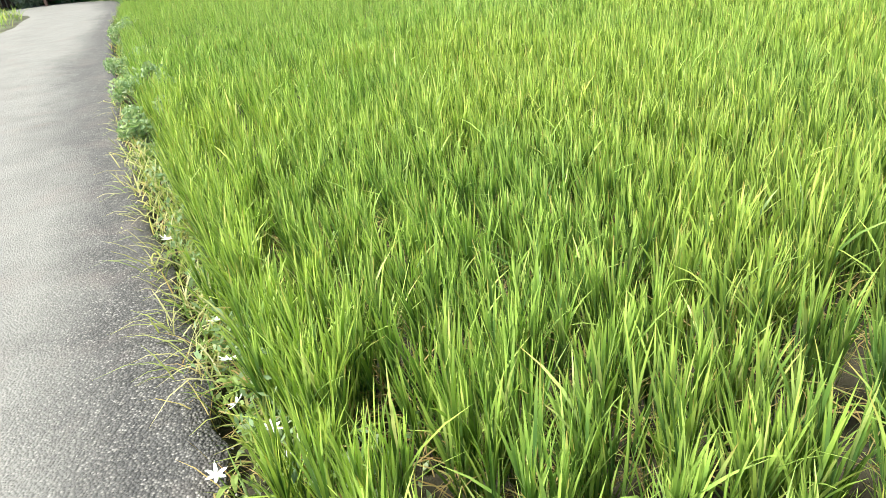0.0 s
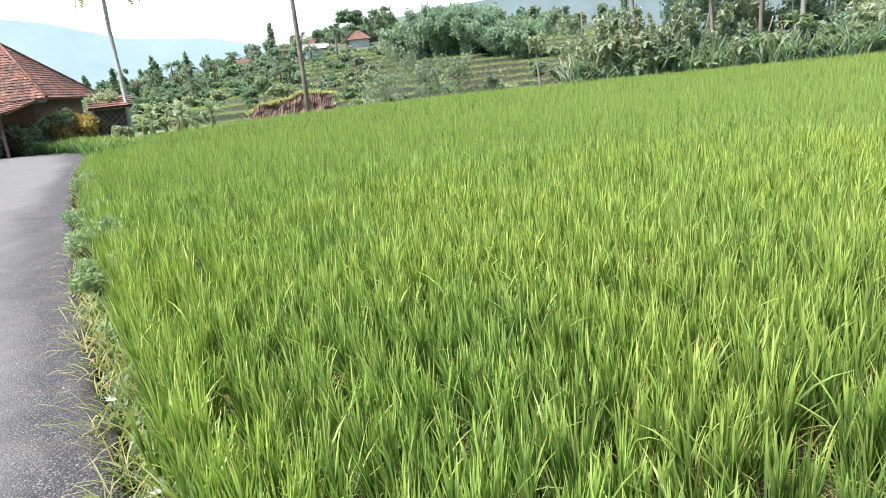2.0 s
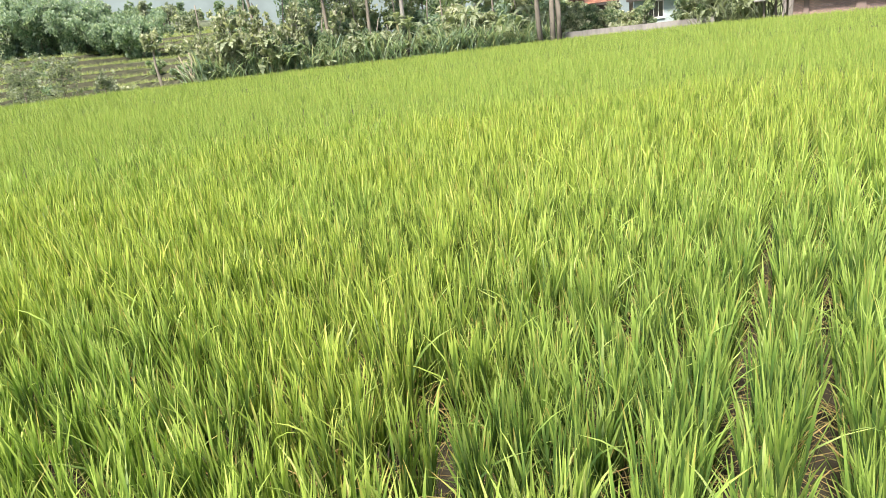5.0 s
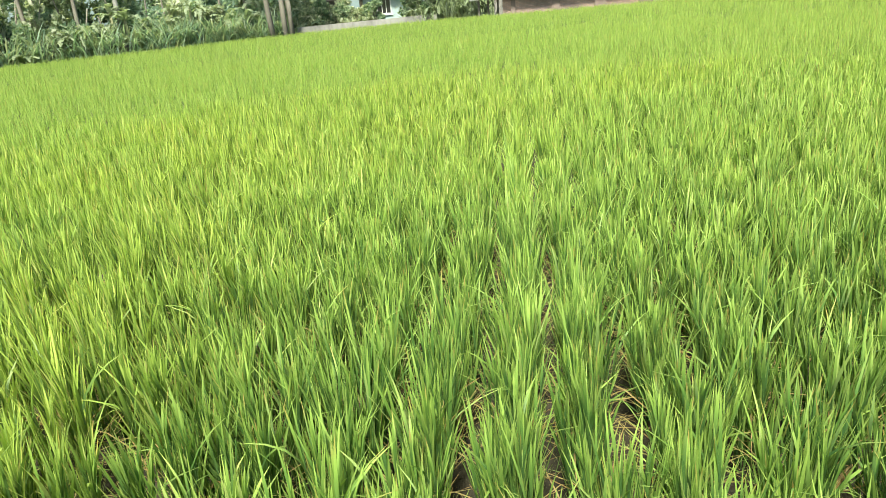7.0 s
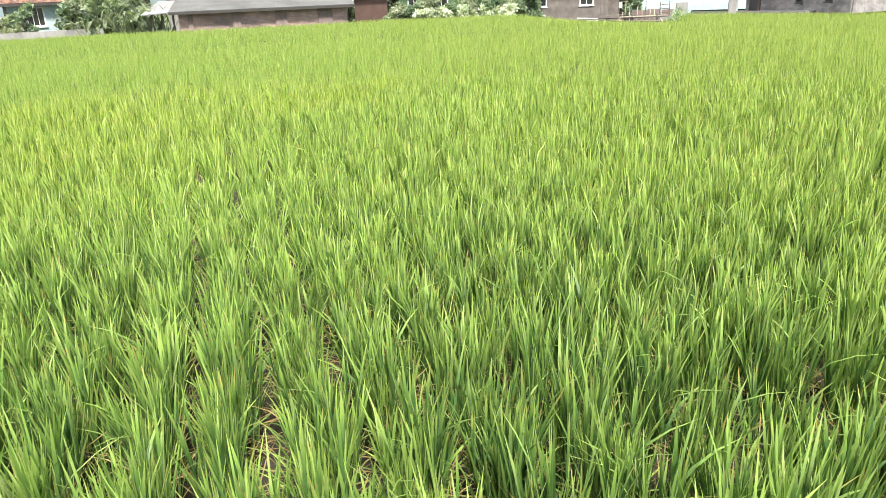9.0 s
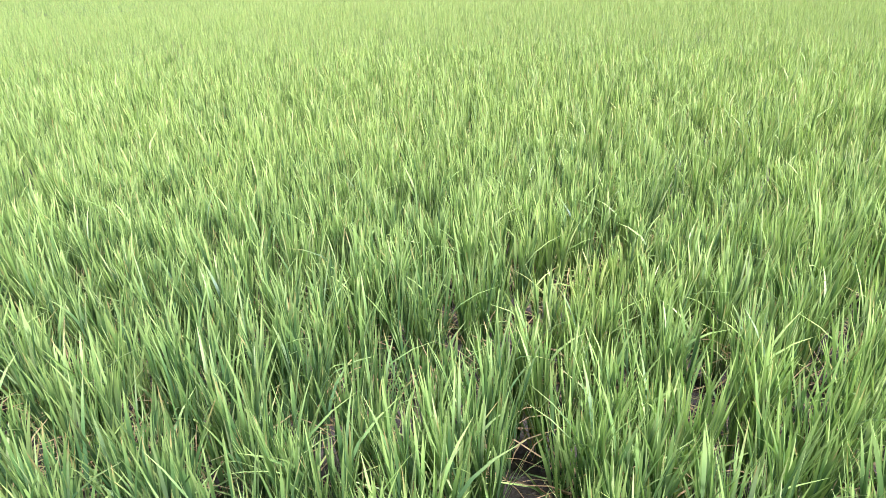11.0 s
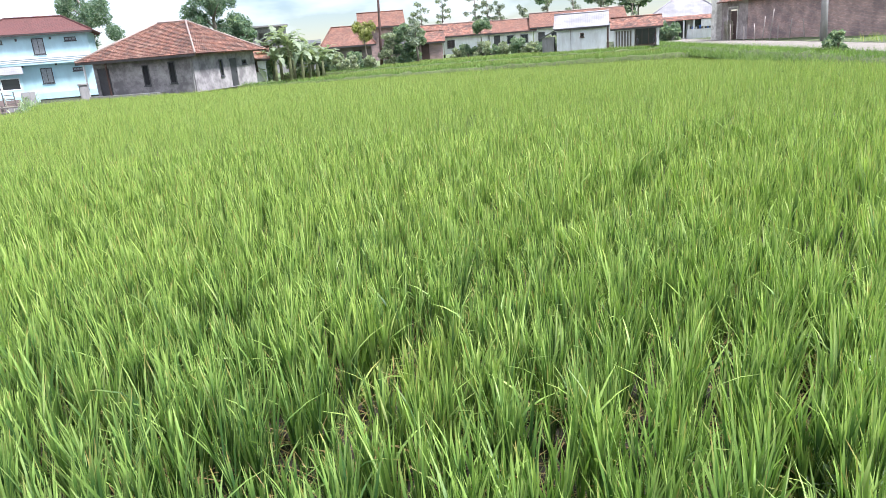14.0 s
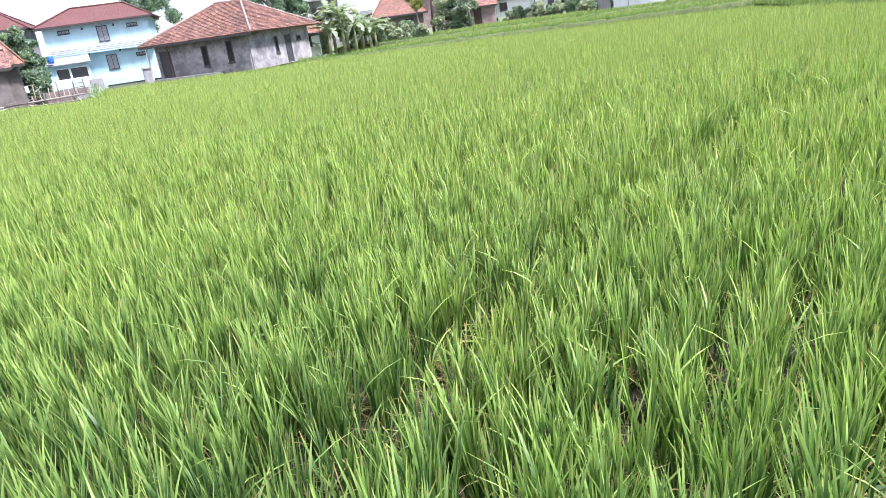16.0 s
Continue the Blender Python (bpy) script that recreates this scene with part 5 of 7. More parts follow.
part("wall", wall_mesh(16.0, 2.9, 0.2, []), BRICK, wallb)
bm = bmesh.new()
slab(bm, [(-3.4, -0.7, 2.8), (16.2, -0.7, 2.85), (16.2, 3.2, 4.3), (-3.4, 3.2, 4.2)], 0.08)
part("eave_roof", metre_uv(bm), TILE_BROWN, wallb, "dark tiled roof over the wall")
house("factory_hall", "long wall and roof of a brown hall behind the brick wall", (26.5, -55.5), (14, -48.2), 8, -0.1, 3.2, BRICK, ZINC, "gable", 1.4, 0.4)
skel = thing("grey_building", "grey unfinished concrete building behind the banana plants", "house", pose(67.05, -28.6, -0.2, 0, 0, -114))
part("wall", wall_mesh(2.6, 4.4, 0.2, [(0.3, 2.6, 0.8, 1.3), (1.5, 2.6, 0.8, 1.3)]), CONCRETE, skel)
part("slab", a_box(-0.3, -0.4, 4.404, 3.2, 4.0, 4.55), CONCRETE, skel)
part("floor_slab", a_box(-0.3, -0.35, 2.2, 2.7, -0.004, 2.35), CONCRETE, skel)
for px, py in ((-0.35, 0), (2.75, 0), (2.75, 3.5), (-0.35, 3.5)):
    part("column", a_box(px, py, 0, px + 0.22, py + 0.25, 4.4), CONCRETE, skel)
part("back_wall", a_box(-0.1, 3.76, 0, 2.7, 3.95, 4.4), DARK_PLASTER, skel)
# the red-roofed house at the road's end
red = house("red_tiled_house", "old dark wooden house with a broad red clay tile roof", (-24.7, 29.8), (-15.8, 31.2), 7.4, 0.1, 2.2, DARK_WOOD, TILE_RED, "hip", 2.75, 0.9, 2.9,
            front=[("window", 2.2, 0.8, 0.9, 0.9), ("door", 4.4, 0, 0.9, 1.9), ("window", 6.6, 0.8, 0.9, 0.9)], ribbed=True, frame_mat=GREY_WOOD)
# the older, darker slope and porch roof towards the road
front_slope = [c for c in red.children if c.name.startswith("roof")][0]
for ob in (front_slope, *front_slope.children):
    if not ob.name.startswith("ridge"):
        ob.data.materials[0] = TILE_BROWN
porch_quad = [(-1.0, -2.3, 1.72), (8.7, -2.3, 1.72), (9.6, -0.75, 2.2), (-1.0, -0.75, 2.2)]
bm = bmesh.new()
slab(bm, porch_quad, 0.07)
porch_roof = part("porch_roof", metre_uv(bm), TILE_BROWN, red, "dark weathered clay tiles")
part("tiling", ribbed_slope(porch_quad), TILE_BROWN, porch_roof)
for px in (0.2, 3.0, 5.8, 8.3):
    part("porch_post", a_box(px, -2.1, -0.1, px + 0.1, -2.0, 1.68), DARK_WOOD, red)
hut = thing("bamboo_hut", "small bamboo lattice hut with a clay tile roof", "hut", pose(-13.9, 32.6, 0.1, 0, 0, 20))
part("wall", a_box(0.03, 0.05, 0, 0.97, 0.08, 1.2), DARK_WOOD, hut)
for k in range(9):
    bm = bmesh.new()
    tube(bm, [(max(0, k * 0.2 - 0.7), 0.02, 0.02 if k * 0.2 - 0.7 >= 0 else 0.02 - (k * 0.2 - 0.7)), (min(1, k * 0.2 + 0.3), 0.02, min(1.2, 1.0 - max(0, k * 0.2 - 0.7)))], [0.014, 0.014], 5)
    part("lattice_cane", bm, BAMBOO_CANE, hut)
    bm = bmesh.new()
    tube(bm, [(max(0, k * 0.2 - 0.7), 0.035, 1.1), (min(1, k * 0.2 + 0.3), 0.035, 0.1)], [0.014, 0.014], 5)
    part("lattice_cane", bm, BAMBOO_CANE, hut)
for px in (0.0, 0.96):
    part("post", a_box(px, 0.09, -0.1, px + 0.06, 0.15, 1.3), GREY_WOOD, hut)
hut.scale = (1.42, 1.42, 1.2)
bm = ribbed_slope([(-0.15, -0.25, 1.28), (1.15, -0.25, 1.28), (1.15, 0.7, 1.66), (-0.15, 0.7, 1.66)], 0.2, 0.2)
part("roof", bm, TILE_ORANGE, hut)
bm = bmesh.new()
slab(bm, [(-0.15, -0.25, 1.26), (1.15, -0.25, 1.26), (1.15, 0.7, 1.64), (-0.15, 0.7, 1.64)], 0.05)
part("roof_deck", metre_uv(bm), DARK_WOOD, hut)

# houses up the valley side
house("far_red_roof_house", "far house with a bright red roof on the hillside", (-7.9, 126), (-4.4, 126.2), 5, 7.2, 1.7, WHITE_PAINT, TILE_RED, "hip", 1.6, 0.5, 2)
house("far_white_house", "far white house on the hillside", (-14.4, 116), (-10.9, 116.3), 4.5, 5.9, 1.6, WHITE_PAINT, ZINC_PALE, "gable", 0.9, 0.4)
for k, (hx, hy, hw) in enumerate(((-34, 150, 3.2), (-29, 165, 2.8), (-42, 140, 3.2), (-26, 158, 3), (-48, 128, 2.8), (-21, 150, 3.2), (-38, 160, 3), (-16, 138, 2.8))):
    zz = float(land(hx, hy)[0])
    house("far_village_house", "small far village house among trees", (hx, hy), (hx + hw, hy + 0.4), 3.5, zz, 1.7, (WHITE_PAINT, CONCRETE, PALE_BLUE)[k % 3], (TILE_BROWN, TILE_RED, ZINC)[k % 3], "gable", 0.9, 0.3, group="houses on the hillside")

# ---------------------------------------------------------------- poles


def pole(name, label, foot, top, r0, r1, mat, bands=()):
    root = thing(name, label, "pole", pose(*foot))
    v = Vector(top) - Vector(foot)
    bm = bmesh.new()
    tube(bm, [v * t for t in (0, 0.33, 0.66, 1)], [r0, r0 * 0.67 + r1 * 0.33, r0 * 0.33 + r1 * 0.67, r1], 12)
    part("shaft", bm, mat, root)
    return root


pole("tall_bare_trunk", "tall bare grey trunk standing at the field's edge", (-5.85, 44.6, -1.4), (-5.88, 44.65, 9.5), 0.17, 0.11, BARK)
pole("utility_pole", "grey utility pole among the hedge trees", (21.85, 37.2, -0.4), (21.9, 37.2, 7.0), 0.15, 0.1, CONCRETE)
pole("utility_pole", "thin dark pole in front of the village", (59.8, -38.15, -0.3), (59.6, -38.4, 7.5), 0.16, 0.1, DARK_WOOD)
pole("utility_pole", "pale concrete pole beside the road", (19.0, -40.65, -0.2), (19.2, -40.5, 6.5), 0.19, 0.13, CONCRETE)
STAKE_WOOD = plain("sun_bleached_stake", (0.36, 0.31, 0.28), 0.8, 3, 0.3, 0.2, 30)
for k, (x, y, dx, top) in enumerate(((28.6, -47.6, 0.0, 1.15), (27.4, -47.3, 0.05, 1.0), (26.4, -46.9, 0.1, 1.1), (25.2, -46.6, -0.35, 1.95), (25.6, -46.4, -0.25, 1.5), (24.7, -46.7, 0.0, 0.9), (24.0, -46.8, -0.2, 1.25), (22.9, -46.6, 0.25, 1.2), (21.9, -46.4, -0.1, 1.3), (20.4, -46.9, 0.3, 1.2), (19.3, -47.0, 0.0, 1.4))):
    pole("fence_stake", "thin leaning bamboo stake along the roadside", (x, y, -0.15), (x + dx * 0.6, y, top), 0.038, 0.03, STAKE_WOOD)

# ---------------------------------------------------------------- plants


def height(x, y):
    return float(land(x, y)[0])


def limbs(bm, top, count, reach, rise, r, rng, base=(0, 0, 0), low=0.55):
    """Branches from the upper trunk; returns their ends."""
    ends = []
    for k in range(count):
        a = k * 2.4 + rng.uniform(-0.5, 0.5)
        t = low + (1 - low) * (k + 1) / count
        s = Vector(base).lerp(Vector(top), t)
        e = s + Vector((math.cos(a), math.sin(a), 0)) * reach * rng.uniform(0.6, 1.0) + Vector((0, 0, rise * rng.uniform(0.5, 1.1)))
        m = s.lerp(e, 0.5) + Vector((0, 0, 0.12 * reach))
        tube(bm, [s, m, e], [r, r * 0.65, r * 0.25], 5)
        ends.append(e)
    return ends


def tree(label, x, y, z, h, crown, seed, leaves=5000, size=0.16, mat=None, bark=None, trunk=0.45, flat=0.75, r=0.16, group="", name="tree", lean=(0, 0)):
    """A tapered trunk with limbs and an uneven crown of leaf clumps."""
    rng, nr = random.Random(seed), np.random.default_rng(seed)
    root = thing(name, label, "tree", pose(x, y, z), group)
    top = Vector((lean[0], lean[1], h * 0.82))
    bm = bmesh.new()
    pts = [Vector((0, 0, -0.3)), top * 0.3 + Vector((rng.uniform(-0.1, 0.1), 0, 0)), top * 0.65 + Vector((rng.uniform(-0.15, 0.15), rng.uniform(-0.1, 0.1), 0)), top]
    tube(bm, pts, [r * 1.2, r, r * 0.7, r * 0.25], 7)
    ends = limbs(bm, top, 9, crown * 0.75, h * 0.16, r * 0.4, rng, base=(0, 0, h * trunk * 0.7), low=0.55 if trunk > 0.3 else 0.2)
    part("trunk", bm, bark or BARK, root)
    cs, rs = [], []
    for e in ends + [top]:
        for k in range(3):
            cs.append(tuple(e + Vector((rng.gauss(0, crown * 0.22), rng.gauss(0, crown * 0.22), rng.gauss(0, crown * 0.16)))))
            rs.append(crown * rng.uniform(0.16, 0.4))
    me = leaf_cloud("crown", cs, rs, leaves, size, nr, flat)
    mesh_part("crown", me, mat or TREE, root)
    return root


def bush(label, x, y, z, w, h, seed, leaves=2200, size=0.1, mat=None, group="", name="bush", depth=None):
    rng, nr = random.Random(seed), np.random.default_rng(seed)
    root = thing(name, label, "bush", pose(x, y, z), group)
    bm = bmesh.new()
    cs, rs = [], []
    for k in range(15):
        a, q = rng.uniform(0, math.tau), rng.uniform(0.1, 0.48)
        e = Vector((math.cos(a) * q * w, math.sin(a) * q * (depth or w), h * rng.uniform(0.08, 0.92)))
        tube(bm, [(e.x * 0.25, e.y * 0.25, -0.1), e * 0.55, e], [0.035, 0.025, 0.008], 5)
        cs.append(tuple(e))
        rs.append(min(w, h) * rng.uniform(0.16, 0.32))
    part("stem", bm, BARK, root)
    mesh_part("foliage", leaf_cloud("foliage", cs, rs, leaves, size, nr, 0.85), mat or BUSH, root)
    return root


def big_leaf(length, width, droop, rng, ragged=True, segs=7):
    """One banana leaf along x: folded at its rib and drooping; a ragged one is torn into strips down to the rib."""
    bm = bmesh.new()
    if ragged:
        segs = 11

    def along(t):
        return Vector((length * (t - 0.28 * droop * t * t), 0, length * (0.75 * t - (0.55 + 0.75 * droop) * t * t)))

    def half(t):
        return width * 0.5 * math.sin(math.pi * min(1, t * 0.93 + 0.06)) ** 0.6

    rib = [bm.verts.new(along(i / segs)) for i in range(segs + 1)]
    for side in (1, -1):
        last = None
        for i in range(segs):
            t0, t1 = i / segs, (i + 1) / segs
            hang = rng.uniform(-0.1, 0.75) if ragged else -0.25
            gap = rng.choice((0, 0, 0.25, 0.45)) if ragged else 0
            out = []
            for t in (t0 + gap * 0.3 / segs, t1 - gap * 0.7 / segs):
                w = half(t) * (rng.uniform(0.75, 1.05) if ragged else 1)
                out.append(along(t) + Vector((0.35 * w, side * w, -hang * w)))
            a = last if last is not None and not ragged else bm.verts.new(out[0])
            b = bm.verts.new(out[1])
            bm.faces.new((rib[i], rib[i + 1], b, a) if side > 0 else (rib[i + 1], rib[i], a, b))
            last = b
    return bm


def banana(label, x, y, z, h, seed, leaves=8, group="banana plants", length=1.5):
    rng = random.Random(seed)
    root = thing("banana_plant", label, "banana plant", pose(x, y, z, 0, 0, rng.uniform(0, 360)), group)
    bm = bmesh.new()
    lean = rng.uniform(-0.15, 0.15)
    tube(bm, [(0, 0, -0.2), (lean * 0.4, 0, h * 0.5), (lean, 0, h)], [0.14, 0.115, 0.06], 9)
    part("stem", bm, BANANA_STEM, root)
    for k in range(leaves):
        L = length * rng.uniform(0.7, 1.15)
        ob = part("leaf", big_leaf(L, L * 0.3, rng.uniform(0.2, 1.1), rng), BANANA_LEAF, root)
        ob.matrix_basis = pose(lean, 0, h - 0.05, rng.uniform(-12, 12), rng.uniform(-62, 0), k * 137.5 + rng.uniform(-20, 20))
    return root


def feather(length, up, rng, n=14):
    """A palm frond along x: leaflets hanging from an arching rib."""
    bm = bmesh.new()
    rib = []
    for i in range(n + 1):
        t = i / n
        rib.append(bm.verts.new((length * t * math.cos(up) * (1 - 0.15 * t), 0, length * (t * math.sin(up) - 0.55 * t * t))))
    for i in range(2, n):
        t = i / n
        ln = 0.3 * length * math.sin(math.pi * (0.12 + 0.85 * t))
        for s in (1, -1):
            tip = bm.verts.new(rib[i].co + Vector((0.4 * ln, s * ln * 0.85, -ln * rng.uniform(0.25, 0.75))))
            bm.faces.new((rib[i], rib[i + 1], tip) if s > 0 else (rib[i + 1], rib[i], tip))
    return bm


def palm(label, x, y, z, h, seed, fronds=16, length=2.6, group="palms"):
    rng, nr = random.Random(seed), np.random.default_rng(seed)
    root = thing("palm_tree", label, "palm", pose(x, y, z), group)
    bm = bmesh.new()
    tube(bm, [(0, 0, -0.3), (0.1, 0, h * 0.5), (0.15, 0, h)], [0.17, 0.13, 0.1], 8)
    part("trunk", bm, BARK, root)
    for k in range(fronds):
        a, up = k * 2.4 + rng.uniform(-0.3, 0.3), rng.uniform(0.1, 1.1)
        ob = part("frond", feather(length, up, rng), PALM_LEAF, root)
        ob.matrix_basis = pose(0.15, 0, h, 0, 0, math.degrees(a))
    return root


def bamboo(label, x, y, z, h, seed, culms=14, spread=1.6, leaves=9000, size=0.2):
    """A fountain of arching canes, leafed from low down to their nodding tips."""
    rng, nr = random.Random(seed), np.random.default_rng(seed)
    root = thing("bamboo_clump", label, "bamboo", pose(x, y, z), "bamboo grove")
    cs, rs = [], []
    for k in range(culms):
        a, q = k * 2.4 + rng.uniform(-0.4, 0.4), rng.uniform(0, spread * 0.4)
        hh, reach = h * rng.uniform(0.6, 1.0), spread * rng.uniform(0.5, 1.35)
        bx, by = math.cos(a) * q, math.sin(a) * q
        pts = []
        for t in (0, 0.3, 0.6, 0.82, 1.0):
            out = reach * t ** 2.2
            pts.append((bx + math.cos(a) * out, by + math.sin(a) * out, -0.3 + hh * (t - 0.22 * max(0, t - 0.6) ** 1.3 * 3)))
        bm = bmesh.new()
        tube(bm, pts, [0.06, 0.05, 0.04, 0.025, 0.01], 5)
        part("culm", bm, BAMBOO_CANE, root)
        for t in (0.12, 0.3, 0.45, 0.6, 0.72, 0.84, 0.95, 1.0):
            i = min(3, int(t * 4))
            p = Vector(pts[i]).lerp(Vector(pts[i + 1]), t * 4 - i)
            cs.append(tuple(p + Vector((rng.gauss(0, 0.2), rng.gauss(0, 0.2), -0.15))))
            rs.append(h * rng.uniform(0.045, 0.1))
    mesh_part("foliage", leaf_cloud("foliage", cs, rs, leaves, size, nr, 1.1, 0.6), BAMBOO_LEAF, root)
    return root


def cypress(label, x, y, z, h, w, seed):
    nr = np.random.default_rng(seed)
    root = thing("cypress_tree", label, "tree", pose(x, y, z))
    bm = bmesh.new()
    tube(bm, [(0, 0, -0.3), (0, 0, h * 0.9)], [0.2, 0.04], 6)
    part("trunk", bm, BARK, root)
    cs = [(nr.normal(0, w * 0.1), nr.normal(0, w * 0.1), h * (0.12 + 0.85 * i / 14)) for i in range(15)]
    rs = [w * (0.55 - 0.4 * i / 14) for i in range(15)]
    mesh_part("crown", leaf_cloud("crown", cs, rs, 2500, 0.25, nr, 1.5), TREE, root)


PALM_BARK = plain("palm_bark", (0.46, 0.45, 0.42), 0.85, 1.2, 0.3, 0.5, 14)
PALM_LEAN = (0.06, 0.12, 8.35)
LIP_GRASS = leafy("terrace_crop", [(0.0, (0.19, 0.26, 0.11)), (0.5, (0.32, 0.39, 0.17)), (1.0, (0.5, 0.5, 0.28))], patch=0.12, passing=0.35)
OLIVE_LEAF = leafy("olive_leaf", [(0.0, (0.17, 0.2, 0.06)), (0.5, (0.3, 0.31, 0.11)), (1.0, (0.45, 0.44, 0.22))], patch=0.4, passing=0.42)
WHITE_FLOWERS = leafy("white_flowers", [(0.0, (0.3, 0.38, 0.2)), (0.4, (0.5, 0.55, 0.42)), (1.0, (0.8, 0.8, 0.78))], passing=0.3)

# hedge and small trees along the northern edge of the field
for k in range(30):
    t = k / 29
    r = random.Random(100 + k)
    x = np.interp(t, [0, 0.12, 0.5, 1], [10.2, 12.5, 19, 30.2])
    y = np.interp(t, [0, 0.12, 0.5, 1], [40.2, 39.9, 37.4, 34.2]) + r.uniform(0, 1.2)
    w, hh = r.uniform(1.3, 2.1), r.uniform(1.4, 2.5)
    bush("dense green bush in the hedge at the field's edge", x, y, height(x, y) - 0.1, w, hh, 200 + k, 2600, 0.12, (BUSH, PALE_BUSH, BUSH, TREE)[k % 4], "hedge at the field's edge")
for k in range(44):
    r = random.Random(300 + k)
    x = 10.6 + k * 0.44 + r.uniform(-0.4, 0.4)
    y = np.interp(x, [10, 19, 31], [40.0, 37.5, 33.9]) + r.uniform(-0.7, 0.6)
    banana("broad-leaved green banana plant in the hedge", x, y, height(x, y) - 0.1, r.uniform(0.4, 2.4), 320 + k, 9, "banana plants in the hedge", r.uniform(0.8, 1.5))
for k in range(34):
    r = random.Random(380 + k)
    x = 10.6 + k * 0.62 + r.uniform(-0.4, 0.4)
    y = np.interp(x, [10, 19, 31], [41.4, 38.8, 35.0]) + r.uniform(-0.5, 1.4)
    top = r.uniform(2.2, 6.0)
    if k % 3 == 2:
        continue
    pole("bare_trunk", "thin bare grey trunk in the hedge", (x, y, height(x, y) - 0.2), (x + r.uniform(-1.1, 1.1), y + r.uniform(-0.3, 0.3), top), r.uniform(0.04, 0.08), 0.03, PALE_BARK)
for k in range(10):
    r = random.Random(400 + k)
    x = 17.5 + k * 1.9
    y = np.interp(x, [10, 19, 31, 37], [43, 40.5, 36.5, 34.5]) + (k % 3) * 1.6 + r.uniform(0, 1)
    hh = r.uniform(4.5, 7.5)
    tree("leafy tree behind the hedge", x, y, height(x, y), hh, r.uniform(1.3, 2.0), 420 + k, 2000, 0.13, (BAMBOO_LEAF, HAZE_LEAF, HAZE_LEAF, PALE_BUSH)[k % 4], PALE_BARK, 0.3, 1.25, 0.08, "trees behind the hedge")
for k in range(16):
    r = random.Random(440 + k)
    x = 12 + k * 1.45
    y = np.interp(x, [10, 19, 31, 37], [42, 39.5, 36, 34]) + r.uniform(0, 1)
    bush("tall rank shrub behind the hedge", x, y, height(x, y) - 0.1, 2.4, r.uniform(2.6, 4.2), 480 + k, 3000, 0.15, (PALE_BUSH, BUSH, BAMBOO_LEAF)[k % 3], "tall shrubs behind the hedge")
for k, (x, y, lx) in enumerate(((27.95, 31.9, -0.3), (28.5, 31.5, 0.1), (28.8, 31.3, 0.2), (17.6, 38.4, -0.2), (20.0, 38.0, 0.15), (14.0, 40.2, -0.3))):
    tree("tree with a bare grey leaning trunk at the field's edge", x, y, height(x, y), 8.5, 1.8, 460 + k, 3000, 0.16, TREE, PALE_BARK, 0.75, 0.8, 0.15 if k < 3 else 0.11, "bare-trunked trees", lean=(lx, 0.2))
def rank_growth(seed, count, line, depth, tall, mat, label):
    """Tall arching grass and cane leaves standing along a line."""
    rng = np.random.default_rng(seed)
    pts = smooth_line(line, 0.3)
    p = pts[rng.integers(0, len(pts), count)] + np.column_stack([rng.normal(0, 0.3, count), rng.uniform(-depth * 0.4, depth, count)])
    clump = 0.65 + 0.5 * (ripple(p[:, 0], p[:, 1], 1.6, seed) > 0.0) + 0.25 * rng.random(count)
    base = np.column_stack([p, land(p[:, 0], p[:, 1]) - 0.05])
    base[:, 2] += 0.5 * rng.random(count) * clump
    me = blade_mesh("rank_grass", base, rng.random(count) * math.tau, tall * clump * (0.5 + 0.6 * rng.random(count)), 0.15 + 0.4 * rng.random(count), 0.1 + 0.7 * rng.random(count), 0.04 + 0.05 * rng.random(count), 3, rng)
    tagged(mesh_part("rank_grass", me, mat), label, "grass", kind="stuff")


HEDGE_LINE = [(10.2, 39.9), (13, 39.4), (19, 37.1), (25, 35.0), (29.6, 33.0)]
rank_growth(391, 5000, HEDGE_LINE, 2.0, 1.5, BAMBOO_LEAF, "tall feathery grey-green grass and cane in the hedge")
rank_growth(392, 3500, HEDGE_LINE, 1.2, 1.3, PALE_BUSH, "pale arching leaves along the hedge")
rank_growth(393, 450, [(35.9, 27.6), (36.9, 25.8), (37.4, 23.2)], 1.2, 1.5, HAZE_LEAF, "tall pale cane leaves beside the barn")
shack = house("blue_shack", "small shack with a blue-grey sheet roof in the hedge", (20.1, 36.6), (21.5, 35.9), 1.6, 0.0, 0.75, GREY_WOOD, ZINC, "shed", 0.45, 0.2, category="shack")
house("sheet_roofed_hut", "small hut with a white sheet roof behind the hedge", (14.6, 43.2), (16.4, 42.8), 2.0, 0.2, 1.5, GREY_WOOD, WHITE_PAINT, "shed", 0.5, 0.25, category="hut")
DRY_CANE = plain("dry_cane", (0.46, 0.42, 0.34), 0.8, 3.0, 0.3, 0.2, 20)
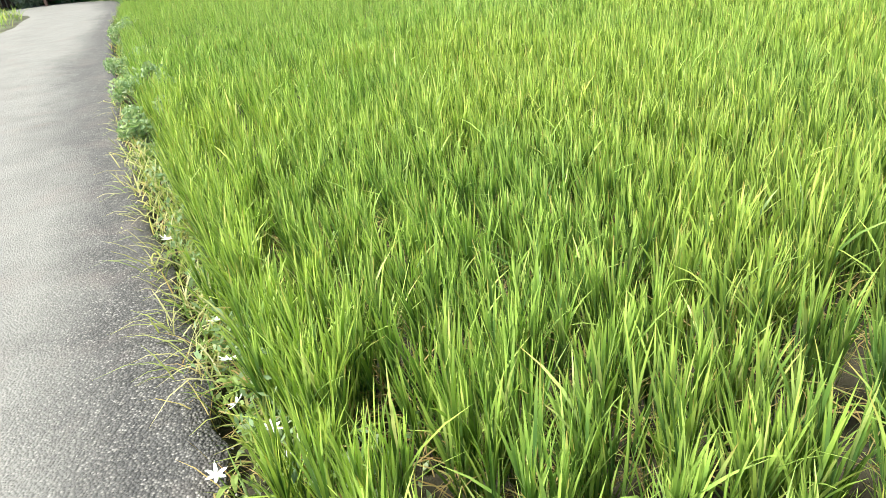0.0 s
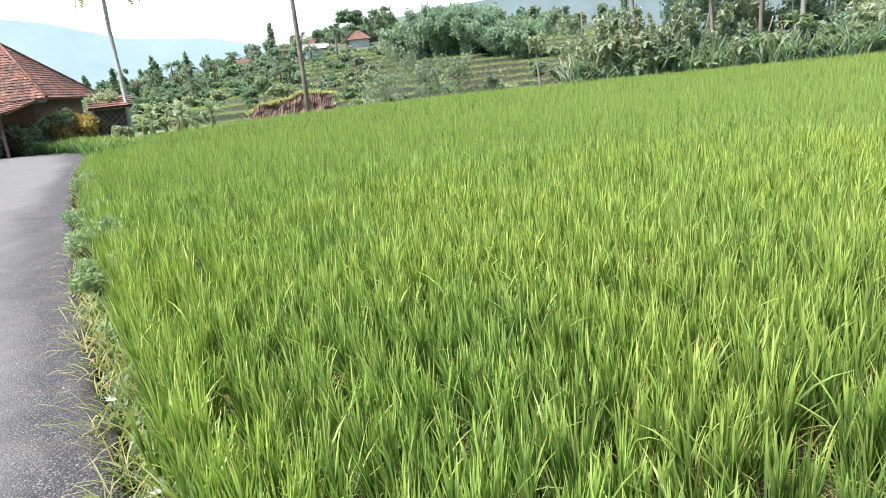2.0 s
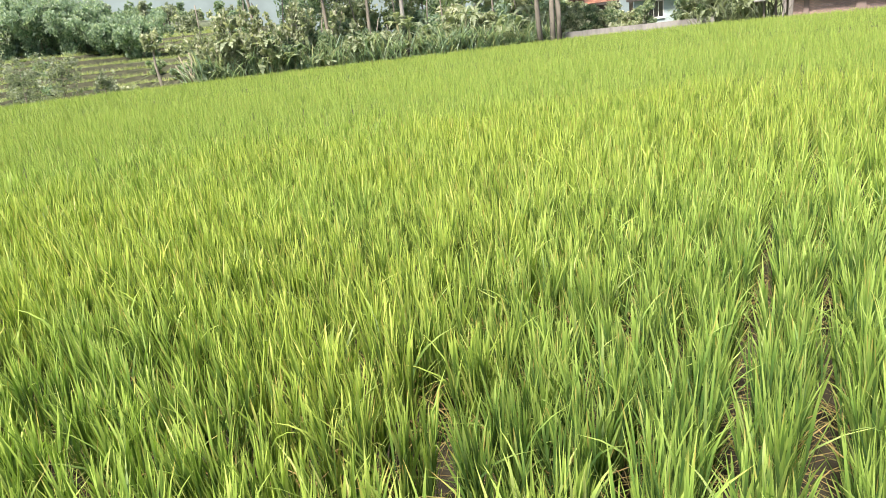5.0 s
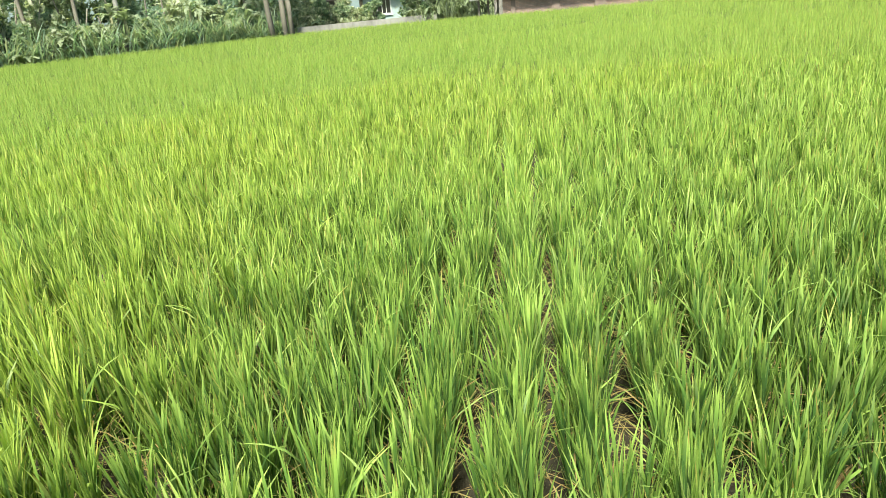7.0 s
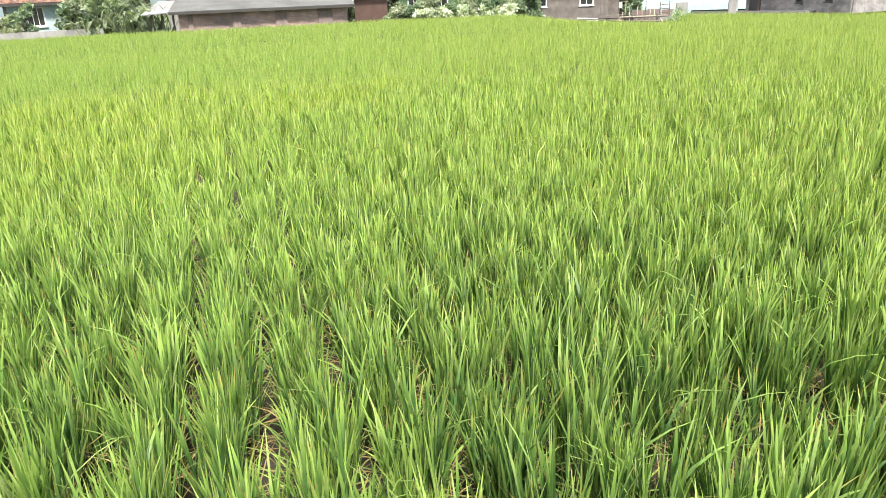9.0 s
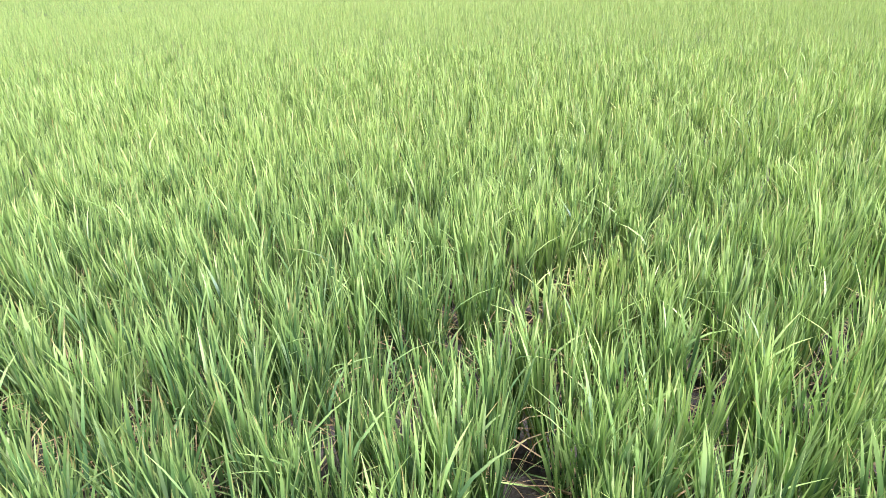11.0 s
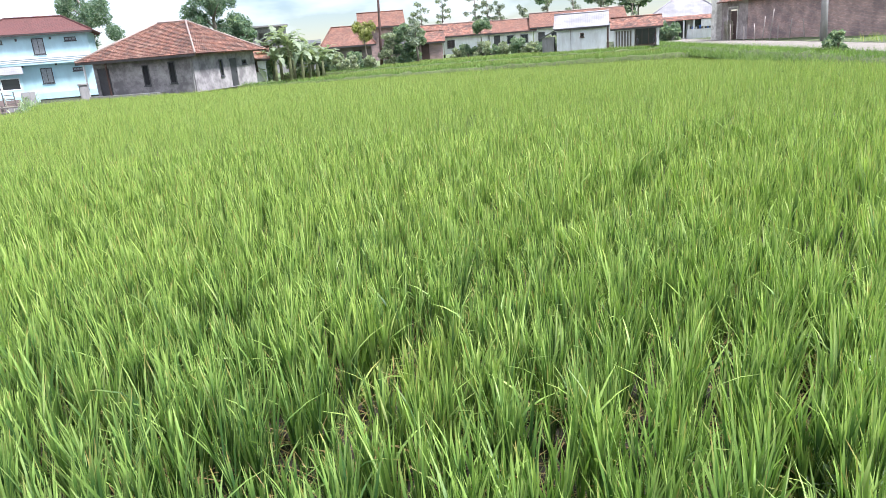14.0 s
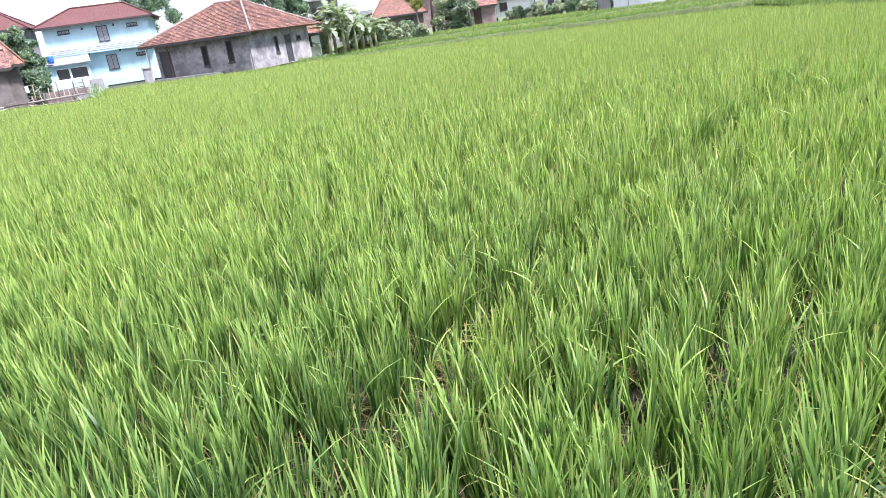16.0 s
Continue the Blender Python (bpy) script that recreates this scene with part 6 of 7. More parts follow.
for k in range(9):
    r, nr = random.Random(1500 + k), np.random.default_rng(1500 + k)
    x = 10.9 + k * 0.85 + r.uniform(-0.3, 0.3)
    y = np.interp(x, [10, 19, 31], [40.3, 37.8, 34.2])
    clump = thing("dry_cane_clump", "clump of leaning pale dry canes with withered leaves in the hedge", "cane", pose(x, y, height(x, y)), "dry canes in the hedge")
    tips, reach = [], []
    for q in range(9):
        a, tall = r.uniform(0, math.tau), r.uniform(1.8, 4.0)
        out = r.uniform(0.3, 1.5)
        bm = bmesh.new()
        foot = Vector((r.uniform(-0.3, 0.3), r.uniform(-0.2, 0.2), -0.1))
        top = foot + Vector((math.cos(a) * out, 0.5 * math.sin(a) * out, tall))
        tube(bm, [foot, foot.lerp(top, 0.55) + Vector((0, 0, 0.15)), top], [0.04, 0.03, 0.015], 5)
        part("cane", bm, DRY_CANE, clump)
        tips += [tuple(foot.lerp(top, f)) for f in (0.65, 0.85, 1.0)]
        reach += [0.22, 0.25, 0.2]
    mesh_part("foliage", leaf_cloud("foliage", tips, reach, 900, 0.13, nr, 1.0, 0.7), PALE_BUSH, clump)
pile = thing("bamboo_pile", "leaning pile of cut bamboo and dry leaves", "pile", pose(10.2, 39.9, height(10.2, 39.9)))
r = random.Random(9)
for k in range(14):
    bm = bmesh.new()
    a = Vector((r.uniform(-0.7, 0.7), r.uniform(-0.4, 0.4), -0.05))
    tube(bm, [a, a + Vector((r.uniform(-0.7, 0.7), r.uniform(-0.2, 0.2), r.uniform(0.7, 1.9)))], [0.035, 0.03], 6)
    part("cane", bm, BAMBOO_CANE, pile)

coconut = thing("coconut_palm", "tall coconut palm with a pale bare leaning trunk beside the hut", "palm", pose(-12.65, 33.1, 0.0))
TRUNK_TOP = Vector(PALM_LEAN)
bm = bmesh.new()
tube(bm, [TRUNK_TOP * t + Vector((0.06 * math.sin(t * 7), 0, 0)) for t in (-0.02, 0.2, 0.4, 0.6, 0.8, 1.0)], [0.14, 0.1, 0.09, 0.085, 0.08, 0.075], 10)
part("trunk", bm, PALM_BARK, coconut, "pale ringed trunk")
rr = random.Random(55)
for k in range(15):
    ob = part("frond", feather(2.4, rr.uniform(-0.35, 1.0), rr, 34), PALM_LEAF, coconut)
    ob.matrix_basis = pose(*TRUNK_TOP, 0, rr.uniform(0, 25), k * 137.5)

# garden in front of the pale blue house and round the barn
for k in range(16):
    r = random.Random(500 + k)
    x = 36.1 + k * 0.13 + r.uniform(-0.2, 0.2)
    y = 27.4 - k * 0.24 + r.uniform(0, 0.9)
    banana("pale green banana plant beside the barn", x, y, height(x, y) - 0.1, r.uniform(0.4, 1.7), 520 + k, 9, "banana plants by the barn", r.uniform(0.9, 1.4))
for k in range(6):
    r = random.Random(515 + k)
    x, y = 36.6 + k * 0.25, 28.2 - k * 0.5
    bush("tall pale-leaved shrub beside the barn", x, y, height(x, y), 1.5, r.uniform(1.8, 2.8), 516 + k, 1800, 0.13, (BUSH, PALE_BUSH)[k % 2], "shrubs by the barn")
for k in range(22):
    r = random.Random(540 + k)
    x, y = 30.6 + k * 0.2, 34.0 - k * 0.2 + r.uniform(-0.4, 1.4)
    bush("small yellowish garden shrub behind the low wall", x, y, height(x, y), 1.3, r.uniform(1.2, 2.4), 560 + k, 1500, 0.1, (PALE_BUSH, BUSH, PALE_BUSH)[k % 3], "garden shrubs")
for k in range(8):
    r = random.Random(580 + k)
    x, y = 43.9 + 0.16 * k + r.uniform(-0.2, 0.2), 11.4 - k * 1.15
    bush("leafy green bush with pale leaves at the field's edge", x + 0.3, y, height(x, y), 1.6, r.uniform(1.0, 1.8), 600 + k, 2400, 0.11, (PALE_BUSH, BUSH)[k % 2], "bushes by the green house")
for k in range(8):
    r = random.Random(630 + k)
    x, y = 50.5 + r.uniform(0, 2), 17.5 - k * 1.5
    bush("tall green shrub behind the sheds", x, y, height(x, y), 2.6, r.uniform(2.8, 4.2), 632 + k, 2000, 0.16, (HAZE_LEAF, BUSH)[k % 2], "tall shrubs behind the sheds")
for k in range(5):
    r = random.Random(620 + k)
    x, y = 43.6 + 0.16 * k, 9.6 - k * 1.3
    bush("low bush covered in small white flowers at the field's edge", x, y, height(x, y), 1.3, 1.1, 625 + k, 900, 0.1, WHITE_FLOWERS, "white-flowered bushes")
for k in range(5):
    x, y = 39.5 + k * 1.1, 20 - k * 1.0
    tree("tree behind the long barn", x + 6, y + 4, 0, 6 + k % 3, 2.2, 640 + k, 3200, 0.16, (TREE, BUSH)[k % 2], None, 0.4, 0.8, 0.12, "trees behind the barn")
for k in range(10):
    r = random.Random(650 + k)
    x, y = 40.0 + k * 1.3, 39.5 - k * 1.5 + r.uniform(-1, 1)
    tree("tall leafy tree behind the garden", x, y, height(x, y), r.uniform(6.5, 9), 2.6, 670 + k, 4200, 0.2, (TREE, BAMBOO_LEAF, PALE_BUSH)[k % 3], None, 0.12, 1.2, 0.16, "trees behind the garden")
clutter = thing("timber_pile", "pile of old planks and rubble beside the shed", "pile", pose(47.6, 0.2, -0.85, 0, 0, -88))
for k in range(14):
    ob = part("plank", a_box(0, 0, 0, r.uniform(1.0, 2.4), 0.14, 0.05), GREY_WOOD if k % 3 else WHITE_PAINT, clutter)
    ob.matrix_basis = pose(r.uniform(-2.4, 1.6), r.uniform(-0.4, 0.4), 0.02 + 0.055 * k, 0, r.uniform(-4, 4), r.uniform(-14, 14))
rails = thing("pole_fence", "fence of long weathered poles lying along the shed's yard", "fence", pose(47.2, 4.6, -0.82, 0, 0, -83))
for k in range(7):
    part("post", a_box(1.55 * k, -0.05, -0.2, 1.55 * k + 0.1, 0.05, 0.75 + 0.15 * (k % 3)), GREY_WOOD, rails)
for k, z in enumerate((0.2, 0.42, 0.6)):
    for q in range(2):
        bm = bmesh.new()
        tube(bm, [(-0.3 + 5.0 * q, -0.1 - 0.02 * k, z), (5.2 + 5.0 * q, -0.1 - 0.02 * k, z + r.uniform(-0.12, 0.12))], [0.045, 0.04], 6)
        part("rail", bm, GREY_WOOD, rails)
fence = thing("bamboo_fence", "rickety bamboo fence beside the shed's yard", "fence", pose(51.6, 0.2, -0.95, 0, 0, -93))
for k in range(14):
    bm = bmesh.new()
    tube(bm, [(k * 0.42, 0, -0.1), (k * 0.42 + r.uniform(-0.1, 0.1), 0, 0.9 + r.uniform(0, 0.5))], [0.035, 0.03], 6)
    part("post", bm, BAMBOO_CANE, fence)
for z in (0.25, 0.6):
    bm = bmesh.new()
    tube(bm, [(-0.2, -0.06, z), (5.8, -0.06, z + 0.08)], [0.03, 0.03], 6)
    part("rail", bm, BAMBOO_CANE, fence)
for k, (x, y, w, hh) in enumerate(((57.5, -2.7, 1.8, 4.2), (57.0, -3.7, 1.6, 3.4), (55.8, -3.4, 1.5, 2.2), (58, -0.8, 2.4, 4.4), (63.2, -3.7, 1.7, 6.0), (61.7, -4.0, 1.5, 5.2), (63.6, -2.6, 2.2, 5.6), (62.4, -1.2, 2.4, 5.0))):
    bush("dark shrubs between the shed and the blue house", x, y, height(x, y) - 0.1, w, hh, 660 + k, 2600, 0.14, (BUSH, TREE)[k % 2], "shrubs by the blue house")

yard_wall = thing("yard_wall", "low pinkish brick wall in front of the porch", "wall", pose(53.6, -3.55, -0.95, 0, 0, -95))
for k in range(3):
    part("wall_panel", bevelled_box((0.9 * k, 0, 0, 0.9 * k + 0.89, 0.16, 0.98 + 0.05 * (k % 2)), 0.015), PINK_WALL, yard_wall)
part("block", bevelled_box((2.8, -0.1, 0, 3.6, 0.5, 1.4), 0.02), CONCRETE, yard_wall, "raw concrete block")
kerb = thing("stone_kerb", "rough concrete kerb between the yard and the paddy", "kerb")
kl = [(52.6, -5.2), (52.4, -6.8), (52.0, -8.6), (51.6, -10.2)]
for a, b in zip(kl, kl[1:]):
    a, b = Vector((*a, 0)), Vector((*b, 0))
    seg = part("kerb_block", bevelled_box((0.01, -0.12, -0.5, (b - a).length - 0.01, 0.12, 0.22), 0.02), CONCRETE, kerb)
    seg.matrix_basis = pose(a.x, a.y, -0.55, 0, 0, math.degrees(math.atan2(b.y - a.y, b.x - a.x)))
laundry = thing("laundry_line", "white cloths hung over a bamboo line in the yard", "laundry", pose(53.4, -0.3, -0.8, 0, 0, -92))
for px in (0.0, 2.6):
    bm = bmesh.new()
    tube(bm, [(px, 0, -0.2), (px + 0.05, 0, 1.5)], [0.035, 0.03], 6)
    part("post", bm, BAMBOO_CANE, laundry)
bm = bmesh.new()
tube(bm, [(-0.2, 0, 1.4), (2.8, 0, 1.45)], [0.02, 0.02], 6)
part("line", bm, BAMBOO_CANE, laundry)
for k, (px, w, d) in enumerate(((0.2, 0.7, 0.5), (1.1, 0.5, 0.8), (1.8, 0.6, 0.4))):
    part("cloth", a_box(px, -0.03, 1.42 - d, px + w, 0.03, 1.44), CLOTH if k != 1 else PINK_WALL, laundry)
for k in range(4):
    p = pole("yard_post", "rough wooden post in the yard", (52.9 + 0.2 * (k % 2), -1.0 - 1.1 * k, -1.1), (52.95, -1.0 - 1.1 * k, 0.35 + 0.3 * (k % 2)), 0.05, 0.04, GREY_WOOD)

rank_growth(394, 700, [(44.6, -5.3), (47.5, -5.8), (50.4, -6.7)], 0.7, 0.32, WEED_LEAF, "rank grass on the bank beside the yard")
ladder = thing("wooden_ladder", "short grey wooden ladder leaning by the yard", "ladder", pose(52.75, -5.2, -0.9, 12, 0, -96))
for lx in (0.0, 0.62):
    part("rail", bevelled_box((lx, 0, 0, lx + 0.07, 0.06, 1.5), 0.01), GREY_WOOD, ladder)
for k in range(5):
    part("rung", a_box(0.072, 0.01, 0.2 + 0.27 * k, 0.618, 0.05, 0.25 + 0.27 * k), GREY_WOOD, ladder)
heap = thing("rubble_heap", "heap of broken bricks and planks in the yard", "rubble", pose(53.2, -2.4, -0.92))
r = random.Random(88)
for k in range(22):
    ob = part("brick", bevelled_box((-0.16, -0.09, -0.06, 0.16, 0.09, 0.06), 0.01), (BRICK, CONCRETE, PINK_WALL)[k % 3], heap)
    ob.matrix_basis = pose(r.uniform(-0.7, 0.7), r.uniform(-0.9, 0.9), 0.06 + 0.55 * r.random() ** 2, r.uniform(-40, 40), r.uniform(-30, 30), r.uniform(0, 180))
for k in range(6):
    ob = part("plank", a_box(0, 0, 0, r.uniform(1.2, 2.0), 0.15, 0.04), GREY_WOOD, heap)
    ob.matrix_basis = pose(r.uniform(-0.4, 0.4), r.uniform(-1.4, 0.2), 0.25 + 0.1 * k, r.uniform(-15, 15), r.uniform(-12, 12), r.uniform(60, 120))

# trees behind the houses
for k, (x, y, h, c) in enumerate(((75.2, -15.5, 8.9, 2.4), (64.6, -23.8, 8.6, 2.5), (63.8, -26.0, 5.4, 1.3))):
    tree("large dark green tree behind the houses", x, y, -0.3, h, c, 700 + k, 11000 if k < 2 else 4500, 0.12, TREE, None, 0.25, 1.1, 0.25, "trees behind the houses")
for k, (x, y, h) in enumerate(((55.8, -24.0, 1.6), (55.2, -25.4, 2.7), (54.8, -26.4, 2.2), (55.9, -25.0, 2.3), (54.4, -27.6, 1.5), (56.4, -26.8, 2.0), (54.0, -28.6, 1.2), (55.2, -23.2, 1.0), (56.6, -29.0, 1.7), (55.6, -30.4, 1.3), (53.4, -25.4, 2.6), (52.9, -26.2, 1.8), (53.9, -24.3, 1.5), (53.0, -27.6, 1.0))):
    banana("large banana plant with torn leaves at the terrace", x, y, -0.3, h, 720 + k, 12, "banana plants by the grey house", 1.9)
for k, (x, y, w, hh) in enumerate(((58.6, -25.4, 2.6, 2.3), (57.6, -28.0, 2.8, 2.2), (56.0, -30.4, 2.4, 1.7), (55.0, -23.6, 1.4, 1.2), (55.0, -29.4, 2.0, 1.3), (54.0, -31.0, 1.8, 1.1), (41.6, -57.2, 1.9, 1.9), (40.4, -57.6, 1.8, 1.6), (55.9, -36.6, 1.7, 3.0), (55.2, -37.8, 1.8, 3.7), (54.6, -38.8, 1.5, 3.2), (55.8, -38.4, 1.6, 3.4), (54.2, -37.2, 1.2, 1.9), (56.6, -33.4, 1.6, 1.4), (56.2, -34.6, 1.4, 1.2))):
    bush("green shrub in front of the village houses", x, y, -0.25, w, hh, 740 + k, 2600, 0.14, (BUSH, BUSH, PALE_BUSH)[k % 3], "shrubs at the terrace")
for k in range(9):
    x, y = 57.2 - k * 0.95, -45.8 - k * 0.75
    bush("low scrub on the terrace in front of the row houses", x, y, -0.25, 1.7, 1.0 + 0.25 * (k % 3), 760 + k, 1800, 0.12, (PALE_BUSH, BUSH)[k % 2], "scrub on the terrace")


def airy_tree(label, x, y, h, seed, group):
    """A thin trunk with short side branches, each ending in a small loose tuft of leaves."""
    rng, nr = random.Random(seed), np.random.default_rng(seed)
    root = thing("tree", label, "tree", pose(x, y, 0), group)
    bm = bmesh.new()
    tip = Vector((rng.uniform(-0.3, 0.3), rng.uniform(-0.3, 0.3), h))
    tube(bm, [(0, 0, -0.3), tip * 0.5 + Vector((rng.uniform(-0.12, 0.12), 0, 0)), tip], [0.11, 0.08, 0.02], 6)
    cs, rs = [], []
    for k in range(9):
        t = 0.4 + 0.6 * k / 8
        a, reach = k * 2.4 + rng.uniform(-0.6, 0.6), h * rng.uniform(0.06, 0.15) * (1.25 - 0.7 * t)
        foot = tip * t
        end = foot + Vector((math.cos(a) * reach, math.sin(a) * reach, reach * rng.uniform(0.2, 0.8)))
        tube(bm, [foot, foot.lerp(end, 0.5) + Vector((0, 0, 0.06)), end], [0.03, 0.022, 0.01], 4)
        for j in range(2):
            cs.append(tuple(end + Vector((rng.gauss(0, 0.2), rng.gauss(0, 0.2), rng.gauss(0, 0.12)))))
            rs.append(rng.uniform(0.22, 0.48))
    part("trunk", bm, BARK, root)
    mesh_part("crown", leaf_cloud("crown", cs, rs, 800, 0.12, nr, 0.65), HAZE_LEAF, root)
    return root


tall_spots = ((68.7, -49.9, 5.6), (67.3, -51.8, 6.8), (64.9, -54.8, 6.6), (63.9, -56.0, 6.4), (62.9, -57.0, 5.2), (61.1, -59.0, 4.6), (59.2, -60.9, 5.2), (57.1, -62.8, 5.7), (54.4, -65.2, 5.2), (52.1, -67.1, 5.5))
for k, (x, y, h) in enumerate(tall_spots):
    airy_tree("tall thin tree rising over the red roofs", x, y, h, 780 + k, "tall thin trees")
for k, (x, y, h) in enumerate(((58, -75, 8.5), (70, -72, 8), (52, -78, 8), (46, -76, 7), (50, -74, 6.5), (55, -72, 6), (60, -71, 7))):
    tree("distant tree behind the village", x, y, 0, h, 2.4, 800 + k, 2600, 0.22, TREE, None, 0.45, 0.8, 0.15, "distant trees")
tree("small tree with yellow-green leaves before the village", 57.1, -34.9, -0.3, 4.0, 1.05, 831, 2400, 0.1, OLIVE_LEAF, None, 0.4, 0.9, 0.08)
airy_tree("slim young tree beside the village shrubs", 52.9, -37.7, 3.6, 832, "")
tree("small tree beside the row houses", 55.5, -47.5, -0.2, 3.6, 1.1, 830, 1800, 0.13, BUSH, None, 0.4, 0.9, 0.08)
bush("dark low plant at the road's far edge", 13.9, -30.6, -0.1, 1.0, 0.8, 840, 1200, 0.09, BUSH)

# beside the red-roofed house
for k, (x, y, w, hh, m) in enumerate(((-16.2, 31.2, 1.6, 1.7, PALE_BUSH), (-15.4, 31.8, 1.5, 1.8, PALE_BUSH), (-14.3, 32.2, 1.3, 1.5, YELLOW_BUSH), (-14.8, 31.6, 1.0, 1.0, YELLOW_BUSH), (-13.9, 33.9, 1.8, 2.3, PALE_BUSH), (-17.6, 30.6, 1.5, 1.3, PALE_BUSH), (-12.9, 32.4, 1.0, 0.8, PALE_BUSH))):
    bush("garden shrub beside the red-roofed house" if m is not YELLOW_BUSH else "yellow-orange leafed shrub beside the hut", x, y, 0.0, w, hh, 850 + k, 2600, 0.09, m, "shrubs by the red-roofed house")
for k, (x, y) in enumerate(((-13.0, 37.0), (-12.4, 37.3), (-11.7, 37.6), (-11.0, 37.9), (-12.1, 38.3), (-13.7, 37.8), (-10.2, 38.4), (-12.8, 36.2), (-11.4, 36.8))):
    banana("small banana plant behind the hut", x, y, -0.1, 0.4 + 0.09 * k, 870 + k, 8, "banana plants behind the hut", 1.1)
tree("round tree behind the red roof", -27.5, 57, -1.8, 6.0, 1.9, 890, 4200, 0.16, BUSH, None, 0.1, 1.0, 0.13)
line = EDGE[(np.hypot(EDGE[:, 0], EDGE[:, 1]) > 25.5) & (np.hypot(EDGE[:, 0], EDGE[:, 1]) < 40) & (EDGE[:, 1] > 0)]
rng = np.random.default_rng(71)
n = 7000
gp = line[rng.integers(0, len(line), n)] + np.column_stack([rng.uniform(-0.1, 1.3, n), rng.uniform(0.15, 1.4, n)])
gp = np.column_stack([gp, np.full(n, -0.02)])
me = blade_mesh("roadside_grass", gp, rng.random(n) * math.tau, 0.3 + 0.45 * rng.random(n), 0.2 + 0.4 * rng.random(n), 0.4 * rng.random(n), np.full(n, 0.03), 3, rng)
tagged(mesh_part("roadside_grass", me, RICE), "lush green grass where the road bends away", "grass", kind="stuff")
n = 9000
k = rng.integers(0, len(EDGE), n)
gp = EDGE[k] + rng.normal(0, 0.3, (n, 2))
d = np.gradient(EDGE, axis=0)
d /= np.linalg.norm(d, axis=1)[:, None]
gp = gp + np.stack([d[k, 1], -d[k, 0]], 1) * rng.uniform(3.3, 5.2, n)[:, None]
keep = (np.hypot(gp[:, 0], gp[:, 1]) < 42) & (beside_road(gp[:, 0], gp[:, 1]) < -3.05)
gp = np.column_stack([gp, np.full(n, -0.02)])[keep]
n = len(gp)
me = blade_mesh("roadside_grass", gp, rng.random(n) * math.tau, 0.2 + 0.4 * rng.random(n), 0.2 + 0.4 * rng.random(n), 0.4 * rng.random(n), np.full(n, 0.025), 3, rng)
tagged(mesh_part("roadside_grass", me, WEED), "yellow-green grass on the road's far verge", "grass", kind="stuff")
low_fence = thing("garden_fence", "low pale bamboo picket fence by the house", "fence", pose(-20.6, 29.6, 0.0, 0, 0, 25))
for k in range(18):
    bm = bmesh.new()
    tube(bm, [(k * 0.2, 0, -0.05), (k * 0.2 + r.uniform(-0.03, 0.03), 0, 0.8 + r.uniform(-0.1, 0.15))], [0.028, 0.024], 6)
    part("picket", bm, BAMBOO_CANE, low_fence)
bm = bmesh.new()
tube(bm, [(-0.1, -0.04, 0.45), (3.6, -0.04, 0.47)], [0.022, 0.022], 6)
part("rail", bm, BAMBOO_CANE, low_fence)

# the valley: trees, palms and bamboo on the far slope
for k in range(17):
    r = random.Random(900 + k)
    t = k / 16
    x, y = 0.8 + 14.4 * t + r.uniform(-0.5, 0.5), 87 - 8.5 * t + (k % 3) * 1.8
    bamboo("tall feathery bamboo clump on the far slope", x, y, height(x, y) - 0.3, r.uniform(5.8, 8.0) * (1.0 if t < 0.75 else 0.8), 920 + k, 18, 1.9, 8000, 0.155)
for k in range(235):
    r = random.Random(1000 + k)
    y = r.uniform(94, 190)
    x = y * (-0.52 + 0.0037 * k) + r.uniform(-1.5, 1.5)
    slim = k % 4 == 1
    h = r.uniform(3.6, 6.2) if slim else r.uniform(1.3, 3.4)
    # the houses by the path up the hill stand clear
    if y < 127 and -0.135 < x / y < -0.02:
        continue
    tree("tree among the hillside village", x, y, height(x, y) - 0.15 * h, h, h * (r.uniform(0.13, 0.2) if slim else r.uniform(0.36, 0.55)), 1020 + k, 700 if slim else 1100, 0.2, (HAZE_LEAF, BAMBOO_LEAF, HAZE_LEAF, TREE)[(k // 4) % 4], None, 0.3 if slim else 0.05, 1.6 if slim else 1.1, 0.08, "trees on the hillside")
for k in range(12):
    r = random.Random(1060 + k)
    y = r.uniform(88, 125)
    x = y * (-0.33 + 0.022 * k) + r.uniform(-1, 1)
    palm("dark coconut palm among the hillside houses", x, y, height(x, y) - 0.3, r.uniform(2.6, 4.6), 1066 + k, 15, 2.0, "coconut palms on the hillside")
for k in range(14):
    r = random.Random(1080 + k)
    y = r.uniform(152, 178)
    x = y * r.uniform(-0.14, 0.0)
    bush("green thicket behind the hillside houses", x, y, height(x, y) - 0.3, 4.5, r.uniform(2.4, 4.0), 1085 + k, 1500, 0.28, (HAZE_LEAF, TREE)[k % 2], "thickets on the hillside")
for k in range(14):
    r = random.Random(1100 + k)
    x, y = -33 + k * 1.7 + r.uniform(-1, 1), r.uniform(74, 94)
    palm("palm with long arching fronds on the slope", x, y, height(x, y) - 0.2, r.uniform(0.8, 2.4), 1120 + k, 16, 1.9, "palms on the slope")
for k in range(80):
    r = random.Random(1200 + k)
    x, y = (r.uniform(-34, 26), r.uniform(58, 92)) if k < 26 else (r.uniform(-36, -13), r.uniform(60, 96))
    bush("green shrub on a terrace of the slope", x, y, height(x, y) - 0.1, r.uniform(1.4, 2.6), r.uniform(0.9, 1.8), 1220 + k, 1300, 0.16, (BUSH, PALE_BUSH, TREE)[k % 3], "shrubs on the slope")
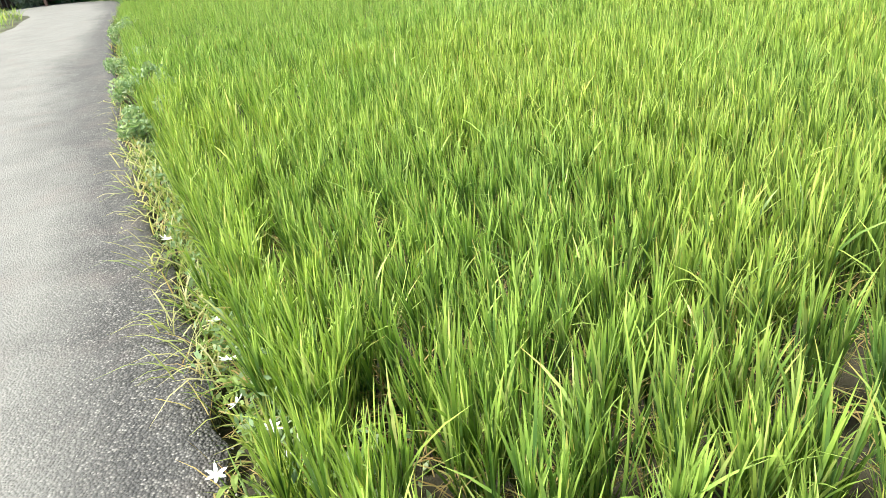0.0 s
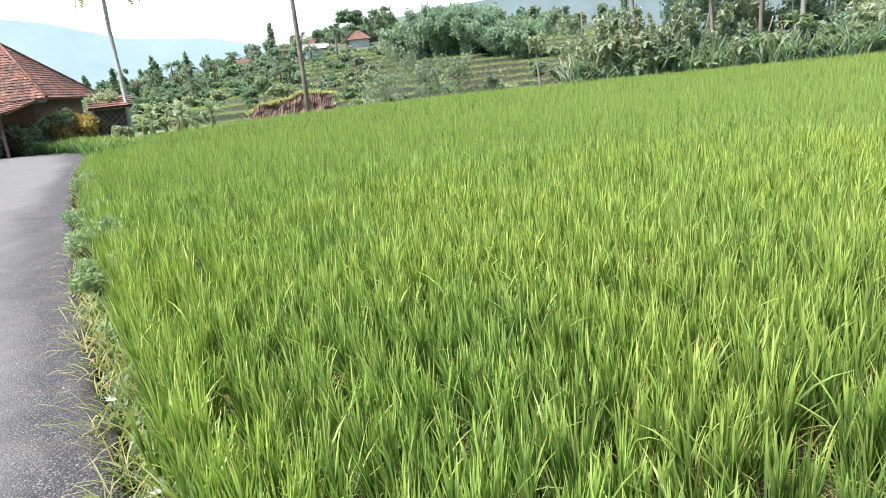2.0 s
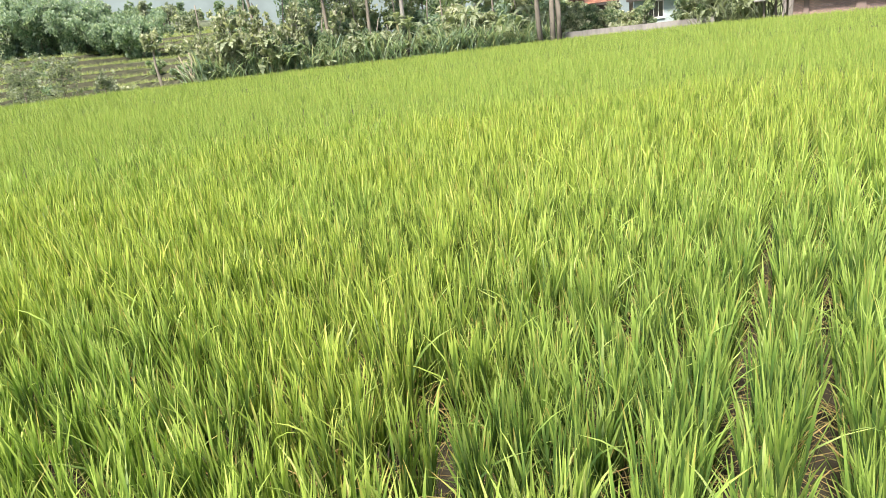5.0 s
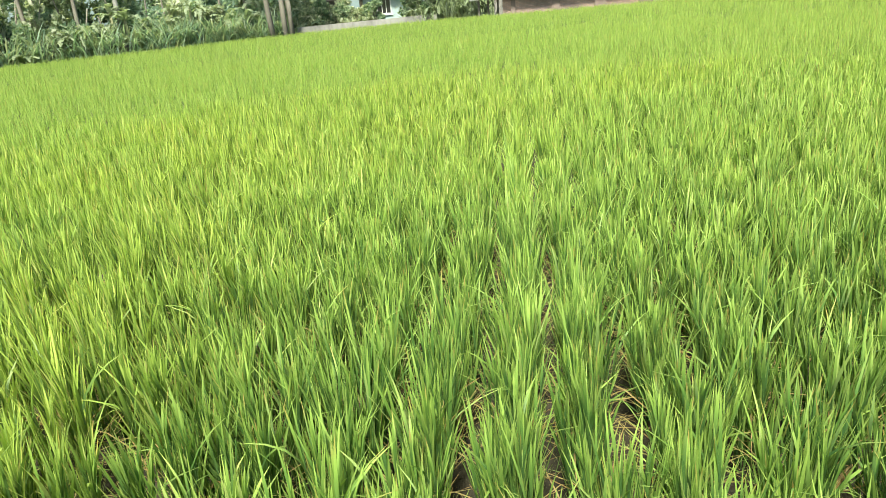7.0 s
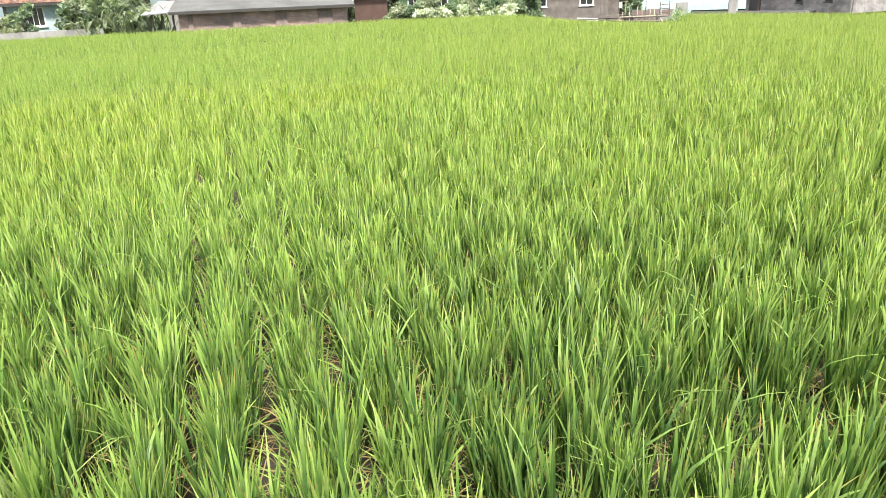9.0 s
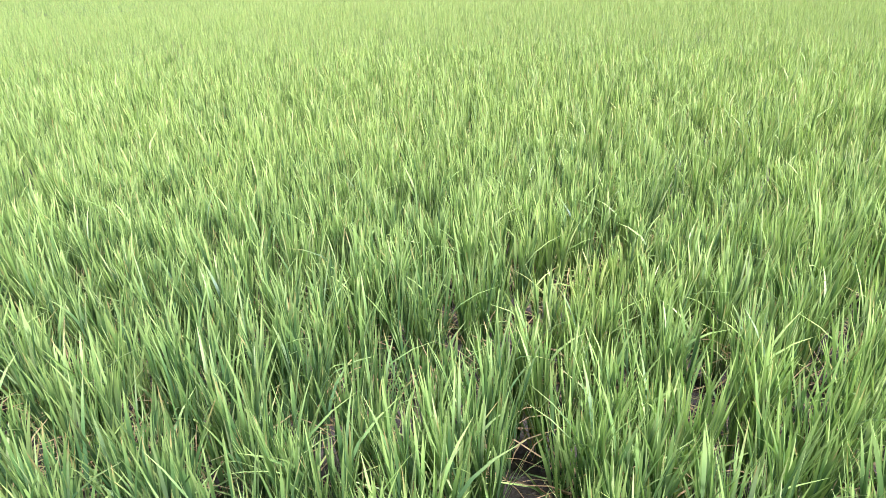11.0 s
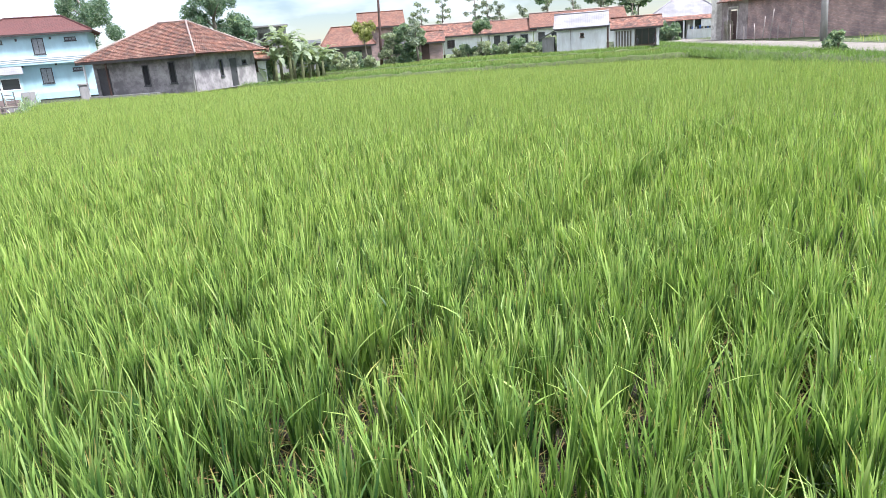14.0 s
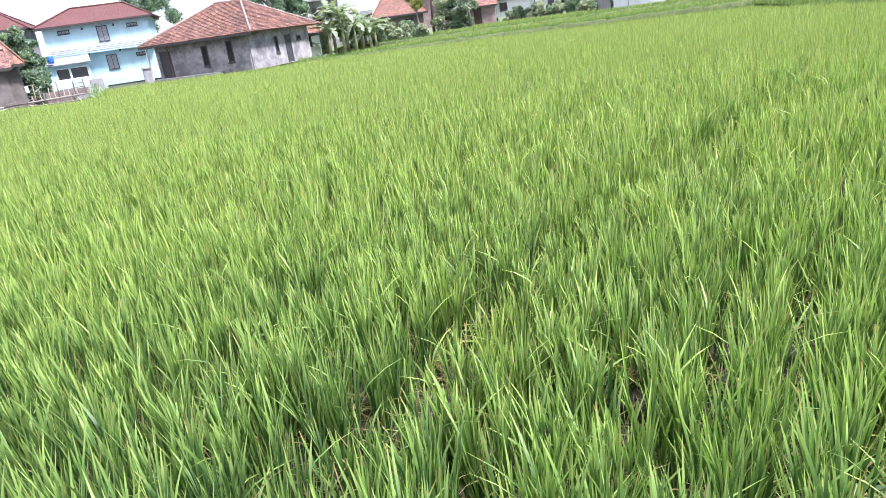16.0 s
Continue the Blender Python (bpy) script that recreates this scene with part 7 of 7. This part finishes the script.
for k, (x, y, h, c) in enumerate(((0.3, 50, 5.4, 1.5), (4.0, 46, 3.4, 1.2), (2.2, 52, 3.8, 1.4), (-1.6, 53, 3.0, 1.3), (6.2, 47, 2.2, 0.8))):
    tree("slim pale young tree beyond the field", x, y, height(x, y), h - height(x, y) - 1.0, c, 1260 + k, 1000, 0.1, HAZE_LEAF, PALE_BARK, 0.25, 1.0, 0.06, "young trees beyond the field")
for k in range(120):
    r = random.Random(1700 + k)
    y = r.uniform(62, 124)
    x = y * r.uniform(-0.2, 0.07)
    far = y > 95
    bush("small scrubby bush between the terraces", x, y, height(x, y) - 0.15, r.uniform(1.2, 3.4), r.uniform(0.5, 1.1) if not far else r.uniform(0.8, 1.6), 1720 + k, 420, 0.2, (HAZE_LEAF, BUSH, HAZE_LEAF, PALE_BUSH, TREE, HAZE_LEAF)[k % 6], "scrub on the slope")
rng = np.random.default_rng(96)
lp = np.column_stack([rng.uniform(-46, 30, 900000), rng.uniform(55.5, 112, 900000)])
frac = hill_rise(lp[:, 0], lp[:, 1]) / STEP
frac = frac - np.floor(frac)
lp = lp[frac < 0.13][:115000]
n = len(lp)
me = blade_mesh("terrace_grass", np.column_stack([lp, land(lp[:, 0], lp[:, 1]) - 0.06]), rng.random(n) * math.tau, 0.2 + 0.25 * rng.random(n), 0.1 + 0.3 * rng.random(n), 0.3 * rng.random(n), np.full(n, 0.1), 1, rng)
tagged(mesh_part("terrace_grass", me, LIP_GRASS), "light green crop and grass along the lips of the far terraces", "grass", kind="stuff")
tree("trunk wrapped in climbing leaves beyond the field", 8.85, 44.2, -0.8, 4.2, 0.5, 1280, 1500, 0.1, PALE_BUSH, PALE_BARK, 0.6, 1.6, 0.11)
cypress("dark slim cypress on the hillside", -20.2, 120, 5.5, 7.0, 1.6, 1290)
for k, (x, y, h) in enumerate(((-8.2, 143, 6.2), (-2.5, 150, 5.5))):
    tree("tall layered tree on the hillside", x, y, height(x, y), h, 2.6, 1300 + k, 2600, 0.28, TREE, None, 0.6, 0.5, 0.2, "tall hillside trees")
for k, (x, y, h) in enumerate(((-48, 112, 5), (-39, 116, 6.5), (-34, 118, 6), (-41, 105, 5), (-37, 112, 5.5))):
    cypress("slim pointed tree on the hillside", x, y, height(x, y), h, 1.3, 1310 + k)


def earth_bank():
    """The scarp of bare red soil where the hillside has slipped."""
    rng = np.random.default_rng(8)
    n, m = 90, 14
    xs = np.linspace(-12.6, -5.6, n)
    top = np.interp(xs, [-12.6, -11.6, -9.2, -8.2, -5.6], [0.0, 0.5, 0.8, 1.2, 0.9]) + rng.normal(0, 0.07, n)
    verts = []
    for i in range(n):
        for j in range(m):
            t = j / (m - 1)
            verts.append((xs[i], 57.6 - 0.15 * (xs[i] + 9) ** 2 * 0.15 + 0.9 * t + 0.35 * noise.noise((xs[i] * 1.0, 4.0 * t, 2.0)) + 0.16 * noise.noise((xs[i] * 2.6, 8.0 * t, 7.0)) + rng.normal(0, 0.02), -2.4 + (top[i] + 2.4) * t))
        verts.append((xs[i], 60.2, top[i] - 0.1))
    k = m + 1
    faces = [(i * k + j, (i + 1) * k + j, (i + 1) * k + j + 1, i * k + j + 1) for i in range(n - 1) for j in range(m)]
    me = bpy.data.meshes.new("earth_bank")
    me.from_pydata(verts, [], faces)
    tagged(mesh_part("earth_bank", me, RED_SOIL), "bare red earth scarp on the slope beyond the field", "earth bank", kind="structure")


earth_bank()
rng = np.random.default_rng(81)
n = 2600
gx = rng.uniform(-12.8, -5.4, n)
gz = np.interp(gx, [-12.6, -11.6, -9.2, -8.2, -5.6], [0.0, 0.5, 0.8, 1.2, 0.9])
gp = np.column_stack([gx, 58.4 + rng.random(n) * 1.6, gz - 0.15])
me = blade_mesh("scarp_grass", gp, rng.random(n) * math.tau, 0.25 + 0.4 * rng.random(n), 0.4 + 0.5 * rng.random(n), 0.5 * rng.random(n), np.full(n, 0.07), 2, rng)
tagged(mesh_part("scarp_grass", me, STRAW_GRASS), "rough grass hanging over the red earth scarp", "grass", kind="stuff")


def ridge(name, label, mat, radius, a0, a1, heights, seed, rough):
    """A far range: a curved wall of land with an uneven crest, thick as a hill."""
    rng = np.random.default_rng(seed)
    n = 120
    az = np.radians(np.linspace(a0, a1, n))
    crest = np.interp(np.degrees(az), [h[0] for h in heights], [h[1] for h in heights])
    crest = crest + rough * np.cumsum(rng.normal(0, 0.25, n)) * 0.4
    verts = []
    for i in range(n):
        for rr, zz in ((radius, -30), (radius * 1.02, crest[i] * 0.6), (radius * 1.06, crest[i]), (radius * 1.2, -30)):
            verts.append((math.sin(az[i]) * rr, math.cos(az[i]) * rr, zz))
    faces = [(i * 4 + j, (i + 1) * 4 + j, (i + 1) * 4 + j + 1, i * 4 + j + 1) for i in range(n - 1) for j in range(3)]
    me = bpy.data.meshes.new(name)
    me.from_pydata(verts, [], faces)
    tagged(mesh_part(name, me, mat), label, "mountain", kind="structure")


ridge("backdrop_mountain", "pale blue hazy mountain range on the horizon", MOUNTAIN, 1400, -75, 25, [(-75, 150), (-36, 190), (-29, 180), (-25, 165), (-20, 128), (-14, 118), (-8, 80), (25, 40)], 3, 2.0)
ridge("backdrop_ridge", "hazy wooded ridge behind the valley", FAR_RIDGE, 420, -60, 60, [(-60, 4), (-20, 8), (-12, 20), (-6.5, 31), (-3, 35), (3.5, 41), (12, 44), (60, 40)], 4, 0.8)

# ---------------------------------------------------------------- the verge between road and rice


def along_edge(rng, n, lo, hi):
    """Random places beside the road's edge, lo to hi metres into the field, thinning with distance."""
    line = smooth_line(ROAD_EDGE, 0.1)
    r = np.hypot(line[:, 0] - 0.4, line[:, 1] + 0.3)
    keep = (r < 27)
    line, r = line[keep], r[keep]
    d = np.gradient(line, axis=0)
    d /= np.linalg.norm(d, axis=1)[:, None]
    left = np.stack([-d[:, 1], d[:, 0]], 1)
    w = 1 / (1.5 + r)
    k = rng.choice(len(line), n, p=w / w.sum())
    o = rng.uniform(lo, hi, n)
    p = line[k] + left[k] * o[:, None] + rng.normal(0, 0.04, (n, 2))
    z = -0.02 - 0.15 * np.clip(o / 0.3, 0, 1)
    return np.column_stack([p, z]), r[k]


rng = np.random.default_rng(51)
p, r = along_edge(rng, 9000, 0.09, 0.38)
n = len(p)
me = blade_mesh("verge_grass", p, rng.random(n) * math.tau, (0.1 + 0.22 * rng.random(n)), 0.15 + 0.5 * rng.random(n), 0.6 * rng.random(n), 0.006 + 0.004 * rng.random(n) + 0.0006 * r, 3, rng)
tagged(mesh_part("verge_grass", me, WEED), "tangled light green and straw-coloured grass along the road", "grass", kind="stuff")
p, r = along_edge(rng, 700, 0.0, 0.14)
n = len(p)
me = blade_mesh("verge_straw", p, rng.random(n) * math.tau, 0.1 + 0.16 * rng.random(n), 0.6 + 0.7 * rng.random(n), 0.6 * rng.random(n), 0.004 + 0.003 * rng.random(n) + 0.0004 * r, 3, rng)
tagged(mesh_part("verge_straw", me, DRY), "dry straw-coloured grass blades bent over the asphalt's edge", "dry grass", kind="stuff")


p, r = along_edge(rng, 3600, -0.05, 0.14)
p, r = p[(p[:, 1] > 2.1) & (p[:, 1] < 9)], r[(p[:, 1] > 2.1) & (p[:, 1] < 9)]
p[:, 2] = np.maximum(p[:, 2], -0.02)
n = len(p)
me = blade_mesh("spilling_grass", p, rng.random(n) * math.tau, 0.08 + 0.17 * rng.random(n), 0.3 + 0.7 * rng.random(n), 0.7 * rng.random(n), 0.005 + 0.003 * rng.random(n) + 0.0006 * r, 3, rng)
tagged(mesh_part("spilling_grass", me, STRAW_GRASS), "pale straw and green grass spilling over the road's edge", "grass", kind="stuff")


def weed_leaves(seed, count, lo, hi, size, spots=None):
    rng = np.random.default_rng(seed)
    p, r = along_edge(rng, count // 12, lo, hi)
    cs = p + np.array([0, 0, 0.1]) + np.column_stack([np.zeros((len(p), 2)), 0.16 * rng.random(len(p))])
    rs = 0.05 + 0.09 * rng.random(len(p))
    return leaf_cloud("verge_weeds", cs, rs, count, size, rng, 1.1, 0.0, 4)


tagged(mesh_part("verge_weeds", weed_leaves(52, 14000, 0.13, 0.4, 0.02), WEED_LEAF), "small-leaved pale green weeds along the road's edge", "weeds", kind="stuff")
for k, (x, y, w, hh, m) in enumerate(((-3.35, 7.25, 0.75, 0.5, WEED_LEAF), (-2.75, 5.9, 0.55, 0.4, WEED_LEAF), (-4.3, 9.3, 0.6, 0.45, WEED_LEAF), (1.55, -3.72, 0.4, 0.4, WEED_LEAF), (1.78, -4.55, 0.5, 0.45, WEED_LEAF), (-6.3, 13.6, 0.8, 0.5, WEED_LEAF))):
    bush("pale small-leaved weed clump at the road's edge", x, y, -0.08, w, hh, 1400 + k, 1500, 0.024, m, "weed clumps on the verge", "weed_clump")


def star_flower(x, y, z, seed, tall=0.22):
    """A white flower with six narrow petals on a leafy stalk."""
    r = random.Random(seed)
    root = thing("white_star_flower", "white star-shaped flower on a thin stalk at the road's edge", "flower", pose(x, y, z, 0, 0, r.uniform(0, 360)), "white flowers on the verge")
    top = Vector((r.uniform(-0.04, 0.04), r.uniform(-0.04, 0.04), tall))
    bm = bmesh.new()
    tube(bm, [(0, 0, -0.05), top * 0.5 + Vector((0.01, 0, 0)), top], [0.003, 0.0025, 0.002], 6)
    part("stalk", bm, WEED, root)
    tilt = pose(*top, r.uniform(10, 45), r.uniform(-20, 20), 0)
    for k in range(6):
        bm = bmesh.new()
        pts = [(0.002, -0.002), (0.014, -0.006), (0.026, -0.0045), (0.036, 0), (0.026, 0.0045), (0.014, 0.006), (0.002, 0.002)]
        up = [bm.verts.new((a, b, 0.006 * (a / 0.036) ** 2 + 0.0006)) for a, b in pts]
        lo = [bm.verts.new((a, b, 0.006 * (a / 0.036) ** 2 - 0.0006)) for a, b in pts]
        bm.faces.new(up)
        bm.faces.new(lo[::-1])
        for i in range(7):
            j = (i + 1) % 7
            bm.faces.new((up[i], lo[i], lo[j], up[j]))
        ob = part("petal", bm, WHITE_PETAL, root)
        ob.matrix_basis = tilt @ pose(0, 0, 0, 0, r.uniform(-18, 5), k * 60 + r.uniform(-9, 9))
    for k in range(5):
        ob = part("leaf", big_leaf(0.09, 0.022, 0.7, r, False, 4), WEED, root)
        ob.matrix_basis = pose(0, 0, 0.03 + 0.025 * k, 0, -20, k * 140)
    return root


for k, (x, y) in enumerate(((-0.936, 2.025), (-0.804, 1.765), (-0.699, 1.652), (-1.098, 2.319), (-0.611, 1.486), (-0.772, 1.488), (-1.58, 3.23), (1.83, -3.79), (2.03, -4.6), (1.66, -3.36), (1.77, -3.75), (1.7, -3.6), (1.62, -3.2), (1.93, -4.3))):
    star_flower(x, y, -0.06, 1500 + k, 0.2 if k < 7 else 0.31)


def gravel():
    """Loose chips along the crumbling edge of the asphalt."""
    rng = np.random.default_rng(61)
    p, r = along_edge(rng, 1500, -0.5, 0.06)
    o = np.array([(1, 0, 0), (-1, 0, 0), (0, 1, 0), (0, -1, 0), (0, 0, 1), (0, 0, -1)], float)
    f = np.array([(0, 2, 4), (2, 1, 4), (1, 3, 4), (3, 0, 4), (2, 0, 5), (1, 2, 5), (3, 1, 5), (0, 3, 5)])
    n = len(p)
    s = 0.003 + 0.006 * rng.random(n) ** 2
    p[:, 2] = 0.008
    v = p[:, None, :] + o[None] * (s[:, None] * (0.6 + 0.8 * rng.random((n, 6))))[:, :, None]
    me = mesh_from("loose_gravel", v.reshape(-1, 3), (np.arange(n)[:, None, None] * 6 + f[None]).reshape(-1, 3))
    tagged(mesh_part("loose_gravel", me, GRAVEL), "small loose stone chips on the asphalt's edge", "gravel", kind="stuff")


gravel()
